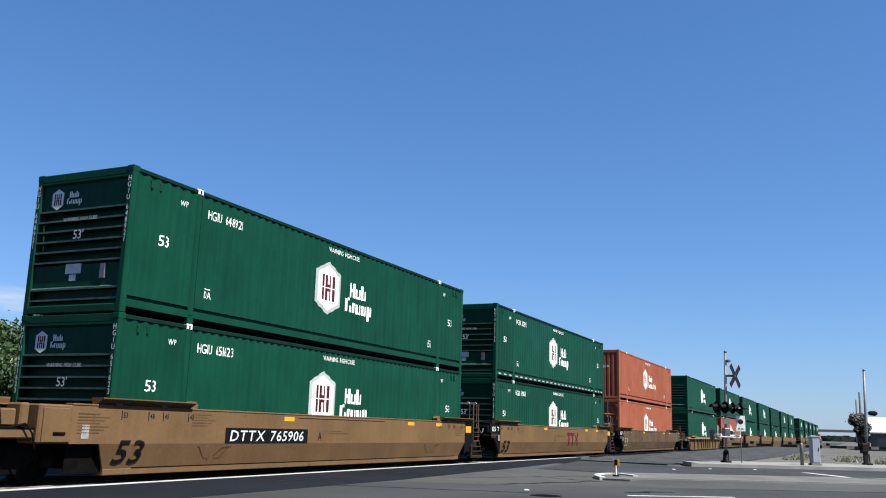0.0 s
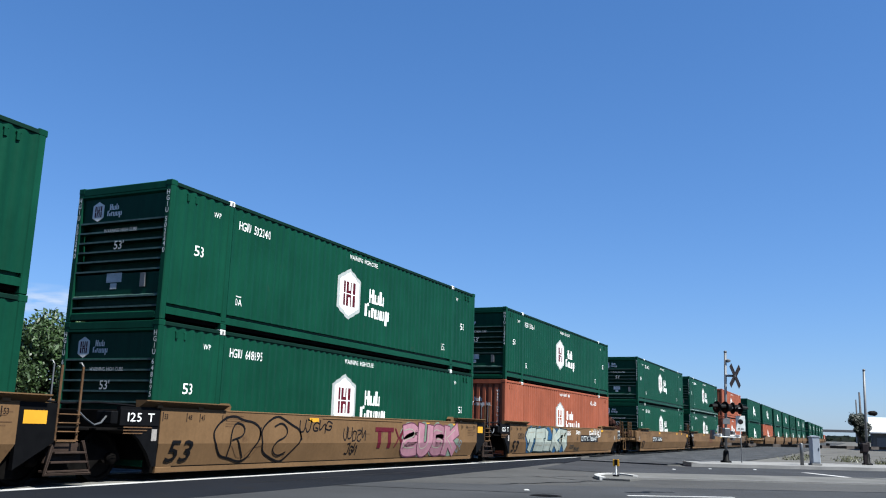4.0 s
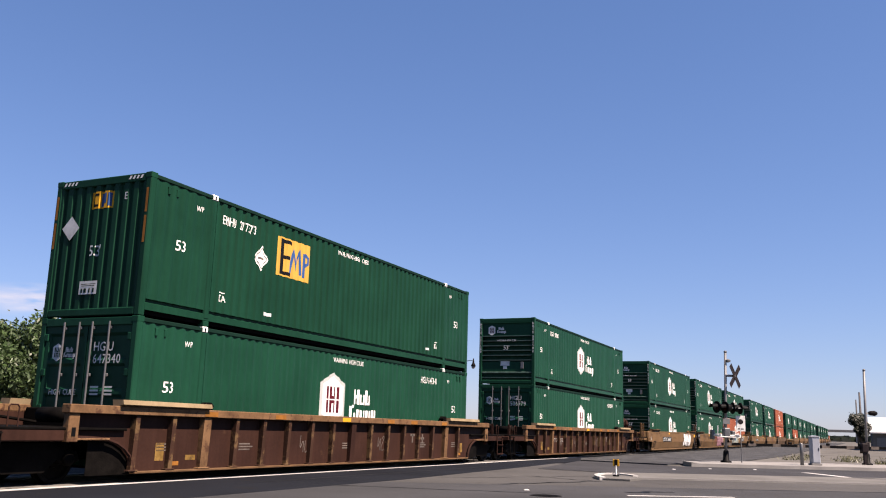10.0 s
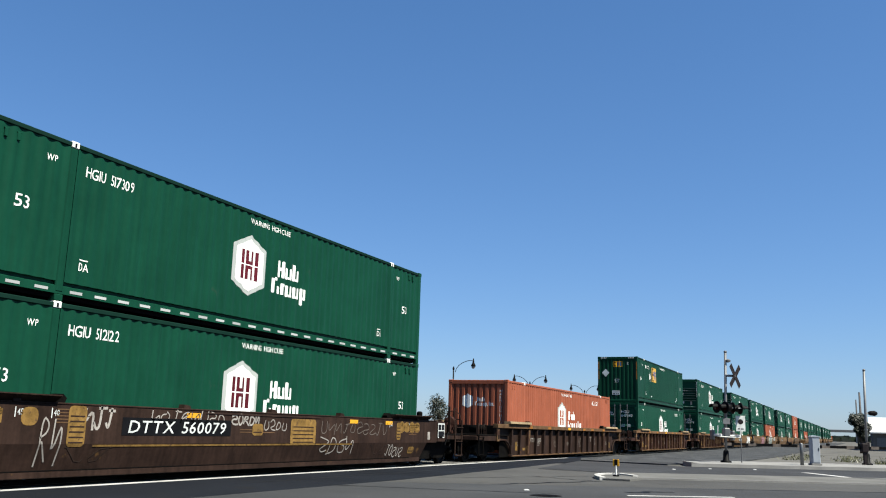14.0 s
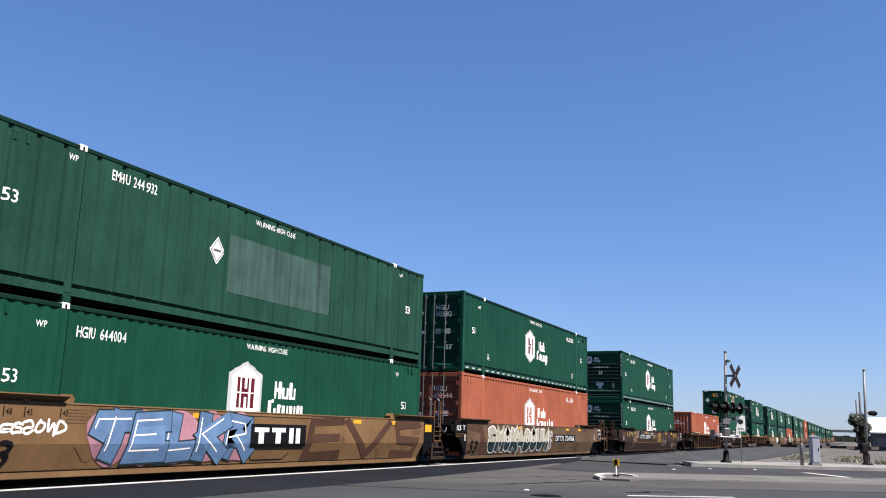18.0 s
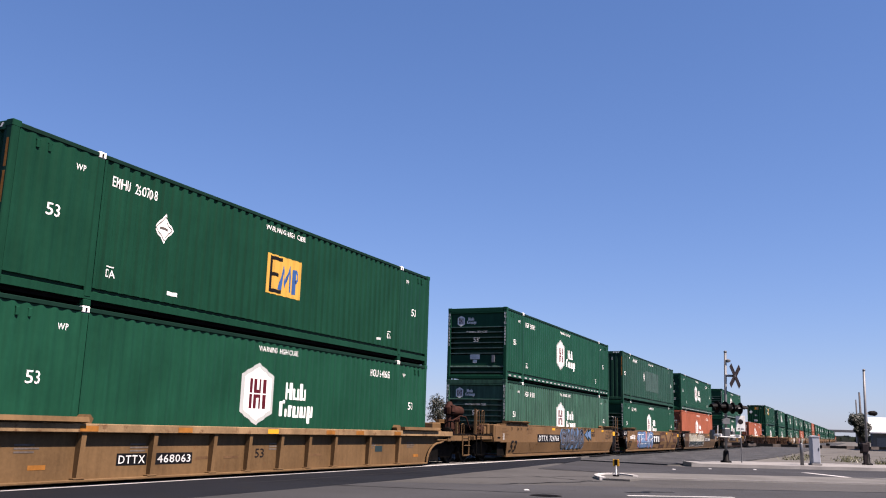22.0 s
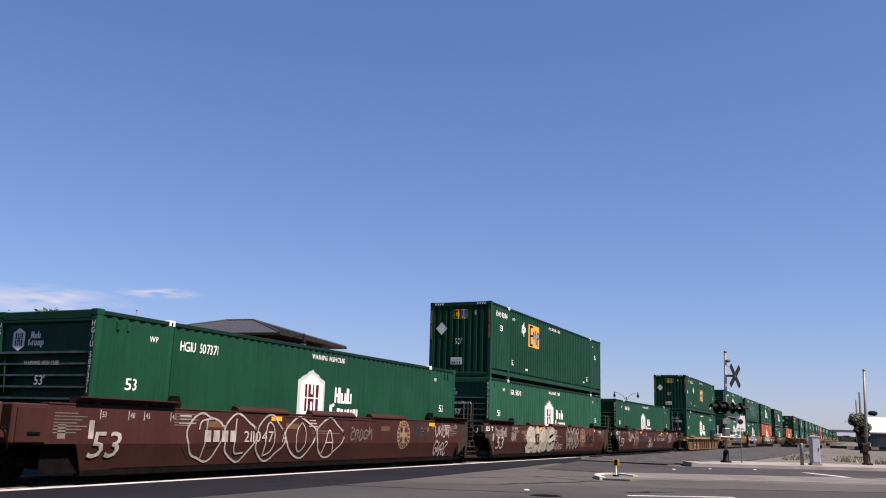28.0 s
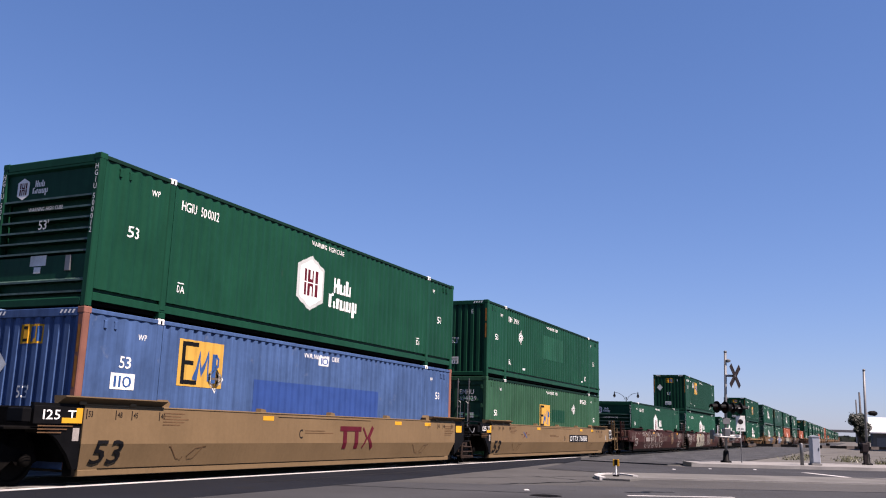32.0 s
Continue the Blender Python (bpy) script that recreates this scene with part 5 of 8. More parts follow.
            part("guide_stop", shared(("gstop", mat.name, sx), lambda: Shape().prism([(-0.10, 0.0), (0.10, 0.0), (0.14, 0.09), (0.06, stop_h), (-0.06, stop_h), (-0.14, 0.09)], "x", *sorted((sx * 1.31, sx * 1.46))), STEEL if mat in (OXIDE, BROWN, BROWN_OLD) else mat), None, c, at=pose(0, 2.12 if y < 1 else CL - 2.12, top))
    if mat is OXIDE:
        for a, b in ((4.04, 5.97), (7.0, 9.1), (10.04, 12.1)):
            part("chord_cover", shared(("ccover", b), lambda: Shape().prism([(1.30, top), (1.53, top), (1.53, top + 0.03), (1.46, top + 0.10), (1.34, top + 0.12)], "y", a, b), mat), None, c)
    elif style == "smooth" and mat in (BROWN_OLD, TAN_NEW):
        for y in (5.3, 8.3, 11.35):
            part("chord_clip", shared(("cclip", mat.name), lambda: Shape().prism([(-0.12, 0.0), (0.12, 0.0), (0.08, 0.07), (-0.09, 0.09)], "x", 1.36, 1.50), mat), None, c, at=pose(0, y, top))
    if style == "smooth":
        part("chord_strip", shared(("cstrip", mat.name), lambda: Shape().box(1.495, 1.514, 5.9, 10.3, top - 0.085, top - 0.055, 0.006), mat), None, c)
        part("seam", shared(("seam", mat.name), lambda: Shape().box(1.372, 1.388, 0.6, CL - 0.6, 0.318, 0.335), STEEL), None, c)
    for k in range(6):
        part("floor_beam", shared(("beam", mat.name), lambda: Shape().box(-1.3, 1.3, -0.12, 0.12, 0.215, 0.27, 0.01), mat), None, c, at=pose(0, 0.9 + k * (CL - 1.8) / 5, 0))
    car_end(c, mat, -1, near, top, dark, style != "smooth")
    car_end(c, mat, 1, far, top, dark, style != "smooth")

    def mark(name, drawing, y, z, m=ink, key=None, parent=c, lift=0.0, lab="", low=False):
        if ink is WHITE and m in (WHITE, GREY_MARK):
            m = WORN_WHITE
        x = SIDE_X + 0.004 if style == "smooth" else 1.364

        def make():
            vs, fs = drawing
            if low:
                vs = [(a, min(max(b, 0.305 - z), top - 0.005 - z)) for a, b in vs]
                vs, fs = cut_level(vs, fs, 0.77 - z)
                return Shape().add([(lift + (SIDE_X - 0.14 * (0.77 - (b + z)) / 0.52 + 0.006 if b + z < 0.77 else SIDE_X + 0.006), a + y, b + z) for a, b in vs], fs)
            return Shape().add([(x + lift, a + y, b + z) for a, b in vs], fs)
        return part(name, shared((key or name, y, z, m.name, style, lift), make, m), None, parent, lab)
    c_mark[0] = mark
    if far_off:
        return c
    if style == "smooth":
        wide = ink is WHITE
        if ink is not GREY_MARK:
            mark("size_mark", slanted(fitted(lettering("53", 0.46 if wide else 0.42, 0.95), 0.70)), (0.02 if near == "coupler" else 0.32) - (0.1 if wide else 0), 0.53 if wide else 0.42, ink, "c53", low=True, lift=0.012)
        for y, t in ((0.16, "53"), (0.85, "48"), (1.25, "45"), (1.98, "40"), (CL - 0.35, "53"), (CL - 1.0, "48"), (CL - 1.4, "45"), (CL - 2.1, "40")):
            mark("load_mark", joined(rect(0.02, 0.17, -0.05, -0.04), lettering(t, 0.10, 0.8)), y, 1.24, ink, "lm" + t)
        if near != "coupler":
            p = part("load_plate", shared(("lplate", dark.name), lambda: Shape().box(1.482, 1.505, -1.0, 0.03, 1.10, 1.40, 0.006), dark), None, c)
            lv, lf = fitted(lettering("125 T", 0.16, 0.8), 0.70)
            part("load_limit", shared("l125", lambda: Shape().add([(1.509, a - 0.82, b + 1.18) for a, b in lv], lf), WHITE), None, p)
            part("notice", shared("joint_notice", lambda: Shape().box(1.486, 1.490, -0.14, 0.0, 0.82, 1.04), WORN_WHITE if mat is not TAN else YELLOW), None, c)
            if mat is TAN_NEW:
                part("sticker", shared("lstick", lambda: Shape().box(1.506, 1.510, -0.12, 0.02, 1.12, 1.38).box(1.506, 1.510, -0.42, -0.12, 1.12, 1.21), YELLOW), None, p)
        for y in (-0.9, CL + 0.3):
            if (near if y < 0 else far) == "coupler":
                mark("notice", joined(rect(0.17, 0.24, 0, 0)), y + (0.1 if y < 0 else 0.1), 0.86, FAINT if ink is WHITE else WORN_WHITE, "ntc")
                if y > 0:
                    q = mark("data_board", rect(0.50, 0.46), CL + 1.1, 0.92, GREY_MARK, "dbd", lift=0.032)
                    mark("data_panel", rect(0.44, 0.18), CL + 1.13, 0.95, BLACK, "dpn", q, 0.034)
                    mark("data_panel", rect(0.20, 0.18), CL + 1.13, 1.16, BLACK, "dpm", q, 0.034)
                    mark("data_panel", rect(0.20, 0.18), CL + 1.37, 1.16, BLACK, "dpo", q, 0.034)
        for y in (2.3, CL - 3.2):
            mark("jack_mark", joined(stroke([(0, 0.25), (0.05, 0.25), (0.28, 0.02), (0.42, 0.0), (0.46, 0.06)], 0.022), stroke([(1.1, 0.25), (1.02, 0.25), (0.78, 0.02), (0.62, 0.0), (0.58, 0.06), (0.8, 0.22), (1.1, 0.25)], 0.022)), y, 0.46, RUST if mat in (TAN, TAN_NEW) else TANK_SHADE_BROWN, "jm", low=True)
        for y, z, n in ((2.05, 1.12, 5), (7.05, 1.0, 2), (CL - 0.9, 1.0, 6), (-0.9, 0.95, 7)):
            mark("small_writing", joined(*[rect(0.5 + 0.35 * ((i * 7) % 3) / 3 if n > 2 else 1.3 - 0.4 * i, 0.02, 0, 0.055 * i) for i in range(n)]), y, z, FAINT if ink is WHITE else RUST, "sw%d" % n)
        for y in (5.3, CL - 2.4, CL - 4.4):
            mark("reflector", rect(0.42, 0.10), y, 1.15 if y < 2 else 1.28, YELLOW, "rf")
    else:
        for y in (0.62, 3.2, 7.6, 12.2, CL - 1.5):
            mark("small_writing", joined(*[rect(0.4 + 0.1 * (i % 2), 0.03, 0, 0.06 * i) for i in range(3)]), y + 0.12, 0.62, FAINT, "sr")
        for y in (1.0, CL - 1.0):
            mark("reflector", rect(0.36, 0.08), y + 0.05, 0.34, OCHRE_TAPE, "rr")
        for y in (1.9, 4.4, 7.4, 9.9, 11.4, 13.6):
            mark("reflector", rect(0.42, 0.10), y, top - 0.135, YELLOW if y in (7.4,) else OCHRE_TAPE, "rc", lift=0.181)
    if number:
        tx = slanted(fitted(lettering(number, 0.23, 0.72), 2.82))
        if plate:
            pl = mark("number_plate", rect(3.18, 0.33), 3.15 if plate is True else plate, 0.77 if plate != 3.56 else 0.92, BLACK, "np" + number)
            mark("number", tx, (3.15 if plate is True else plate) + 0.16, 0.82 if plate != 3.56 else 0.97, GREY_MARK, "nn" + number, pl, 0.003)
        else:
            if mat is YELLOW_CAR:
                for k, (y, w, t) in enumerate(((3.0, 0.78, number.split()[0]), (4.02, 1.06, number.split()[1]))):
                    pl = mark("number_plate", rect(w, 0.22), y, 0.37, BLACK, "npy%d" % k)
                    mark("number", fitted(lettering(t, 0.15, 0.8), w - 0.1), y + 0.05, 0.405, GREY_MARK, "nny%d" % k, pl, 0.004)
                mark("size_mark", fitted(lettering("53", 0.2, 0.95), 0.34), 7.2, 0.45, BLACK, "sy53")
                mark("data_board", rect(0.42, 0.16), 12.8, 0.52, TEAL_SPRAY, "syb")
                for k, y in enumerate((5.2, 6.1, 9.5)):
                    mark("small_writing", rect(0.5, 0.05), y, 0.45, RUST, "syw%d" % k)
            else:
                mark("number", tx if style == "smooth" else fitted(lettering(number, 0.17, 0.72), 1.5), 2.42 if style != "smooth" else 10.05, 0.77 if style == "smooth" else (0.77 if top > 1.3 else 0.40), BLACK if mat in (TAN_OLD, YELLOW_CAR) else GREY_MARK, "nn" + number)
    if extra:
        extra(mark)
    return c


c_mark = [None]

MINT_SPRAY = material("mint_spray", (0.13, 0.17, 0.13), 0.7, dark=0.8, light=1.1, scale=4, bump=0.0)
MINT_PALE = material("pale_mint_spray", (0.25, 0.28, 0.25), 0.65, dark=0.8, light=1.1, scale=3, bump=0.0)
SKY_SPRAY = material("soft_blue_spray", (0.075, 0.135, 0.235), 0.6, dark=0.8, light=1.15, scale=2.5, bump=0.0)
SMOKE_SPRAY = material("smoky_grey_spray", (0.055, 0.055, 0.062), 0.65, dark=0.6, light=1.3, scale=2.5, bump=0.0)
BADGE = material("pale_brown_badge_paint", (0.15, 0.105, 0.066), 0.65, dark=0.8, light=1.1, scale=4, bump=0.0)
BROWN_PATCH = material("lighter_brown_primer", (0.062, 0.026, 0.018), 0.68, dark=0.85, light=1.1, scale=2, bump=0.0)
PALE_BLUE = material("pale_blue_spray", (0.123, 0.172, 0.205), 0.6, dark=0.85, light=1.1, scale=4, bump=0.0)
STRONG_BLUE = material("blue_spray", (0.0205, 0.0656, 0.135), 0.6, dark=0.85, light=1.1, scale=4, bump=0.0)
CREAM_SPRAY = material("cream_spray", (0.246, 0.238, 0.189), 0.6, dark=0.85, light=1.1, scale=4, bump=0.0)
PINK_SPRAY = material("pink_spray", (0.25, 0.125, 0.155), 0.6, dark=0.85, light=1.1, scale=4, bump=0.0)
PLUM_SPRAY = material("plum_spray", (0.085, 0.03, 0.05), 0.6, dark=0.85, light=1.1, scale=4, bump=0.0)
TEAL_SPRAY = material("dark_teal_spray", (0.0123, 0.0246, 0.0287), 0.6, dark=0.85, light=1.1, scale=4, bump=0.0)
BROWN_SPRAY = material("brown_spray", (0.05, 0.026, 0.017), 0.6, dark=0.85, light=1.1, scale=4, bump=0.0)

OCHRE = material("dull_ochre_paint", (0.17, 0.10, 0.03), 0.7, dark=0.6, light=1.2, scale=6, stain=(0.06, 0.035, 0.02), stain_at=0.56, bump=0.0)

# ---- the train: where the trailing end of each load stands at the start, and how far the train has run ----
TRACK_X = -1.295
RUN = [(0, 0.0), (4, 44.19), (8, 88.11), (12, 131.96), (16, 175.43), (20, 218.88), (24, 262.16), (28, 305.14), (32, 347.95)]
BASE, STACK = 0.30, 3.20     # heights of the lower and upper load
MOVING = []


def on_train(ob, y, z):
    ob.matrix_basis = pose(TRACK_X, y, z)
    MOVING.append((ob, y, z))
    return ob


def bars(spec):
    return joined(*[rect(w, h, x, y) for x, y, w, h in spec])


def name_bars(mark, y, z=0.62, m=MAROON, h=0.58):
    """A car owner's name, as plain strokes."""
    k = h / 0.58
    mark("owner_mark", bars([(0, h * 0.78, 1.10 * k, h * 0.22), (0.16 * k, 0, 0.19 * k, h * 0.8), (0.76 * k, 0, 0.19 * k, h * 0.8)]), y, z, m, "ob%.2f" % h, low=True, lift=0.002)
    mark("owner_mark", joined(stroke([(1.20 * k, h * 0.97), (1.42 * k, h * 0.5), (1.20 * k, 0.02)], 0.09 * k), stroke([(1.74 * k, h), (1.52 * k, h * 0.5), (1.74 * k, 0)], 0.17 * k)), y, z, m, "ob2%.2f" % h, lift=0.003, low=True)


def e_pink(mark):
    name_bars(mark, 8.67)
    spray(mark, 10.35, 0.30, 3.9, 1.1, "SUGK", 11, PINK_SPRAY, PLUM_SPRAY, CREAM_SPRAY, halo=MINT_SPRAY, bold=0.42, edge=0.04)
    outline_piece(mark, 1.7, 0.34, 3.2, 1.05, "RS", 31, BLACK, 0.045)
    mark("tag", scribble(1.5, 0.32, 5, 32, 0.04), 4.86, 1.04, BLACK, "tg32")
    mark("tag", scribble(1.25, 0.34, 5, 33, 0.04), 6.9, 0.84, BLACK, "tg33")
    mark("tag", scribble(0.6, 0.36, 3, 34, 0.04), 7.15, 0.45, BLACK, "tg34", low=True)
    mark("tag", scribble(0.6, 0.42, 3, 30, 0.03), 14.15, 0.48, PALE_BLUE, "tg30", low=True)


def e_blue(mark):
    spray(mark, 2.0, 0.30, 5.5, 1.12, "TELKR", 12, MINT_PALE, TEAL_SPRAY, CREAM_SPRAY, halo=STRONG_BLUE, bold=0.38, edge=0.055)
    mark("tag", scribble(0.75, 0.24, 5, 29, 0.028), 0.95, 0.90, BLACK, "tg29")
    mark("tag", scribble(0.9, 0.2, 5, 35, 0.03), 7.3, 1.08, WHITE, "tg35")
    mark("tag", scribble(0.7, 0.2, 4, 36, 0.03), 9.1, 1.12, WHITE, "tg36")
    mark("tag", scribble(2.2, 0.36, 7, 28, 0.05), 11.4, 1.02, WHITE, "tg28")
    mark("tag", scribble(0.7, 0.18, 4, 37), 8.2, 0.47, TEAL_SPRAY, "tg37", low=True)
    mark("tag", scribble(0.8, 0.18, 4, 27), 9.0, 0.36, TEAL_SPRAY, "tg27", low=True)
    mark("unit_letter", lettering("A", 0.22, 0.8), 9.25, 0.83, BLACK, "ulA2")


def e_white(mark):
    spray(mark, 11.2, 0.38, 3.2, 1.0, "JOYNS", 13, WHITE, TEAL_SPRAY, bold=0.42, edge=0.045)


def e_patches(mark):
    for i, y in enumerate((0.2, 0.8, 1.5, 14.78, 15.1, 15.45, 15.8)):
        mark("paint_patch", hexagon(0.34, 0.36) if i % 2 else rounded(0.34, 0.3, -0.17, -0.15, 0.12), y, 1.22, OCHRE, "pp%d" % i)
    for y, z, w, h in ((2.3, 0.72, 0.4, 0.7), (7.5, 0.94, 0.4, 0.26), (9.0, 0.72, 1.1, 0.62), (14.45, 0.85, 0.25, 0.5), (15.3, 0.45, 0.4, 0.2)):
        p = mark("paint_patch", rounded(w, h, 0, 0, 0.08), y, z, OCHRE, "pq%.1f" % y, low=True)
        for k in range(int(h / 0.09) - 1):
            mark("small_writing", rect(w * 0.8, 0.025, w * 0.1, 0.06 + 0.09 * k), y, z, BROWN_OLD, "pw%.1f_%d" % (y, k), p, 0.003, low=True)
    mark("paint_patch", rect(9.0, 0.035), 2.9, 0.72, OCHRE, "pstripe", low=True, lift=0.002)
    mark("tag", scribble(0.75, 0.36, 3, 38, 0.05), 2.62, 1.06, WORN_WHITE, "tg38")
    mark("tag", scribble(2.3, 0.26, 8, 39, 0.025), 4.25, 1.16, WORN_WHITE, "tg39")
    mark("tag", scribble(1.0, 0.24, 5, 40, 0.04), 6.75, 1.17, WORN_WHITE, "tg40")
    mark("tag", scribble(0.95, 0.24, 4, 41, 0.025), 7.9, 1.06, WORN_WHITE, "tg41")
    mark("tag", scribble(3.6, 0.34, 10, 26, 0.022), 10.3, 1.0, FAINT, "tg26")
    mark("tag", scribble(1.7, 0.5, 4, 25, 0.03), 10.3, 0.5, WORN_WHITE, "tg25", low=True)
    mark("tag", scribble(1.05, 0.32, 5, 24, 0.03), 13.9, 0.38, WORN_WHITE, "tg24", low=True)
    mark("tag", scribble(0.5, 0.8, 2, 23, 0.03), 1.7, 0.5, WORN_WHITE, "tg23", low=True)


def e_white2(mark):
    mark("paint_patch", ([(1.3, 0.28), (2.2, 0.28), (1.4, 1.42), (0.4, 1.42), (0.3, 1.2), (1.3, 1.1)], [(0, 1, 2, 5), (2, 3, 4, 5)]), 0.0, 0.0, BROWN_SPRAY, "band", low=True)
    spray(mark, 2.05, 0.36, 6.95, 1.02, "SMOKADOUN", 14, CREAM_SPRAY, WHITE, lower=TEAL_SPRAY, bold=0.42, edge=0.03)
    mark("tag", scribble(0.6, 0.3, 4, 42), 9.1, 1.0, GREY_MARK, "tg42")
    mark("tag", scribble(0.5, 0.5, 3, 22), 9.1, 0.45, GREY_MARK, "tg22", low=True)


def e_blue2(mark):
    spray(mark, 2.7, 0.36, 4.6, 1.08, "TELKR", 15, SKY_SPRAY, TEAL_SPRAY, WHITE, halo=PINK_SPRAY, bold=0.42, edge=0.03)
    mark("owner_board", rect(2.2, 0.52), 7.25, 0.68, BLACK, "obd", low=True, lift=0.022)
    mark("owner_mark", bars([(0.12, 0.34, 0.55, 0.10), (0.28, 0.08, 0.2, 0.26), (0.78, 0.34, 0.55, 0.10), (0.94, 0.08, 0.2, 0.26), (1.48, 0.08, 0.18, 0.36), (1.76, 0.08, 0.18, 0.36)]), 7.25, 0.68, GREY_MARK, "obw", low=True, lift=0.025)
    for k in range(3):
        mark("owner_line", rect(0.9, 0.02), 7.37, 0.86 + 0.07 * k, GREY_MARK, "obl%d" % k, lift=0.021)
    for k, (y, pts, w) in enumerate(((9.5, [(1.7, 1.0), (0.3, 0.95), (0.05, 0.05), (1.6, 0.1)], 0.26), (9.8, [(0, 0.52), (1.2, 0.55)], 0.2), (11.4, [(0.1, 1.0), (1.15, 0.05), (2.4, 1.0)], 0.30), (14.1, [(1.6, 0.98), (0.2, 0.9), (0.3, 0.5), (1.5, 0.45), (1.3, 0.05), (0.0, 0.08)], 0.24))):
        mark("paint_patch", fat(pts, w), y, 0.36, BROWN_SPRAY, "pz%d" % k, low=True, lift=0.002 * k)
    mark("tag", scribble(1.35, 0.22, 6, 43, 0.045), 0.75, 0.94, WHITE, "tg43")
    mark("tray_mark", fat([(0, 0.14), (0.1, 0), (1.3, 0), (1.5, 0.14)], 0.02), 7.35, 0.4, BLACK, "tray", low=True)


def e_blue3(mark):
    spray(mark, 6.6, 0.42, 3.7, 1.0, "GMANO", 16, SMOKE_SPRAY, TEAL_SPRAY, SKY_SPRAY, halo=SKY_SPRAY, bold=0.40, edge=0.04)
    a = mark("graffiti", ([(0, 0.32), (0.85, 0.70), (0.75, 0.52), (1.3, 0.66), (1.35, 0.0), (0.8, 0.18), (0.9, -0.02)], [(0, 6, 1), (1, 6, 5, 2), (2, 5, 4, 3)]), 10.38, 0.80, TEAL_SPRAY, "arrow", low=True, lift=0.002)
    mark("graffiti_fill", ([(0.16, 0.32), (0.72, 0.56), (0.62, 0.42), (1.2, 0.54), (1.24, 0.12), (0.68, 0.27), (0.74, 0.12)], [(0, 6, 1), (1, 6, 5, 2), (2, 5, 4, 3)]), 10.38, 0.80, SKY_SPRAY, "arrow2", a, 0.004, low=True)
    mark("tag", scribble(0.4, 0.14, 3, 44, 0.025), 10.35, 1.3, BLACK, "tg44")
    mark("tag", scribble(0.7, 0.16, 5, 45, 0.03), 11.7, 1.24, BLACK, "tg45")
    mark("tag", scribble(0.6, 0.16, 4, 21, 0.03), 11.8, 1.05, BLACK, "tg21")
    mark("tag", scribble(1.0, 0.24, 5, 20, 0.03), 14.5, 0.92, BLACK, "tg20")


def e_ribs(mark):
    for y, s in ((9.65, 46), (5.7, 47)):
        mark("tag", scribble(0.6, 0.42, 3, s, 0.022), y, 0.55, FAINT, "tg%d" % s)
    mark("owner_mark", bars([(0, 0.2, 0.3, 0.07), (0.11, 0, 0.08, 0.27), (0.36, 0.2, 0.3, 0.07), (0.47, 0, 0.08, 0.27), (0.8, 0, 0.08, 0.27), (0.72, 0.1, 0.24, 0.07)]), 11.72, 0.76, FAINT, "obr")
    for y, w, h in ((0.72, 0.24, 0.34), (1.6, 0.3, 0.1), (15.1, 0.3, 0.22), (15.5, 0.2, 0.3)):
        mark("sticker", rect(w, h), y, 0.44, OCHRE, "st%.1f" % y)


def e_oxide(mark):
    """What the red-brown cars share: a number in pale figures and small notices."""
    for k, (y, w) in enumerate(((2.2, 0.5), (14.9, 0.6), (6.9, 0.4))):
        for j in range(3):
            mark("small_writing", rect(w * (1 - 0.15 * j), 0.03, 0, 0.07 * j), y, 1.16, GREY_MARK, "ow%d_%d" % (k, j))
    for k, y in enumerate((3.0, 5.9, 10.6, 13.2)):
        mark("faded_plate", rect(0.55, 0.13), y, 1.1, RUST, "fp%d" % k)
    mark("small_writing", rect(0.12, 0.32), -0.12, 0.86, WORN_WHITE, "oxn")


def e_oxide_a(mark):
    e_oxide(mark)
    mark("owner_mark", bars([(0.28 * i, 0, 0.2, 0.24) for i in range(4)]), 2.98, 0.80, GREY_MARK, "obo", lift=0.016)
    mark("number", fitted(lettering("211047", 0.24, 0.7), 1.1), 4.3, 0.80, GREY_MARK, "n211", lift=0.016)
    mark("unit_letter", lettering("A", 0.24, 0.8), 5.75, 0.80, GREY_MARK, "uloA", lift=0.016)
    outline_piece(mark, 2.45, 0.36, 3.4, 1.06, "TLD", 50, GREY_MARK, 0.045)
    outline_piece(mark, 5.9, 0.40, 2.6, 1.0, "CA".replace("C", "O"), 51, GREY_MARK, 0.045)
    mark("tag", scribble(1.2, 0.34, 5, 52, 0.045), 8.9, 0.86, FAINT, "tg52")
    railway_disc(mark, 12.0, 1.0, 0.42, "disc_a", OXIDE)
    mark("tag", scribble(1.0, 0.34, 4, 53, 0.05), 12.6, 0.98, TEAL_SPRAY, "tg53")
    mark("tag", scribble(1.1, 0.4, 4, 55, 0.04), 14.2, 0.95, WHITE, "tg55")
    mark("tag", scribble(1.0, 0.5, 4, 54, 0.045), 14.2, 0.38, WHITE, "tg54", low=True)


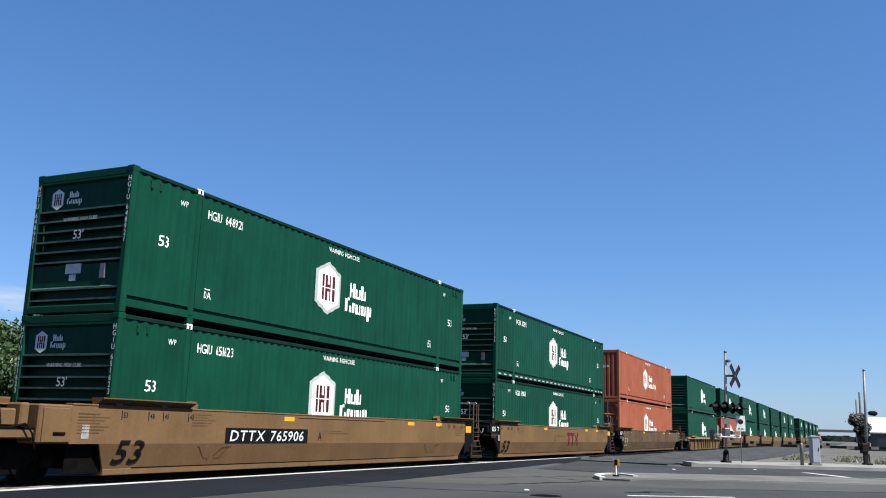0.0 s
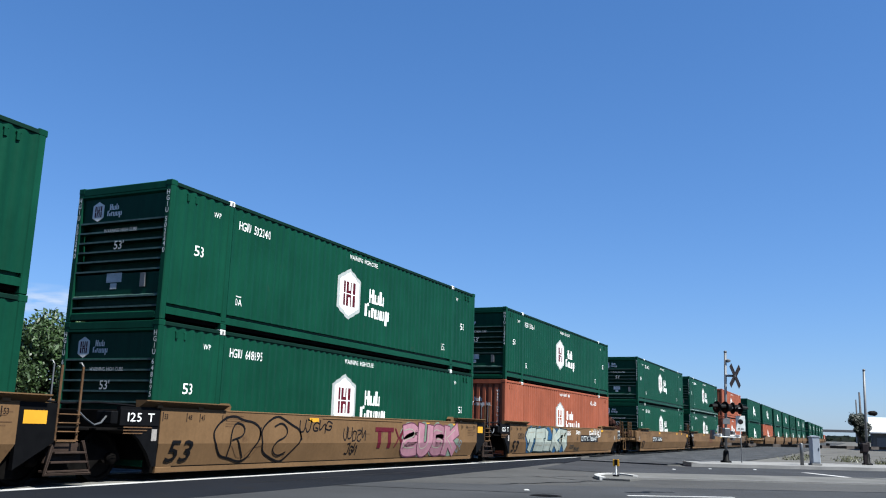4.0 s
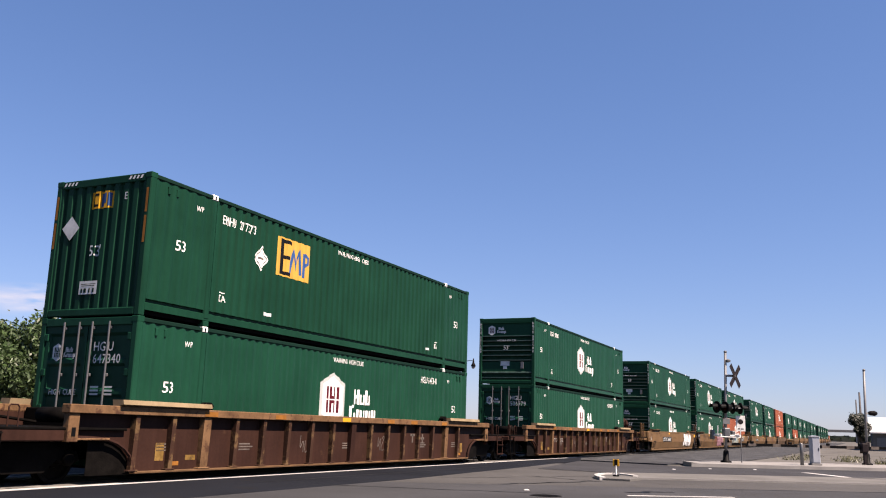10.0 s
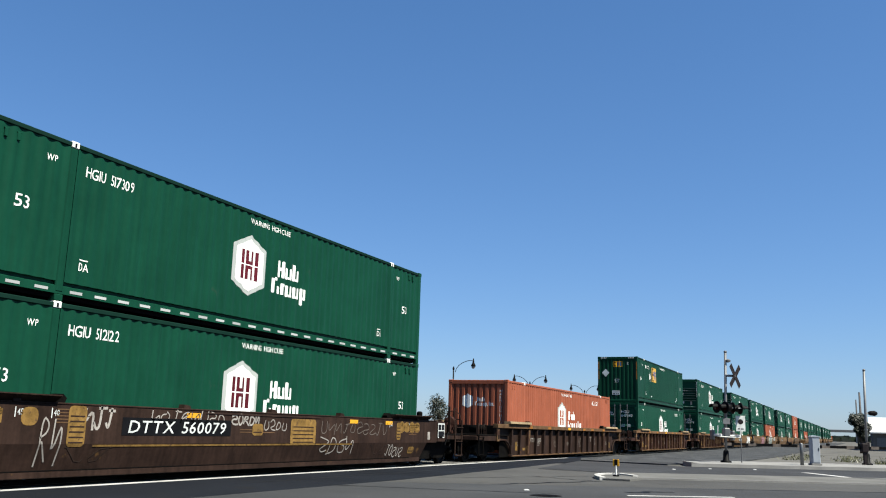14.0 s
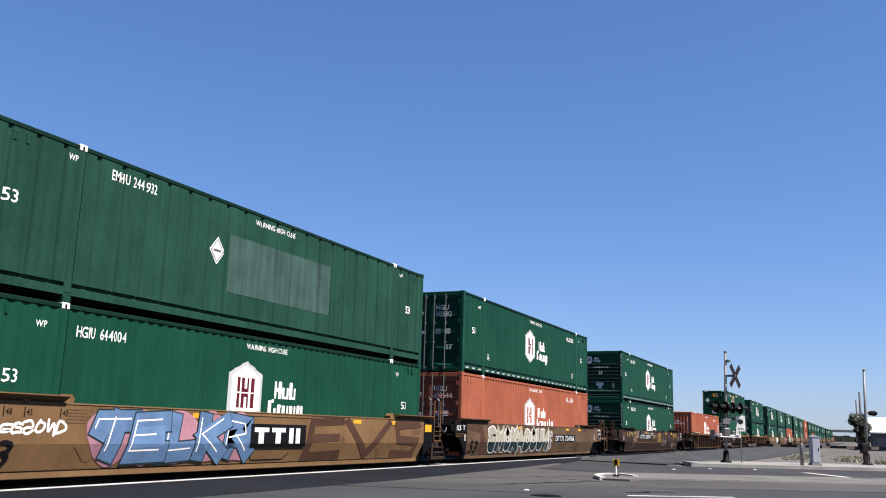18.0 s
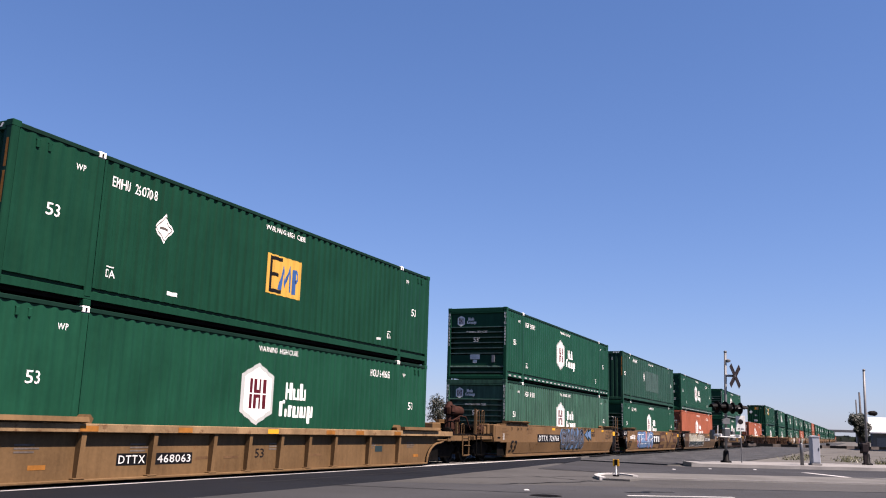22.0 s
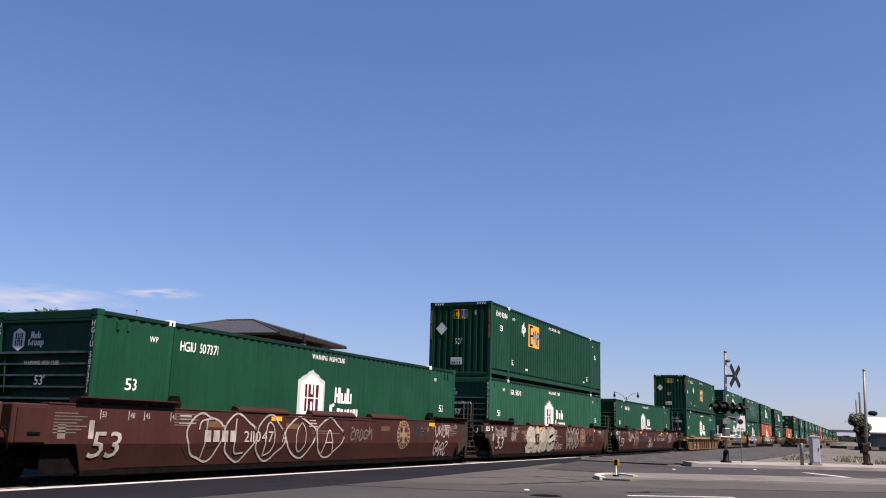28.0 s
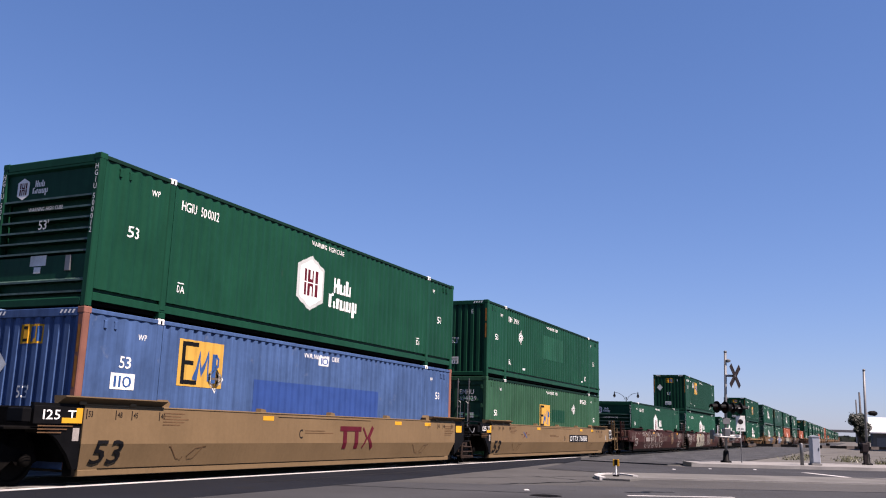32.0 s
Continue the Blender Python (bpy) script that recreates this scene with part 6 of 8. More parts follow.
def e_oxide_b(mark):
    e_oxide(mark)
    mark("primer_patch", rect(2.65, 0.95), 11.3, 0.50, BROWN_PATCH, "ppt", low=True)
    spray(mark, 3.75, 0.30, 3.45, 1.14, "ANUS", 17, CREAM_SPRAY, TEAL_SPRAY, WHITE, halo=CREAM_SPRAY, bold=0.46, edge=0.035, lean=0.3)
    q = mark("unit_board", rect(0.44, 0.40), 4.71, 0.72, OXIDE, "uboard", lift=0.03)
    mark("unit_letter", lettering("C", 0.26, 0.9), 4.82, 0.79, GREY_MARK, "uloC", q, 0.032)
    mark("tag", scribble(0.8, 0.22, 4, 56, 0.035), 6.95, 1.12, GREY_MARK, "tg56")
    mark("tag", scribble(0.7, 0.24, 3, 18, 0.035), 7.1, 0.82, GREY_MARK, "tg18")
    mark("tag", scribble(1.4, 0.3, 6, 19, 0.035), 7.2, 0.46, GREY_MARK, "tg19", low=True)
    outline_piece(mark, 9.15, 0.46, 2.0, 0.98, "GRIM", 57, GREY_MARK, 0.05)
    railway_disc(mark, 11.87, 1.0, 0.43, "disc_b", BROWN_PATCH)
    mark("tag", scribble(1.25, 0.42, 5, 63, 0.07), 12.45, 0.74, BLACK, "tg63", lift=0.012)
    mark("tag", scribble(1.15, 0.26, 7, 58, 0.04), 0.15, 1.0, WHITE, "tg58")
    mark("tag", scribble(0.6, 0.34, 4, 59, 0.025), 1.8, 0.84, GREY_MARK, "tg59")
    mark("tag", scribble(0.55, 0.42, 3, 17, 0.025), 3.35, 0.86, GREY_MARK, "tg17")


def e_oxide_c(mark):
    e_oxide(mark)
    mark("primer_patch", rect(1.15, 1.1), 3.75, 0.36, BROWN_PATCH, "ppc", low=True)
    railway_disc(mark, 4.33, 1.0, 0.43, "disc_c", OXIDE)
    mark("tag", fat(smooth_line([(0, 0.3), (0.35, 0.1), (0.5, 0.35), (0.3, 0.5), (0.25, 0.2), (0.6, 0.1), (0.9, 0.75), (0.8, 0.2), (1.2, 0.65), (1.0, 0.4), (1.5, 0.35), (1.55, -0.25), (1.6, 0.1), (1.75, 0.15)], ), 0.05), 2.15, 0.66, WORN_WHITE, "tg62", low=True)
    mark("tag", scribble(2.0, 0.26, 7, 64, 0.07), 4.85, 0.84, TEAL_SPRAY, "tg64")
    mark("tag", scribble(0.8, 0.3, 4, 61, 0.04), 7.75, 0.72, GREY_MARK, "tg61", low=True)
    mark("tag", scribble(1.3, 0.32, 6, 65, 0.045), 7.85, 0.42, GREY_MARK, "tg65", low=True)
    mark("unit_letter", lettering("B", 0.24, 0.8), 9.5, 0.82, GREY_MARK, "uloB")
    mark("owner_mark", bars([(0.3 * i, 0, 0.2, 0.22) for i in range(4)]), 10.34, 0.82, FAINT, "obo2")
    mark("number", fitted(lettering("211047", 0.22, 0.7), 1.3), 11.7, 0.82, WORN_WHITE, "n211b")
    mark("tag", scribble(1.6, 0.15, 9, 66, 0.022), 11.1, 1.16, WORN_WHITE, "tg66")
    mark("tag", scribble(1.1, 0.5, 4, 60, 0.045), 14.35, 0.72, WORN_WHITE, "tg60", low=True)
    mark("tag", scribble(1.2, 0.3, 3, 67, 0.06), 9.3, 1.1, BROWN_SPRAY, "tg67")


def e_ttx(mark):
    name_bars(mark, 8.7)


def e_ttx_new(mark):
    name_bars(mark, 8.7)
    mark("unit_letter", lettering("C", 0.22, 0.8), 6.8, 0.88, BLACK, "ulC")


def e_safety(mark):
    """A small crossed emblem between lines of small print."""
    e = mark("safety_emblem", fat([(0.0, 0.0), (0.36, 0.2)], 0.05), 3.62, 0.96, MAROON, "sf1")
    mark("emblem_stroke", fat([(0.0, 0.2), (0.36, 0.0)], 0.05), 3.62, 0.96, INK_BLUE, "sf2", e, 0.002)
    for k in (0, 1):
        mark("small_writing", rect(0.24, 0.03), 3.3 + 0.8 * k, 1.05, RUST, "sf3%d" % k)


def letter(ch, extra=None, y=6.8):
    def f(mark):
        mark("unit_letter", lettering(ch, 0.22, 0.8), y, 0.83, BLACK, "ul" + ch)
        if extra:
            extra(mark)
    return f


SM, RB = "smooth", "ribbed"
K, J, J2 = "coupler", "joint", "joint2"
TAN_L = "weathered tan smooth-sided well car"
# each unit: place, (paint, side, trailing end, leading end, number, words, extra, ink, plate), upper load, lower load
UNITS = [
    (334.0, (TAN_OLD, SM, K, K, "", "dirty tan steel well car", None, BLACK, True), None, ("o", "waves", "", {})),
    (311.0, (TAN, SM, K, K, "", TAN_L, None, BLACK, True), ("g", "ribs", "", {}), ("g", "ribs", "", {})),
    (287.5, (TAN, SM, K, K, "", TAN_L, None, BLACK, True), ("g", "ribs", "", {}), ("g", "ribs", "", {})),
    (264.0, (TAN_OLD, SM, K, K, "", TAN_L, None, BLACK, True), ("g", "ribs", "", {}), ("g", "ribs", "", {})),
    (240.5, (TAN, SM, K, K, "", TAN_L, None, BLACK, True), ("g", "waves", "", {}), ("g", "ribs", "", {})),
    (217.0, (TAN, SM, K, K, "", TAN_L, None, BLACK, True), ("g", "ribs", "", {}), ("g", "ribs", "", {})),
    (181.0, (TAN, SM, K, J2, "", TAN_L, None, BLACK, True), ("g", "ribs", "", {}), ("g", "ribs", "", {})),
    (161.5, (TAN, SM, J, K, "", TAN_L, None, BLACK, True), ("g", "ribs", "", {}), ("g", "ribs", "", {})),
    (140.6, (TAN, SM, J, J2, "", TAN_L, None, BLACK, True), ("e", "waves", "", {}), ("g", "ribs", "", {})),
    (121.1, (TAN, SM, J, J2, "", TAN_L, None, BLACK, True), ("g", "ribs", "", {}), ("g", "ribs", "", {})),
    (101.6, (TAN, SM, J, J2, "", TAN_L, None, BLACK, True), ("g", "ribs", "", {}), ("g", "ribs", "", {})),
    (82.1, (TAN, SM, J, J2, "", TAN_L, None, BLACK, True), ("g", "ribs", "", {}), ("o", "waves", "", {})),
    (62.56, (YELLOW_CAR, RB, K, J2, "", "rusty tan well car with ribbed sides", None, BLACK, False), ("g", "ribs", "", {}), ("g", "ribs", "", {})),
    (39.26, (TAN_OLD, SM, J, K, "", "dull grey-brown steel well car with smooth sides", None, WHITE, False), ("o", "waves", "", {}), ("o", "doors", "", {})),
    (19.46, (TAN, SM, J, J2, "", TAN_L + " and maroon mark", letter("C", e_ttx), BLACK, True), ("g", "ribs", "HGIU 512195", {"dashes": True}), ("g", "ribs", "HGIU 519168", {})),
    (0.0, (TAN, SM, K, J2, "DTTX 765906", TAN_L + " and a black number plate", letter("A"), BLACK, True), ("g", "ribs", "HGIU 648921", {}), ("g", "ribs", "HGIU 651623", {"low": True})),
    (-23.69, (TAN, SM, J, K, "DTTX 766847", TAN_L + " and blue and cream graffiti", e_blue, BLACK, 9.87), ("g", "ribs", "HGIU 500364", {}), ("o", "waves", "HGIU 636257", {"low": True, "right": True})),
    (-43.11, (TAN, SM, J, J2, "", TAN_L + ", pink graffiti and black tags", e_pink, BLACK, True), ("g", "ribs", "HGIU 502240", {}), ("g", "ribs", "HGIU 648695", {"low": True})),
    (-62.42, (TAN, SM, K, J2, "DTTX 766847", TAN_L + " and white graffiti", letter("B", e_white), BLACK, True), ("g", "ribs", "HGIU 643279", {}), ("g", "ribs", "HGIU 643129", {"low": True})),
    (-86.07, (BROWN, RB, K, K, "DTTX 620512", "brown steel well car with ribbed sides and rusty top chord", e_ribs, WHITE, False), ("g", "ribs", "HGIU 501580", {}), ("g", "doors", "HGIU 506979", {"low": True, "right": True})),
    (-109.57, (BROWN, RB, K, K, "", "brown steel well car with ribbed sides and rusty top chord", e_ribs, WHITE, False), ("e", "waves", "EMHU 277373", {}), ("g", "doors", "HGIU 647340", {"low": True, "right": True})),
    (-132.93, (BROWN_OLD, RB, K, K, "DTTX 620512", "grimy dark brown well car with ribbed sides", e_ribs, WHITE, False), None, ("o", "waves", "HGIU 632678", {"low": True, "right": True})),
    (-157.14, (BROWN_OLD, SM, K, K, "DTTX 560079", "grimy brown well car with cream patches and pale tags", e_patches, GREY_MARK, 3.56), ("g", "ribs", "HGIU 517309", {"dashes": True}), ("g", "ribs", "HGIU 512122", {"low": True})),
    (-180.93, (TAN_OLD, SM, J, K, "DTTX 724766", "dirty tan well car with cream bulging graffiti", e_white2, BLACK, 9.98), ("g", "doors", "HGIU 512582", {"dashes": True, "right": True}), ("o", "doors", "HGIU 632644", {"low": True, "right": True})),
    (-200.39, (TAN, SM, J, J2, "", TAN_L + " and pale blue graffiti", e_blue2, BLACK, True), ("x", "waves", "EMHU 244 932", {}), ("g", "ribs", "HGIU 644004", {"low": True})),
    (-219.98, (TAN, SM, K, J2, "DTTX 724766", TAN_L + " and blue graffiti with an arrow", e_blue3, BLACK, 3.28), ("g", "ribs", "HGIU 508895", {"dashes": True}), ("p", "ribs", "HGIU 505413", {"low": True})),
    (-243.33, (YELLOW_CAR, RB, K, K, "DTTX 468063", "worn yellow well car with ribbed sides", None, BLACK, False), ("e", "waves", "EMHU 260708", {"mark_h": (7.3, 1.06)}), ("m", "doors", "HGIU 648685", {"right": True})),
    (-266.77, (OXIDE, SM, J, K, "", "red-brown well car with smooth sides and pale tags", e_oxide_c, WHITE, False), None, ("g", "ribs", "HGIU 510164", {"low": True})),
    (-286.28, (OXIDE, SM, J, J2, "", "red-brown well car covered with white bulging graffiti", e_oxide_b, WHITE, False), ("e", "waves", "EMHU 832854", {"num": (0.61, 2.40), "size": (0.98, 1.85), "wp": (2.49, 2.42), "diamond": (3.78, 2.2)}), ("l", "ribs", "HGIU 506208", {"low": True})),
    (-305.66, (OXIDE, SM, K, J2, "", "red-brown well car with smooth sides and looping tags", e_oxide_a, WHITE, False), None, ("g", "ribs", "HGIU 507371", {"low": True})),
    (-329.43, (TAN_NEW, SM, J, K, "DTTX 768186", "clean tan smooth-sided well car with a black number plate", letter("B", e_safety, 9.2), BLACK, 9.96), ("v", "waves", "EMHU 249434", {}), ("w", "doors", "EMHU 634329", {"low": True})),
    (-348.79, (TAN_NEW, SM, J, J2, "", "clean tan well car with a maroon owner's mark", e_ttx_new, BLACK, True), ("g", "ribs", "HGIU 500012", {}), ("b", "waves", "", {"low": True})),
]


def load(spec, far, where):
    code, end, number, kw = spec
    kw = dict(kw)
    kw.pop("low", None)
    kw["marks"] = not far
    extra = " with reflectors" if kw.get("dashes") else (", door end" if end == "doors" else "")
    if code == "g":
        return container(GREEN, end, number, label="dark green container, white emblem, " + where + extra, **kw)
    if code == "l":
        return container(GREEN_LIGHT, end, number, pitch=DEEP, label="faded green container, white emblem, " + where + extra, **kw)
    if code == "m":
        return container(GREEN_EMP, end, number, label="mid green container, white emblem, " + where + extra, **kw)
    if code == "o":
        return container(ORANGE, end, number, tail=True, pitch=DEEP, label="faded orange container, white emblem, " + where + extra, **kw)
    if code == "e":
        return container(GREEN_DEEP, end, number, "square", pitch=DEEP, label="dark green corrugated container, yellow square emblem, " + where, **kw)
    if code == "p":
        return container(GREEN_PALE, end, number, pitch=DEEP, label="bleached green container with peeling paint, " + where, **kw)
    if code == "x":
        return container(GREEN_DARK, end, number, "ghost", pitch=0.62, ghost=(6.3, 0.85, 4.3, 1.3), diamond=(5.9, 1.7), num=(2.72, 2.45), size=(0.45, 1.5), wp=(1.68, 2.55), label="dull green broad-panelled container with a faded patch, " + where, **kw)
    if code == "v":
        return container(GREEN_EMP, end, number, "ghost", pitch=DEEP, ghost=(6.57, 1.2, 3.1, 1.05), label="dull green corrugated container with a faded patch, " + where, **kw)
    if code == "w":
        return container(GREEN_OLIVE, end, number, "square", pitch=DEEP, mark_h=(6.25, 1.12), ghost=(8.0, 1.35, 1.9, 0.55), diamond=(11.4, 2.0), right=True, label="green corrugated container with a yellow emblem, " + where, **kw)
    c = container(BLUE, end, number, "square", pitch=DEEP, mark_h=(2.57, 1.62), post=PINK, size=(0.98, 1.86), ghost=(5.15, 1.0, 5.9, 0.9), label="worn blue container with red corner posts, " + where, **kw)
    for y, z, w, h, t in ((7.85, 2.42, 0.5, 0.24, "10"), (0.80, 1.46, 0.62, 0.30, "110")):
        b = part("height_sticker", side_mark(*rect(w, h), y, z, DEEP), WHITE, c)
        part("height_number", side_mark(*fitted(lettering(t, h * 0.7, 0.9), w * 0.7), y + w * 0.15, z + h * 0.15, DEEP).moved(pose(0.003, 0, 0)), INK_BLUE, b)
    return c


for place, (paint, style, near, far, number, words, extra, ink, plate), upper, lower in UNITS:
    distant = place > 50
    rolled = len(WHEELS)
    # Oxide end plates get darker brown: their shade is put into the colour.
    on_train(well_car(paint, style, near, far, number, words, extra, ink, far_off=distant, plate=plate, top=1.12 if paint is YELLOW_CAR else 1.45, dark=MATT_BLACK if paint in (TAN, TAN_NEW, TAN_OLD) else TANK_SHADE_BROWN), place, 0.0)
    if distant:
        del WHEELS[rolled:]     # too far off for their turning to show
    for spec, z in ((lower, BASE), (upper, STACK)):
        if spec:
            on_train(load(spec, distant, "stacked on top" if z > 1 else "riding in a well car"), place, z)

# ---- ground, road, track ----
RA = radians(32.0)
RU, RN = Vector((math.cos(RA), math.sin(RA), 0)), Vector((-math.sin(RA), math.cos(RA), 0))


NEAR = 0.928     # the road's plane lies a little above the rails' foot


def drawn(x, y):
    return (EYE[0] + NEAR * (x - EYE[0]), EYE[1] + NEAR * (y - EYE[1]))


def rp(u, n):
    p = RU * u + RN * n
    return drawn(p.x, p.y)


def slab(name, poly, z0, z1, mat, label, category):
    ob = new(name, Shape().prism(poly, "z", z0, z1).mesh(name, mat))
    return tagged(ob, label, category, kind="structure")


slab("ground", [(-3000, -3000), (3000, -3000), (3000, 3000), (-3000, 3000)], -0.4, -0.03, DIRT, "pale dry dirt ground reaching the horizon", "ground")
slab("road", [rp(-60, -14), rp(90, -14), rp(90, 19.2), rp(-60, 19.2)], -0.3, 0.04, ROAD, "worn grey asphalt road across the tracks", "road")
slab("edge_strip", [(-0.015, -40), (0.20, -40), (0.20, 16), (0.16, 25.5), (-0.015, 30.5)], -0.3, 0.05, STRIP, "white painted concrete strip along the track", "road marking")
slab("track_apron", [(0.205, -40), (3.2, -40), (3.0, 6), (2.4, 16), (1.6, 25.5), (0.205, 30.5)], -0.3, 0.046, ASPHALT, "dark newer asphalt beside the rails", "road")
ru = lambda u, n: tuple((RU * u + RN * n)[:2])
slab("near_lane", [ru(-60, -14), ru(90, -14), ru(90, 2.6), ru(-60, 2.6)], -0.3, 0.043, ROAD_NEAR, "dull grey asphalt lane", "road")
slab("far_lane", [(3.1, 15.4), (5.85, 14.9), (51.4, 45.7), (52.6, 53.0), (6.37, 23.2), (1.7, 25.0)], -0.3, 0.045, LANE, "grey asphalt lane over the crossing", "road")
slab("median", [(5.86, 12.9), (5.9, 14.85), (51.4, 45.6), (54.0, 39.0), (6.95, 11.55), (6.2, 11.9)], -0.3, 0.062, MEDIAN, "low worn concrete median in the road", "median")
slab("median_kerb", [(6.85, 11.42), (54.0, 38.8), (54.0, 39.0), (6.95, 11.56)], -0.3, 0.085, CONCRETE, "pale concrete edge of the median", "kerb")


def tar_seam(points, w, z=0.048):
    """A crack filled with tar."""
    s = Shape()
    rows = []
    for i, p in enumerate(points):
        a, b = Vector((*points[max(0, i - 1)], 0)), Vector((*points[min(len(points) - 1, i + 1)], 0))
        d = (b - a).normalized()
        q = Vector((-d.y, d.x, 0)) * w * (0.35 if i in (0, len(points) - 1) else 0.8 + 0.4 * (i % 2))
        rows.append([(p[0] + q.x, p[1] + q.y, z), (p[0] - q.x, p[1] - q.y, z)])
    tagged(new("tar_seam", s.strip(rows).mesh("tar_seam", TAR)), "black tar filling a crack in the road", "tar seam", kind="structure")


rng = random.Random(21)
for (xa, ya), (xb, yb), w in (((5.2, 6.2), (6.6, 9.6), 0.05), ((8.2, 5.9), (8.9, 6.9), 0.09), ((2.5, 3.0), (7.2, 4.4), 0.03), ((4.4, 10.5), (6.9, 9.4), 0.03), ((3.3, 7.5), (5.9, 12.2), 0.025), ((9.4, 8.8), (14.0, 11.6), 0.03), ((3.2, -4.0), (6.5, 2.0), 0.03), ((5.0, -1.5), (8.3, 1.5), 0.03), ((3.3, 15.0), (5.7, 14.7), 0.05), ((1.4, 2.0), (1.6, 22.0), 0.03), ((0.5, 8.0), (3.1, 8.4), 0.03)):
    tar_seam([(xa + (xb - xa) * i / 9 + rng.uniform(-0.1, 0.1), ya + (yb - ya) * i / 9 + rng.uniform(-0.1, 0.1)) for i in range(10)], w)
slab("far_apron", [(-9.0, -42), (-2.80, -42), (-2.80, 32.5), (-9.0, 32.5)], -0.3, 0.046, ASPHALT, "dark asphalt beyond the rails", "road")
slab("gravel_strip", [(0.36, 27.0), (5.2, 26.0), (6.9, 30.5), (7.6, 55), (7.4, 420), (0.36, 420)], -0.3, 0.03, BALLAST, "grey gravel strip beside the track", "gravel")
slab("pavement", [rp(19.6, 19.35), rp(80, 19.35), rp(80, 24.6), rp(23.4, 24.6), rp(20.2, 22.6)], -0.3, 0.16, CONCRETE, "pale concrete pavement at the crossing", "pavement")
slab("near_pavement", [rp(-20, -22), rp(60, -22), rp(60, -14.2), rp(-20, -14.2)], -0.3, 0.15, CONCRETE, "pale concrete pavement", "pavement")
k = slab("kerb", [rp(19.2, 19.2), rp(80, 19.2), rp(80, 19.35), rp(19.6, 19.35)], -0.3, 0.165, CONCRETE, "pale concrete kerb", "kerb")
slab("platform", [(-40, 33), (-4.2, 33), (-4.2, 160), (-40, 160)], -0.3, 0.05, CONCRETE, "concrete station platform beyond the track", "platform")


def road_line(u0, n0, u1, n1, w, label):
    a, b = Vector((*rp(u0, n0), 0)), Vector((*rp(u1, n1), 0))
    d = (b - a).normalized()
    s = Vector((-d.y, d.x, 0)) * w / 2
    poly = [(q.x, q.y) for q in (a - s, b - s, b + s, a + s)]
    slab("lane_line", poly, 0.03, 0.05, STRIP, label, "road marking")


road_line(10.24, 1.11, 12.6, 1.2, 0.13, "white painted lane line on the road")
slab("lane_line", [(10.60, 22.1), (10.88, 22.2), (12.42, 19.2), (12.16, 19.05)], 0.03, 0.05, STRIP, "white painted stop line across the lane", "road marking")
tar_seam([(12.2 + 0.5 * i, 18.9 - 0.05 * i + 0.08 * (i % 2)) for i in range(8)], 0.1, 0.066)
for u, n in ((8.36, 2.2), (17.0, 15.6), (19.0, 16.9), (21.0, 17.2)):
    p = rp(u, n)
    m = thing("road_stud", "small white raised road marker on asphalt", "road stud", "road studs", at=pose(p[0], p[1], 0.04, 0, 0, 32),
              data=Shape().prism([(-0.055, 0), (0.055, 0), (0.03, 0.022), (-0.03, 0.022)], "y", -0.05, 0.05).mesh("road_stud", WHITE))
mh = rp(8.4, 0.65)
thing("drain_cover", "dark iron drain cover set in the road", "drain cover", at=pose(mh[0], mh[1], 0.04),
      data=Shape().lathe([(0.30, -0.02), (0.30, 0.006), (0.26, 0.010), (0.05, 0.010)], "z", (0, 0, 0), 20).mesh("drain_cover", STEEL))

# crossing panels: concrete between and beside the rails
RAILS = (TRACK_X - 0.7525, TRACK_X + 0.7525)
crossing = thing("crossing_panels", "pale concrete crossing panels between and beside the rails", "crossing", kind="structure")
for x0, x1 in ((TRACK_X + 0.80, -0.02), (TRACK_X - 0.68, TRACK_X - 0.02), (TRACK_X + 0.02, TRACK_X + 0.68), (TRACK_X - 1.5, TRACK_X - 0.80)):
    for i in range(24):
        part("panel", shared(("xpanel", x0), lambda: Shape().box(x0, x1, 0.012, 2.425, -0.3, 0.052, 0.012), PANEL), None, crossing, at=pose(0, -25.8 + 2.44 * i, 0))
rail_prof = [(-0.07, -0.18), (0.07, -0.18), (0.07, -0.168), (0.010, -0.15), (0.010, -0.05), (0.036, -0.038), (0.036, -0.006), (0.028, 0.0), (-0.028, 0.0), (-0.036, -0.006), (-0.036, -0.038), (-0.010, -0.05), (-0.010, -0.15), (-0.07, -0.168)]
for x in RAILS:
    thing("rail", "steel rail with a polished head", "rail", "rails", "structure", at=pose(x, 0, 0.056), data=Shape().prism(rail_prof, "y", -400, 1500).mesh("rail", RAIL_STEEL))
bed = Shape()
for y0, y1 in ((-400, -25.9), (32.8, 1500)):
    bed.prism([(TRACK_X - 2.6, -0.3), (TRACK_X + 2.1, -0.3), (TRACK_X + 1.5, -0.14), (TRACK_X - 1.5, -0.14)], "y", y0, y1)
tagged(new("track_bed", bed.mesh("track_bed", BALLAST)), "grey crushed stone track bed", "track bed", kind="structure")
ties = Shape()
for i in range(420):
    ties.box(TRACK_X - 1.3, TRACK_X + 1.3, 33.1 + i * 0.53, 33.33 + i * 0.53, -0.3, -0.125)
tagged(new("sleepers", ties.mesh("sleepers", WOOD)), "dark creosoted timber sleepers under the rails", "sleepers", kind="stuff")

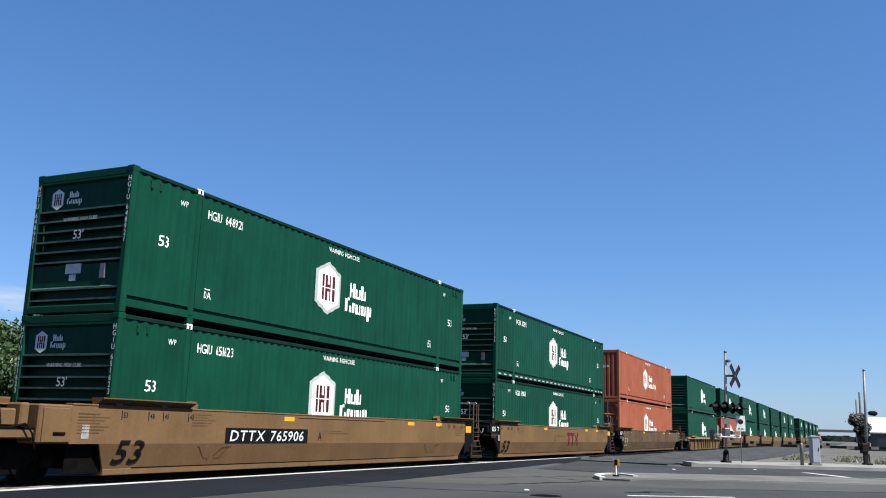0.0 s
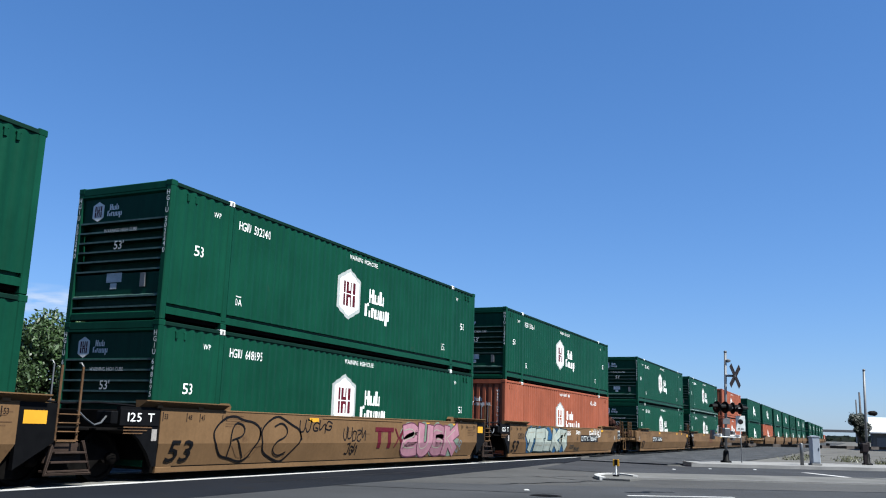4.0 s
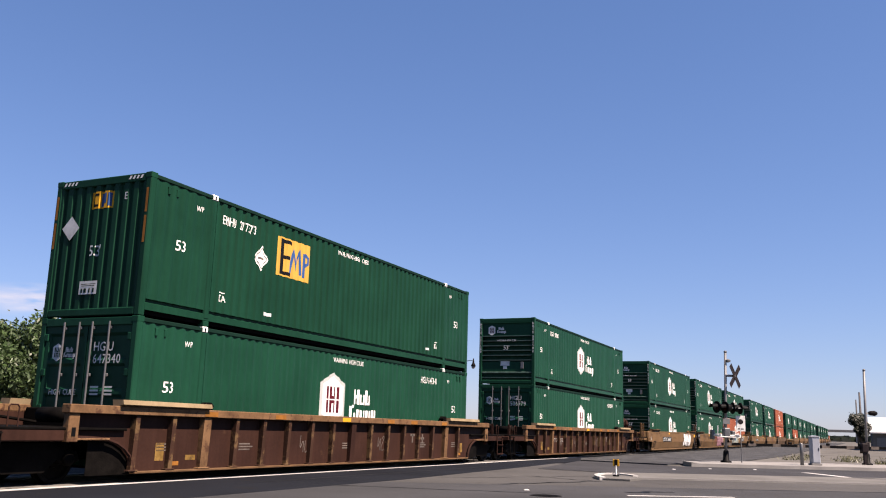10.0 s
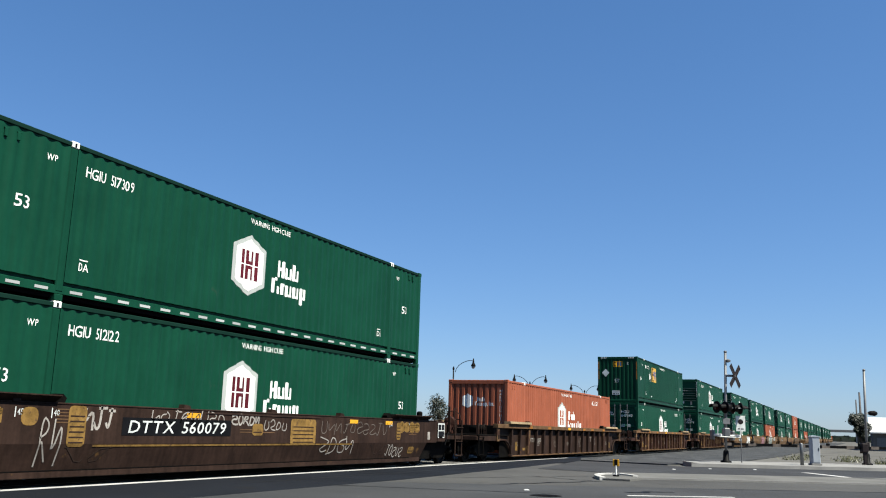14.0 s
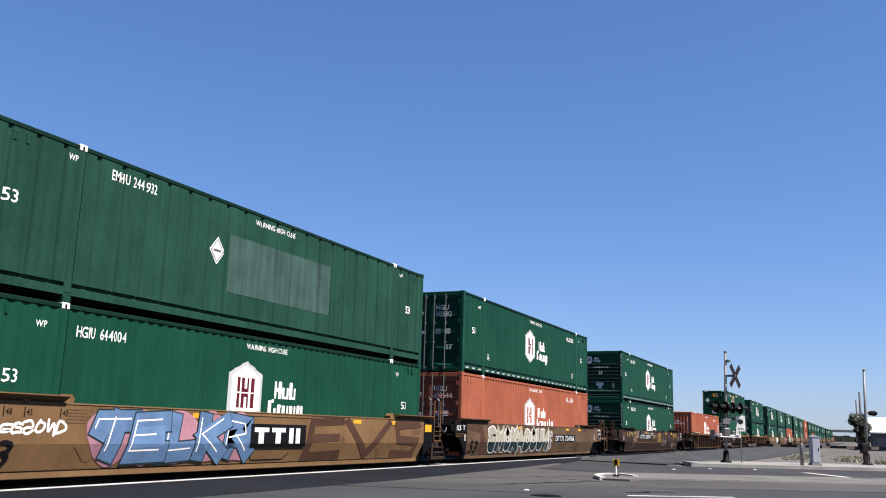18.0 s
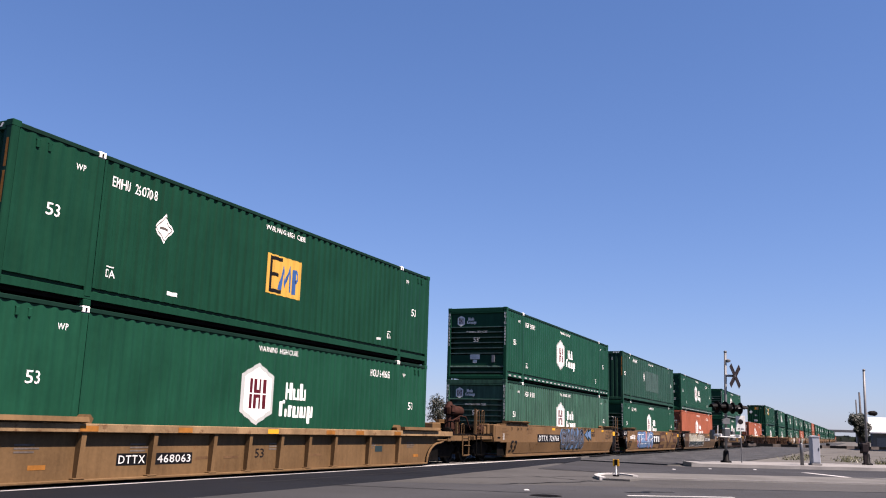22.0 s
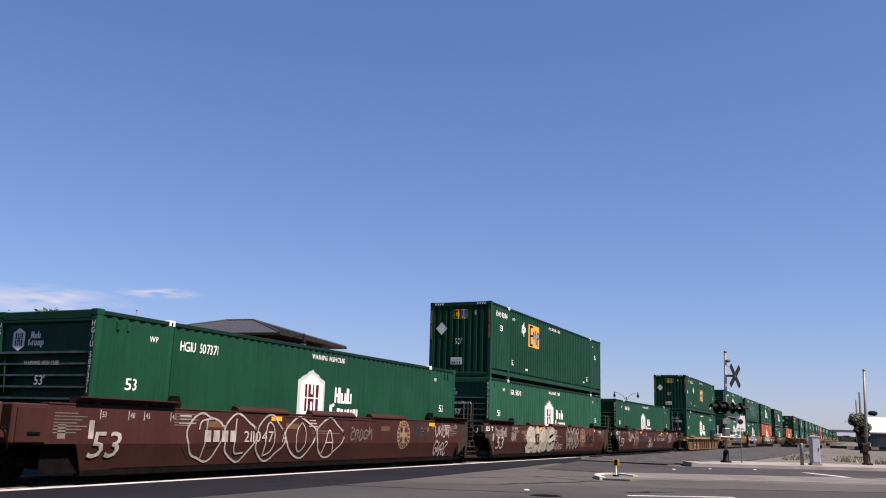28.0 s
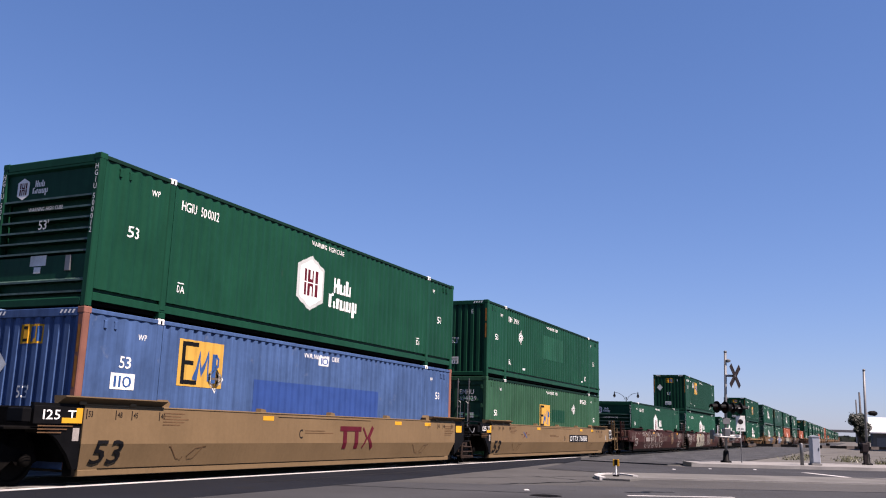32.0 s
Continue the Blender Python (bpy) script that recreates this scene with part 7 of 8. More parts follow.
# traffic island with its marker post
ISLE = smooth_line([(6.55, 10.3), (6.25, 10.9), (5.98, 11.8), (6.02, 12.7), (6.3, 12.95), (6.75, 12.4), (7.0, 12.05)])
isl = thing("traffic_island", "low traffic island nose with a white kerb in the road", "traffic island", at=pose(0, 0, 0.04))
part("paving", Shape().prism(ISLE + [(7.3, 11.3), (7.25, 10.3)], "z", -0.05, 0.05), MEDIAN, isl)
for a, b in zip(ISLE[::3], ISLE[3::3]):
    d = Vector((b[0] - a[0], b[1] - a[1])).normalized() * 0.006
    n = Vector((-d.y, d.x)).normalized() * 0.075
    part("kerbstone", Shape().prism([(a[0] + d.x + n.x, a[1] + d.y + n.y), (b[0] - d.x + n.x, b[1] - d.y + n.y), (b[0] - d.x - n.x, b[1] - d.y - n.y), (a[0] + d.x - n.x, a[1] + d.y - n.y)], "z", -0.05, 0.085), STRIP, isl)
mk = thing("marker_post", "white marker post with a yellow and black plate", "marker post", at=pose(*drawn(6.12, 13.45), 0.095))
part("post", Shape().tube([(0, 0, 0), (0, 0, 0.28)], 0.024, 8), WHITE, mk)
pl = part("plate", Shape().box(-0.085, 0.085, -0.012, 0.012, 0.26, 0.44, 0.006), YELLOW, mk)
part("stripe", Shape().box(-0.04, 0.04, -0.016, -0.012, 0.262, 0.438), BLACK, pl)
part("base", Shape().box(-0.07, 0.07, -0.07, 0.07, 0.0, 0.035, 0.01), MATT_BLACK, mk)


# Dark base carries the shade on the back of the crossbuck.
BACK = material("dark_shaded_sign_back", (0.014, 0.011, 0.012), 0.6, dark=0.7, light=1.3, scale=5, bump=0.05)


# ---- crossing signals ----
def crossing_signal(x, y, turn, lights_turn, lean, full=True, tall=4.62):
    s = thing("crossing_signal", "silver railway crossing signal mast with crossbuck and red lamps", "crossing signal", "crossing signals", at=pose(*drawn(x, y), 0.16) @ Matrix.Rotation(radians(lean), 4, Vector((-0.42, 0.91, 0.0))) @ Matrix.Rotation(radians(turn), 4, "Z"))
    part("mast", Shape().tube([(0, 0, 0), (0, 0, tall)], 0.055, 12), SILVER, s, smooth=True)
    part("base_casting", Shape().lathe([(0.24, 0), (0.22, 0.06), (0.13, 0.10), (0.11, 0.45), (0.08, 0.5)], "z", (0, 0, 0), 14), MATT_BLACK, s, smooth=True)
    part("finial", Shape().lathe([(0.075, tall), (0.075, tall + 0.03), (0.03, tall + 0.07)], "z", (0, 0, 0), 10), SILVER, s)
    if full:
        part("bell", Shape().lathe([(0.02, 4.18), (0.12, 4.22), (0.13, 4.28), (0.05, 4.33)], "z", (0.1, 0, 0), 12), GALV, s)
    for a in ((45, -45) if full else ()):
        part("crossbuck_blade", Shape().box(-0.62, 0.62, -0.012, 0.0, -0.12, 0.12, 0.006), BACK, s, "dark weathered crossbuck blade seen from behind", at=pose(0.40, -0.02 - (0.014 if a > 0 else 0), 3.62, 0, 0, 46) @ Matrix.Rotation(radians(a), 4, "Y"))
    if full:
        part("bracket", Shape().box(-0.02, 0.42, -0.06, 0.0, 3.57, 3.67, 0.01), GALV, s)
    part("cross_arm", Shape().tube([(-0.40 if full else 0.0, 0.0, 2.27), (0.68 if full else 0.5, 0.0, 2.27)], 0.035, 8), GALV, s)
    for i, (dx, dy) in enumerate(((-0.42, -0.14), (-0.08, -0.18), (0.34, 0.14), (0.66, 0.14)) if full else ()):
        h = part("lamp_hood", Shape().lathe([(0.10, 0.30), (0.15, 0.24), (0.155, 0.0)], "y", (0, 0, 0), 16).tube([(0, 0.28, 0), (0, 0.12, 0)], 0.06, 8), MATT_BLACK, s, at=pose(dx, dy, 2.27, 0, 0, -lights_turn if dy < 0 else lights_turn + 30), smooth=True)
        part("background_disc", Shape().lathe([(0.24, 0.02), (0.25, 0.0), (0.25, -0.015), (0.16, -0.02)], "y", (0, 0, 0), 24), MATT_BLACK, h)
        part("lens", Shape().lathe([(0.14, -0.02), (0.10, -0.045), (0.03, -0.055)], "y", (0, 0, 0), 16), RED_GLASS, h)
        part("visor", Shape().strip([[(0.15 * math.cos(a), -0.02, 0.15 * math.sin(a)) for a in [k * math.pi / 8 for k in range(9)]], [(0.15 * math.cos(a), -0.30, 0.15 * math.sin(a) - 0.03) for a in [k * math.pi / 8 for k in range(9)]]]), MATT_BLACK, h)
    if not full:
        part("lamp_case", Shape().lathe([(0.06, -0.3), (0.1, -0.22), (0.12, 0.0), (0.06, 0.1)], "x", (0.42, 0.0, 2.29), 12), MATT_BLACK, s)
        part("gate_machine", Shape().box(-0.10, 0.10, -0.12, 0.12, 0.62, 1.0, 0.03), BACK, s)
    if full:
        part("track_sign", Shape().box(-0.15, 0.15, -0.09, -0.056, 1.58, 1.82, 0.006), SILVER, s)
        part("gate_machine", Shape().box(-0.13, 0.13, -0.22, 0.14, 1.0, 1.42, 0.04), GALV, s)
        part("counterweight_arm", Shape().box(-0.42, -0.36, -0.62, 0.5, 1.06, 1.16, 0.02).box(0.36, 0.42, -0.62, 0.5, 1.06, 1.16, 0.02).tube([(-0.42, 0, 1.11), (0.42, 0, 1.11)], 0.03, 8), WHITE, s)
        part("counterweight", Shape().box(-0.50, -0.36, 0.30, 0.62, 0.92, 1.32, 0.03), GALV, s)
        part("counterweight", Shape().box(0.36, 0.50, 0.30, 0.62, 0.92, 1.32, 0.03), GALV, s)
        part("guard_frame", Shape().tube([(-0.45, -0.35, 1.5), (-0.45, -0.35, 1.05), (0.5, -0.35, 1.05), (0.5, -0.35, 1.5)], 0.02, 6), WHITE, s)
    return s


crossing_signal(7.02, 30.2, 25, 68, 1.6)
sg = thing("small_sign", "small grey metal notice on a thin post", "sign", at=pose(*drawn(7.62, 30.9), 0.16, 0, 0, 25))
part("post", Shape().tube([(0, 0, 0), (0, 0, 1.95)], 0.025, 8), GALV, sg)
b = part("panel", Shape().box(-0.20, 0.20, -0.035, -0.025, 1.30, 1.95, 0.006), GREY_MARK, sg)
part("mark", Shape().lathe([(0.11, -0.037), (0.11, -0.039)], "y", (0, 0, 1.7), 16).box(-0.13, 0.13, -0.040, -0.037, 1.38, 1.42), BACK, b)

crossing_signal(12.84, 35.9, 25, 75, 1.6, False, 4.2)
arm = thing("crossing_gate", "lowered crossing gate arm with dark and pale bands", "gate arm", at=pose(*drawn(12.75, 35.7), 0.90, 0, 0, 25))
part("beam", Shape().prism([(-0.02, -0.06), (0.02, -0.06), (0.02, 0.06), (-0.02, 0.06)], "x", -6.4, 1.6), MATT_BLACK, arm)
for i in range(-1, 6):
    part("band", Shape().box(-5.2 + i * 1.1, -4.85 + i * 1.1, -0.026, 0.026, -0.063, 0.063), FAINT, arm)
for i in (0, 1, 2):
    part("gate_lamp", Shape().box(-5.1 + i * 1.7, -4.95 + i * 1.7, -0.05, 0.05, 0.063, 0.16, 0.02), MATT_BLACK, arm)
part("hinge", Shape().box(-0.15, 0.15, -0.12, 0.12, -0.2, 0.2, 0.04).box(-0.06, 0.06, -0.06, 0.06, -0.84, -0.2, 0.01), BACK, arm)
PALE_GREY = material("pale_grey_cabinet_paint", (0.26, 0.285, 0.32), 0.5, dark=0.9, light=1.06, bump=0.03)
cab = thing("equipment_cabinet", "pale grey steel signal cabinet on a concrete base", "cabinet", at=pose(10.84, 28.03, 0.16, 0, 0, 25))
part("body", Shape().box(-0.165, 0.165, -0.16, 0.16, 0.08, 1.14, 0.015), PALE_GREY, cab)
part("base", Shape().box(-0.21, 0.21, -0.2, 0.2, 0.0, 0.08, 0.01), CONCRETE, cab)
d = part("door", Shape().box(-0.145, 0.145, -0.18, -0.16, 0.12, 1.08, 0.008), PALE_GREY, cab)
part("handle", Shape().box(0.09, 0.115, -0.205, -0.18, 0.6, 0.72, 0.008), MATT_BLACK, d)
part("lid", Shape().prism([(-0.19, 1.14), (0.19, 1.14), (0.19, 1.17), (0, 1.21), (-0.19, 1.17)], "y", -0.185, 0.185), PALE_GREY, cab)
thing("bollard", "grey steel bollard beside a cabinet", "bollard", at=pose(10.38, 27.24, 0.16), data=Shape().lathe([(0.07, 0), (0.07, 0.84), (0.04, 0.89)], "z", (0, 0, 0), 14).mesh("bollard", GALV, True))


# ---- platform lamps ----
def lamp_arm(s):
    pts = []
    for i in range(9):
        a = math.pi * i / 8
        pts.append((s * (0.12 + 0.55 * (1 - math.cos(a)) * 0.98), 0, 4.55 + 0.16 * i / 8 + 0.62 * math.sin(a * 0.72)))
    return pts


def street_lamp(x, y, turn, twin):
    l = thing("street_lamp", "black %s platform lamp with bell shades" % ("twin-arm" if twin else "single-arm"), "street lamp", "platform lamps", at=pose(x, y, 0.05 if y > 33 else -0.03, 0, 0, turn))
    part("pole", Shape().tube([(0, 0, 0.5), (0, 0, 4.7)], 0.055, 10, 0.04), MATT_BLACK, l, smooth=True)
    part("base", Shape().lathe([(0.22, 0), (0.22, 0.12), (0.14, 0.2), (0.12, 0.5), (0.07, 0.6)], "z", (0, 0, 0), 14), MATT_BLACK, l)
    part("finial", Shape().lathe([(0.05, 4.7), (0.07, 4.76), (0.02, 4.9)], "z", (0, 0, 0), 10), MATT_BLACK, l)
    for s in ((1, -1) if twin else (1,)):
        pts = lamp_arm(s)
        a = part("arm", Shape().tube(pts, 0.02, 6), MATT_BLACK, l)
        ex, ez = pts[-1][0], pts[-1][2]
        h = part("shade", Shape().lathe([(0.03, ez + 0.22), (0.05, ez + 0.05), (0.07, ez - 0.05), (0.13, ez - 0.18), (0.15, ez - 0.25)], "z", (ex, 0, 0), 16), MATT_BLACK, l, smooth=True)
        part("globe", Shape().lathe([(0.12, ez - 0.23), (0.11, ez - 0.32), (0.06, ez - 0.38), (0.02, ez - 0.40)], "z", (ex, 0, 0), 14), LAMP_GLASS, h, smooth=True)


street_lamp(-11.66, 21.5, 25, False)
street_lamp(-9.56, 36.8, 25, False)
street_lamp(-10.0, 52.1, 25, True)
street_lamp(-9.25, 64.6, 25, True)
street_lamp(-8.7, 78.0, 25, True)

# ---- station building ----
st = thing("station_building", "brick station building with grey hipped metal roofs", "building", at=pose(-24.0, 39.0, 0.0, 0, 0, 6))


def hip(name, x0, x1, y0, y1, z, rise, over, ridge=None, label=""):
    """A hipped roof over a plan, with standing seams and a soffit."""
    x0, x1, y0, y1 = x0 - over, x1 + over, y0 - over, y1 + over
    w, d = x1 - x0, y1 - y0
    h = min(w, d) / 2
    if w >= d:
        r = [((x0 + h), (y0 + y1) / 2), ((x1 - h), (y0 + y1) / 2)]
    else:
        r = [((x0 + x1) / 2, y0 + h), ((x0 + x1) / 2, y1 - h)]
    s = Shape()
    c = [(x0, y0, z), (x1, y0, z), (x1, y1, z), (x0, y1, z), (r[0][0], r[0][1], z + rise), (r[1][0], r[1][1], z + rise)]
    if w >= d:
        s.add(c, [(0, 1, 5, 4), (1, 2, 5), (2, 3, 4, 5), (3, 0, 4)])
    else:
        s.add(c, [(0, 1, 4), (1, 2, 5, 4), (2, 3, 5), (3, 0, 4, 5)])
    ro = part("roof", s, ROOF, st, label or "grey standing-seam metal roof")
    part("soffit", Shape().box(x0 + 0.02, x1 - 0.02, y0 + 0.02, y1 - 0.02, z - 0.14, z - 0.02), SOFFIT, st)
    part("gutter", Shape().box(x0 - 0.05, x1 + 0.05, y0 - 0.05, y0, z - 0.16, z).box(x1, x1 + 0.05, y0, y1, z - 0.16, z).box(x0 - 0.05, x0, y0, y1, z - 0.16, z).box(x0, x1, y1, y1 + 0.05, z - 0.16, z), SOFFIT, st)
    seams = Shape()

    def seam(a, b):
        seams.tube([a, b], 0.022, 4)
    k = 0.45
    ys, top = (r[0][1], r[1][1]), z + rise + 0.01
    i = x0 + k / 2
    while i < x1:
        t = min(1, (i - x0) / (r[0][0] - x0) if w >= d or i < r[0][0] else (x1 - i) / (x1 - r[0][0]))
        if w >= d:
            t = min(1.0, (i - x0) / h, (x1 - i) / h)
        else:
            t = min((i - x0) / h, (x1 - i) / h, 1.0)
        seam((i, y0, z + 0.01), (i, y0 + h * t, z + rise * t + 0.01))
        i += k
    i = y0 + k / 2
    while i < y1:
        t = min((i - y0) / h, (y1 - i) / h, 1.0)
        seam((x1, i, z + 0.01), (x1 - h * t, i, z + rise * t + 0.01))
        i += k
    part("seams", seams, ROOF, ro)
    caps = Shape()
    for a, b in ((0, 4), (1, 5 if w >= d else 4), (2, 5), (3, 4 if w >= d else 5), (4, 5)):
        caps.tube([Vector(c[a]) + Vector((0, 0, 0.03)), Vector(c[b]) + Vector((0, 0, 0.03))], 0.07, 6)
    part("ridge_cap", caps, ROOF, ro)


BX0, BX1, BY0, BY1 = -12.0, -1.45, 1.45, 9.6     # walls of the upper storey
part("wall", Shape().box(BX0, BX1, BY0, BY1, 0.0, 7.5), BRICK, st, "red-brown brick wall")
part("belt_course", Shape().box(BX0 - 0.08, BX1 + 0.08, BY0 - 0.08, BY1 + 0.08, 6.2, 6.36, 0.02), STONE, st, "cream stone band")
for i in range(6):
    x = BX0 + 0.7 + i * 1.62
    w = part("window", Shape().box(x, x + 1.2, BY0 - 0.03, BY0 + 0.02, 6.52, 7.2), GLASS_DARK, st)
    part("frame", Shape().box(x - 0.06, x + 1.26, BY0 - 0.05, BY0 - 0.01, 6.46, 6.52).box(x - 0.06, x + 1.26, BY0 - 0.05, BY0 - 0.01, 7.2, 7.26).box(x + 0.58, x + 0.62, BY0 - 0.05, BY0 - 0.01, 6.52, 7.2), SOFFIT, w)
for i in range(5):
    y = BY0 + 0.5 + i * 1.5
    w = part("window", Shape().box(BX1 - 0.02, BX1 + 0.03, y, y + 1.1, 6.52, 7.2), GLASS_DARK, st)
    part("frame", Shape().box(BX1, BX1 + 0.05, y - 0.06, y + 1.16, 7.2, 7.26).box(BX1, BX1 + 0.05, y - 0.06, y + 1.16, 6.46, 6.52), SOFFIT, w)
hip("roof", BX0, BX1, BY0, BY1, 7.55, 1.62, 1.45)
part("wall", Shape().box(-12.4, -1.3, -2.2, 1.4, 0.0, 4.1), BRICK, st, "red-brown brick wall of the lower wing")
hip("roof", -12.2, -0.9, -2.2, 2.2, 4.2, 1.35, 1.1)
part("wall", Shape().box(-1.4, 1.4, 0.2, 9.0, 0.0, 4.0), BRICK, st, "red-brown brick wall of the porch")
hip("roof", -1.7, 2.2, -0.4, 9.0, 4.2, 1.2, 0.7)
ch = part("chimney", Shape().box(-1.35, -0.15, -0.9, 0.2, 4.0, 5.25), BRICK, st)
part("cap", Shape().prism([(-1.6, 5.2), (0.1, 5.2), (0.1, 5.5), (-0.2, 5.72), (-1.3, 5.72), (-1.6, 5.5)], "y", -1.1, 0.4), STONE, ch, "cream stone cap")
part("pilaster", Shape().box(-1.62, -1.2, 1.2, 1.6, 4.0, 6.45, 0.03), BRICK, st)
for i in range(5):
    x = -11.8 + i * 2.1
    w = part("window", Shape().box(x, x + 1.4, -2.25, -2.18, 1.0, 3.3), GLASS_DARK, st)
    part("frame", Shape().box(x - 0.06, x + 1.46, -2.28, -2.23, 3.3, 3.4).box(x - 0.06, x + 1.46, -2.28, -2.23, 0.9, 1.0).box(x + 0.68, x + 0.74, -2.28, -2.23, 1.0, 3.3), STONE, w)
for i in range(4):
    y = 0.9 + i * 2.0
    part("window", Shape().box(1.38, 1.45, y, y + 1.2, 1.0, 3.2), GLASS_DARK, st)

# flag on its pole
fp = thing("flagpole", "tall grey flagpole with a striped flag in the wind", "flagpole", at=pose(-31.7, 33.1, 0.0))
part("pole", Shape().tube([(0, 0, 0), (0, 0, 8.5)], 0.06, 10, 0.035), GALV, fp, smooth=True)
part("ball", Shape().lathe([(0.01, 8.48), (0.06, 8.53), (0.06, 8.58), (0.01, 8.63)], "z", (0, 0, 0), 10), GALV, fp, smooth=True)


def cloth(u, v):
    """A point on the blown flag."""
    x = 0.08 + 1.35 * u
    z = 7.95 - 0.85 * v - 0.85 * u - 0.12 * math.sin(5 * u)
    return (x * 0.906 + 0.1 * math.sin(7 * u + 2 * v), x * 0.423 + 0.16 * math.sin(7 * u + 1.5 * v), z)


fl = part("flag", Shape().strip([[cloth(i / 14 * 0.42, j / 6 * 0.54) for j in range(7)] for i in range(15)]), FLAG_BLUE, fp, "navy corner of the flag")
for k in range(13):
    u0 = 0.42 if k < 7 else 0.0
    part("stripe", Shape().strip([[cloth(u0 + (1 - u0) * i / 14, (k + j) / 13) for j in (0, 1)] for i in range(15)]), FLAG_RED if k % 2 == 0 else FLAG_WHITE, fl)


# ---- trees ----
def tree(x, y, height, spread, seed, leaf=None, n=5200, name="tree", label="leafy green broadleaf tree with gaps in its crown", base=-0.03, low=0.25, size=0.092):
    rnd = random.Random(seed)
    t = thing(name, label, "tree", "trees behind the track", at=pose(x, y, base))
    s = Shape()
    th = height * 0.45
    s.tube([(0, 0, 0), (0.05, 0.03, th * 0.5), (0.0, 0.1, th)], 0.16 + height * 0.008, 9, 0.09)
    lobes = []
    for i in range(22):
        a, q = rnd.uniform(0, 6.28), math.sqrt(rnd.random())
        h = height * rnd.uniform(low + 0.12, 0.86)
        r = spread * (0.72 - 0.5 * max(0, (h / height - 0.55))) * q
        c = Vector((r * math.cos(a), r * math.sin(a), h))
        lobes.append((c, spread * rnd.uniform(0.26, 0.44)))
        m = Vector((c.x * 0.35, c.y * 0.35, th * 0.6 + (h - th * 0.6) * 0.45))
        s.tube([(0, 0.05, th * rnd.uniform(0.5, 0.95)), m, c], 0.07, 6, 0.02)
    part("trunk", s, BARK, t, smooth=True)
    cr = Shape()
    for i in range(n):
        c, r = lobes[rnd.randrange(len(lobes))]
        d = Vector((rnd.gauss(0, 1), rnd.gauss(0, 1), rnd.gauss(0, 0.85))).normalized() * r * (rnd.random() ** 0.45)
        if rnd.random() < 0.08:
            d *= rnd.uniform(1.1, 1.45)
        p = c + d
        u = Vector((rnd.gauss(0, 1), rnd.gauss(0, 1), rnd.gauss(0, 1))).normalized()
        v = u.orthogonal().normalized()
        l, w = size * rnd.uniform(0.6, 1.5), size * rnd.uniform(0.28, 0.5)
        cr.add([p - u * l, p + v * w, p + u * l, p - v * w], [(0, 1, 2, 3)])
    part("crown", cr, leaf or LEAF, t)
    return t


tree(-23.5, 19.8, 6.5, 3.0, 1, n=26000, low=0.05, size=0.13)
tree(-24.2, 23.3, 6.1, 1.9, 11, n=17000, low=0.0, size=0.13)
tree(-26.3, 16.8, 6.7, 3.2, 2, n=23000, low=0.05, size=0.13)
tree(-29.0, 14.5, 6.5, 3.4, 4, n=18000, low=0.05, size=0.13)
tree(-17.5, 75.0, 4.4, 1.6, 5, LEAF_DARK, 2200)
tree(-22.0, 62.0, 4.6, 1.6, 6, LEAF_DARK, 2200)
tree(12.75, 88.0, 4.4, 1.15, 7, LEAF_DARK, 12000, label="dark ragged evergreen tree beside the lot", low=0.0)

# hedge and rough grass at the lot
gr = Shape()
rnd = random.Random(9)
for i in range(5200):
    x, y = (13.2 + 5.0 * rnd.random() ** 0.7, rnd.uniform(33.2, 40.0)) if i < 4200 else (9.0 + 3.0 * (i % 3) + rnd.gauss(0, 0.5), 46.0 + 5.0 * (i % 4) + rnd.gauss(0, 0.7))
    h, a = rnd.uniform(0.1, 0.4) * (1.0 if i < 4200 else 0.6), rnd.uniform(0, 6.28)
    w = 0.03
    gr.add([(x - w * math.cos(a), y - w * math.sin(a), -0.04), (x + w * math.cos(a), y + w * math.sin(a), -0.04), (x + rnd.uniform(-0.15, 0.15), y + rnd.uniform(-0.15, 0.15), -0.03 + h)], [(0, 1, 2)])
tagged(new("grass", gr.mesh("grass", DRY_GRASS)), "dry green rough grass at the edge of the lot", "grass", kind="stuff")

# ---- distance ----
wb = thing("warehouse", "long low warehouse with a white roof in the distance", "building", at=pose(23.2, 118.0, -0.03, 0, 0, 0))
part("wall", Shape().box(-9, 30, 0, 22, 0, 2.3), MEDIAN, wb, "dull grey wall in the shade of the eaves")
part("roof", Shape().prism([(-0.6, 2.25), (11, 4.4), (22.6, 2.25), (22.6, 2.4), (11, 4.55), (-0.6, 2.4)], "x", -9.3, 30.3), WHITE_WALL, wb, "white sheet roof")
for i in range(6):
    part("door", Shape().box(-8.5 + i * 6, -5.5 + i * 6, -0.05, 0.0, 0, 1.7), GALV, wb)
for x, y, h in ((13.1, 142.0, 8.2), (12.5, 150.0, 7.8), (12.9, 100.0, 6.6)):
    pp = thing("utility_pole", "bare weathered timber utility pole", "utility pole", "utility poles", at=pose(x, y, -0.03))
    part("pole", Shape().tube([(0, 0, 0), (0, 0, h)], 0.16, 10, 0.10), POLE_WOOD, pp, smooth=True)
    part("cap", Shape().lathe([(0.105, h), (0.09, h + 0.06), (0.02, h + 0.08)], "z", (0, 0, 0), 10), GALV, pp)
far = Shape()
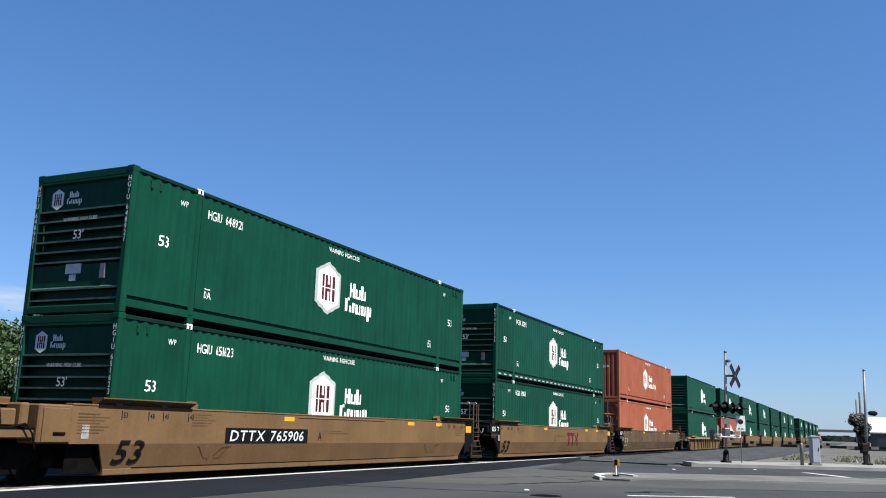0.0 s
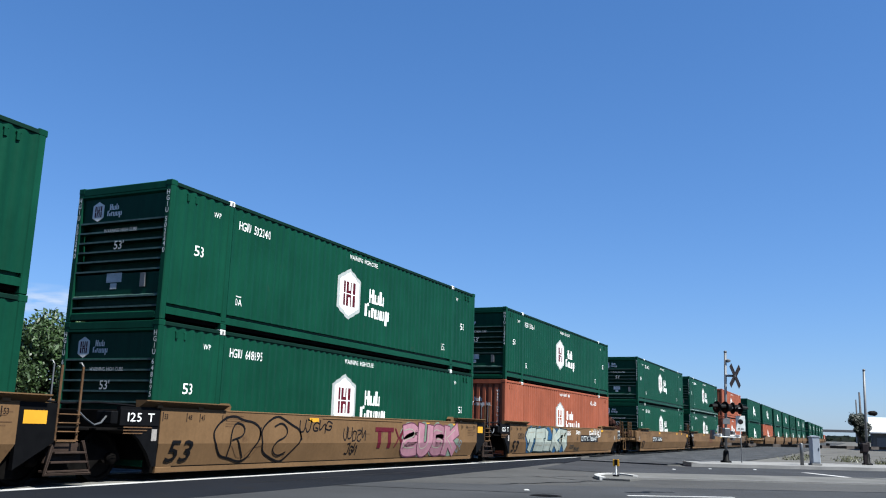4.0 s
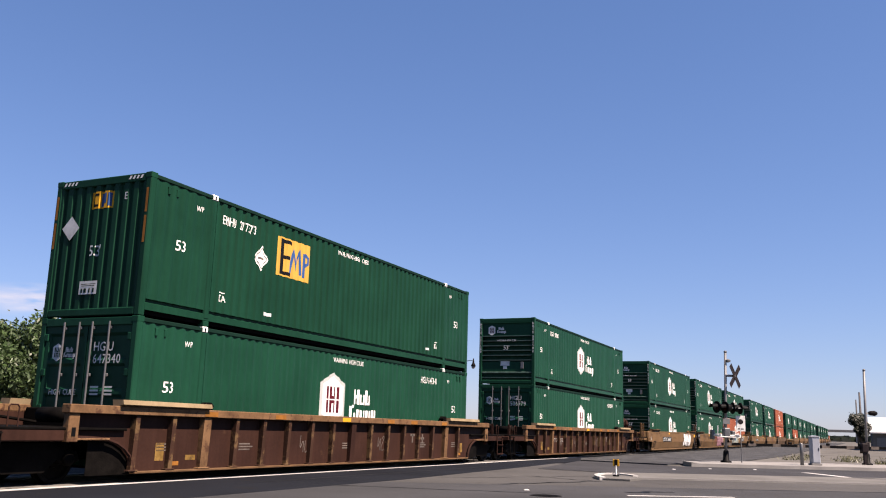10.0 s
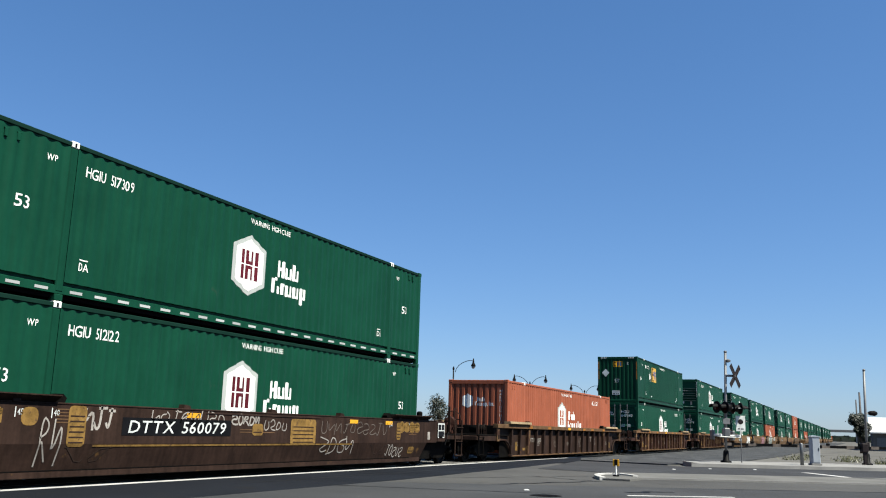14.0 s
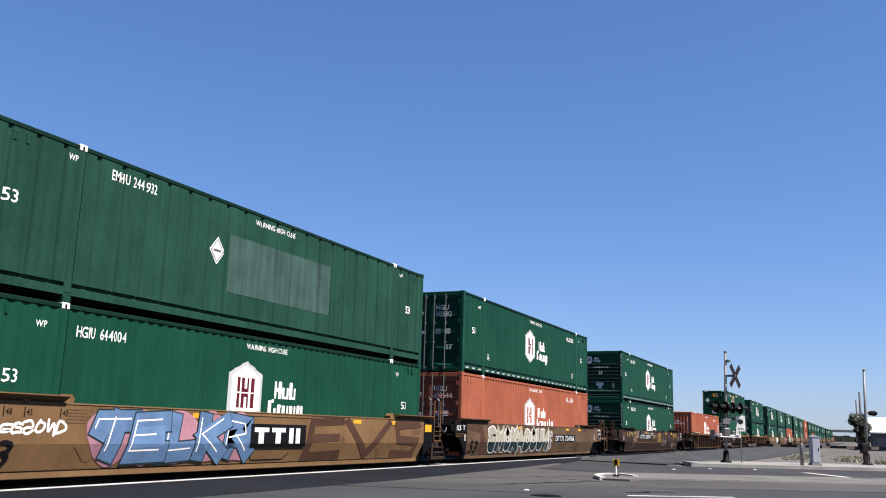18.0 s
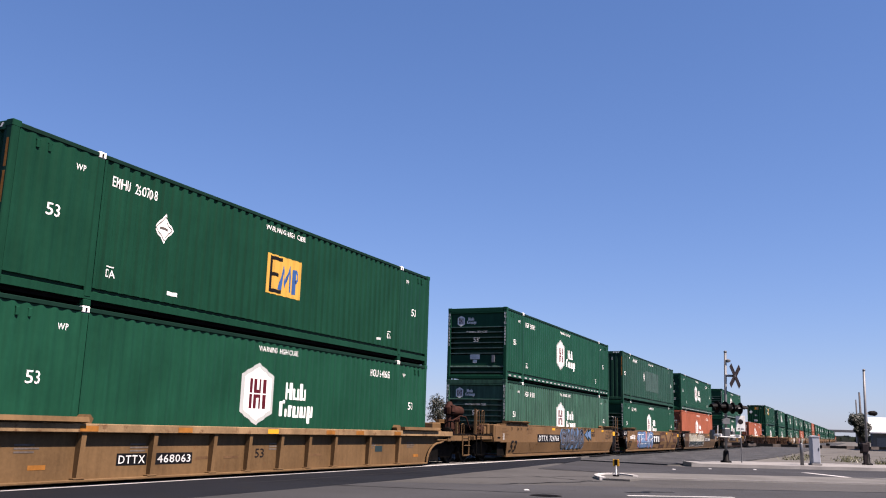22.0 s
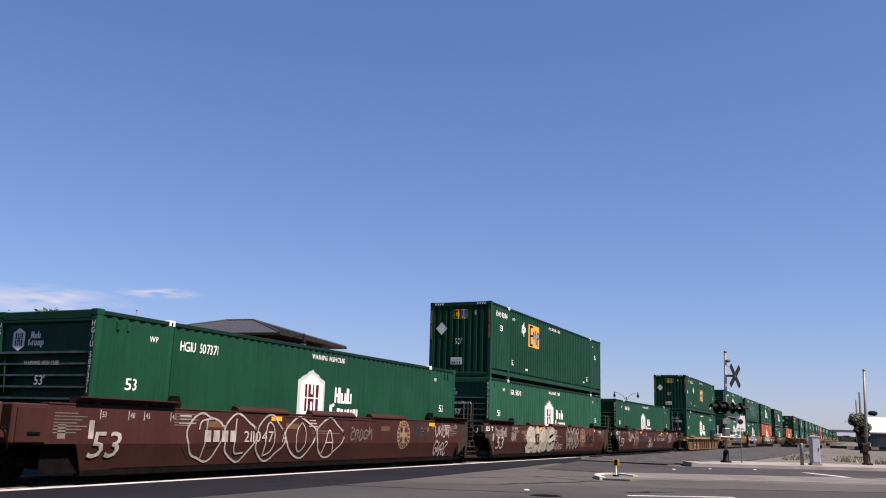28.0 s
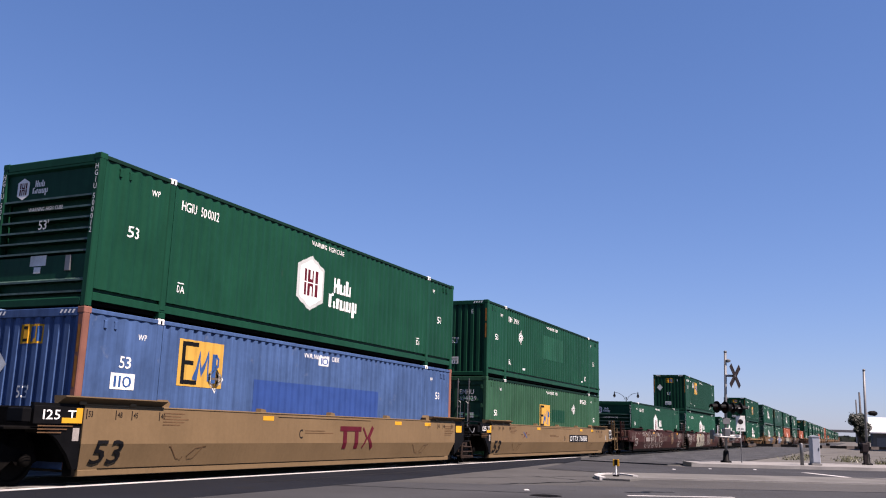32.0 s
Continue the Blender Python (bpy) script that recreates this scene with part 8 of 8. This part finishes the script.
for i in range(900):
    x, y = rnd.uniform(-500, 320), 900 + rnd.uniform(-40, 40)
    r, h = rnd.uniform(5, 14), rnd.uniform(2.5, 6.0)
    for j in range(3):
        a = rnd.uniform(0, 3.14)
        far.add([(x - r * math.cos(a), y - r * math.sin(a), -0.2), (x + r * math.cos(a), y + r * math.sin(a), -0.2), (x + r * 0.5 * math.cos(a), y + r * 0.5 * math.sin(a), h), (x - r * 0.6 * math.cos(a), y - r * 0.6 * math.sin(a), h * rnd.uniform(0.7, 1))], [(0, 1, 2, 3)])
tagged(new("far_woods", far.mesh("far_woods", LEAF_DARK)), "thin dark line of far trees at the horizon", "woods", kind="stuff")
ov = thing("overpass", "grey concrete overpass far along the track", "bridge", at=pose(0, 560, 0))
part("deck", Shape().box(-60, 60, -5, 5, 5.8, 7.2, 0.05), CONCRETE, ov)
for x in (-40, -14, 12, 36):
    part("pier", Shape().box(x - 0.8, x + 0.8, -4, 4, -0.2, 5.8, 0.05), CONCRETE, ov)


def cloud(x, y, z, w, h, seed, turn):
    m = bpy.data.materials.new("thin_cloud")
    m.use_nodes = True
    nt = m.node_tree
    nt.nodes.remove(nt.nodes["Principled BSDF"])
    tc, ns = nt.nodes.new("ShaderNodeTexCoord"), nt.nodes.new("ShaderNodeTexNoise")
    mp = nt.nodes.new("ShaderNodeMapping")
    mp.inputs["Scale"].default_value = (2.2, 1.0, 3.2)
    mp.inputs["Location"].default_value = (seed, 0, seed * 2)
    nt.links.new(tc.outputs["Generated"], mp.inputs[0])
    nt.links.new(mp.outputs[0], ns.inputs["Vector"])
    ns.inputs["Scale"].default_value, ns.inputs["Detail"].default_value = 1.3, 7
    gd = nt.nodes.new("ShaderNodeVectorMath")
    gd.operation = "DISTANCE"
    gd.inputs[1].default_value = (0.5, 0.5, 0.5)
    fl = nt.nodes.new("ShaderNodeVectorMath")
    fl.operation = "MULTIPLY_ADD"
    fl.inputs[1].default_value, fl.inputs[2].default_value = (1, 0, 1), (0, 0.5, 0)
    nt.links.new(tc.outputs["Generated"], fl.inputs[0])
    nt.links.new(fl.outputs[0], gd.inputs[0])
    ed = nt.nodes.new("ShaderNodeMapRange")
    ed.inputs["From Min"].default_value, ed.inputs["From Max"].default_value = 0.48, 0.05
    nt.links.new(gd.outputs["Value"], ed.inputs["Value"])
    rm = nt.nodes.new("ShaderNodeMapRange")
    rm.inputs["From Min"].default_value, rm.inputs["From Max"].default_value = 0.35, 0.7
    nt.links.new(ns.outputs["Fac"], rm.inputs["Value"])
    mu = nt.nodes.new("ShaderNodeMath")
    mu.operation = "MULTIPLY"
    nt.links.new(ed.outputs[0], mu.inputs[0])
    nt.links.new(rm.outputs[0], mu.inputs[1])
    em, tr, mx = nt.nodes.new("ShaderNodeEmission"), nt.nodes.new("ShaderNodeBsdfTransparent"), nt.nodes.new("ShaderNodeMixShader")
    em.inputs["Color"].default_value, em.inputs["Strength"].default_value = (0.84, 0.88, 1.0, 1), 0.38
    nt.links.new(mu.outputs[0], mx.inputs[0])
    nt.links.new(tr.outputs[0], mx.inputs[1])
    nt.links.new(em.outputs[0], mx.inputs[2])
    nt.links.new(mx.outputs[0], nt.nodes["Material Output"].inputs["Surface"])
    s = Shape().strip([[(-w / 2 + w * i / 8, 12 * math.sin(i * 0.8), -h / 2), (-w / 2 + w * i / 8, 12 * math.sin(i * 0.8), h / 2)] for i in range(9)])
    ob = thing("cloud", "thin white wisp of cloud low in the sky", "cloud", kind="structure", at=pose(x, y, z, 0, 0, turn), data=s.mesh("cloud", m))
    ob.visible_shadow = False


def cloud_at(px, py, w, h, seed, d=1800.0):
    """A wisp at a bearing (degrees left of the track's way) and height angle."""
    a, e = radians(px), radians(py)
    cloud(EYE[0] - d * math.sin(a), EYE[1] + d * math.cos(a), EYE[2] + d * math.tan(e), w, h, seed, px)


cloud_at(42.9, 7.75, 190, 24, 3.0)
cloud_at(49.6, 6.8, 380, 70, 5.0)


def motions():
    """The train runs along the straight track; its wheels roll."""
    for ob, y, z in MOVING:
        walk(ob, [(t, pose(TRACK_X, y + s, z)) for t, s in RUN])
    n = int(32 * FPS)
    ts = [i / FPS for i in range(n + 1)]
    run = np.interp(ts, [t for t, _ in RUN], [s for _, s in RUN])
    for w, dy, r in WHEELS:
        walk(w, [(t, Matrix.LocRotScale((0, dy, r), Euler((-s / r, 0, 0)), None)) for t, s in zip(ts, run)])


motions()
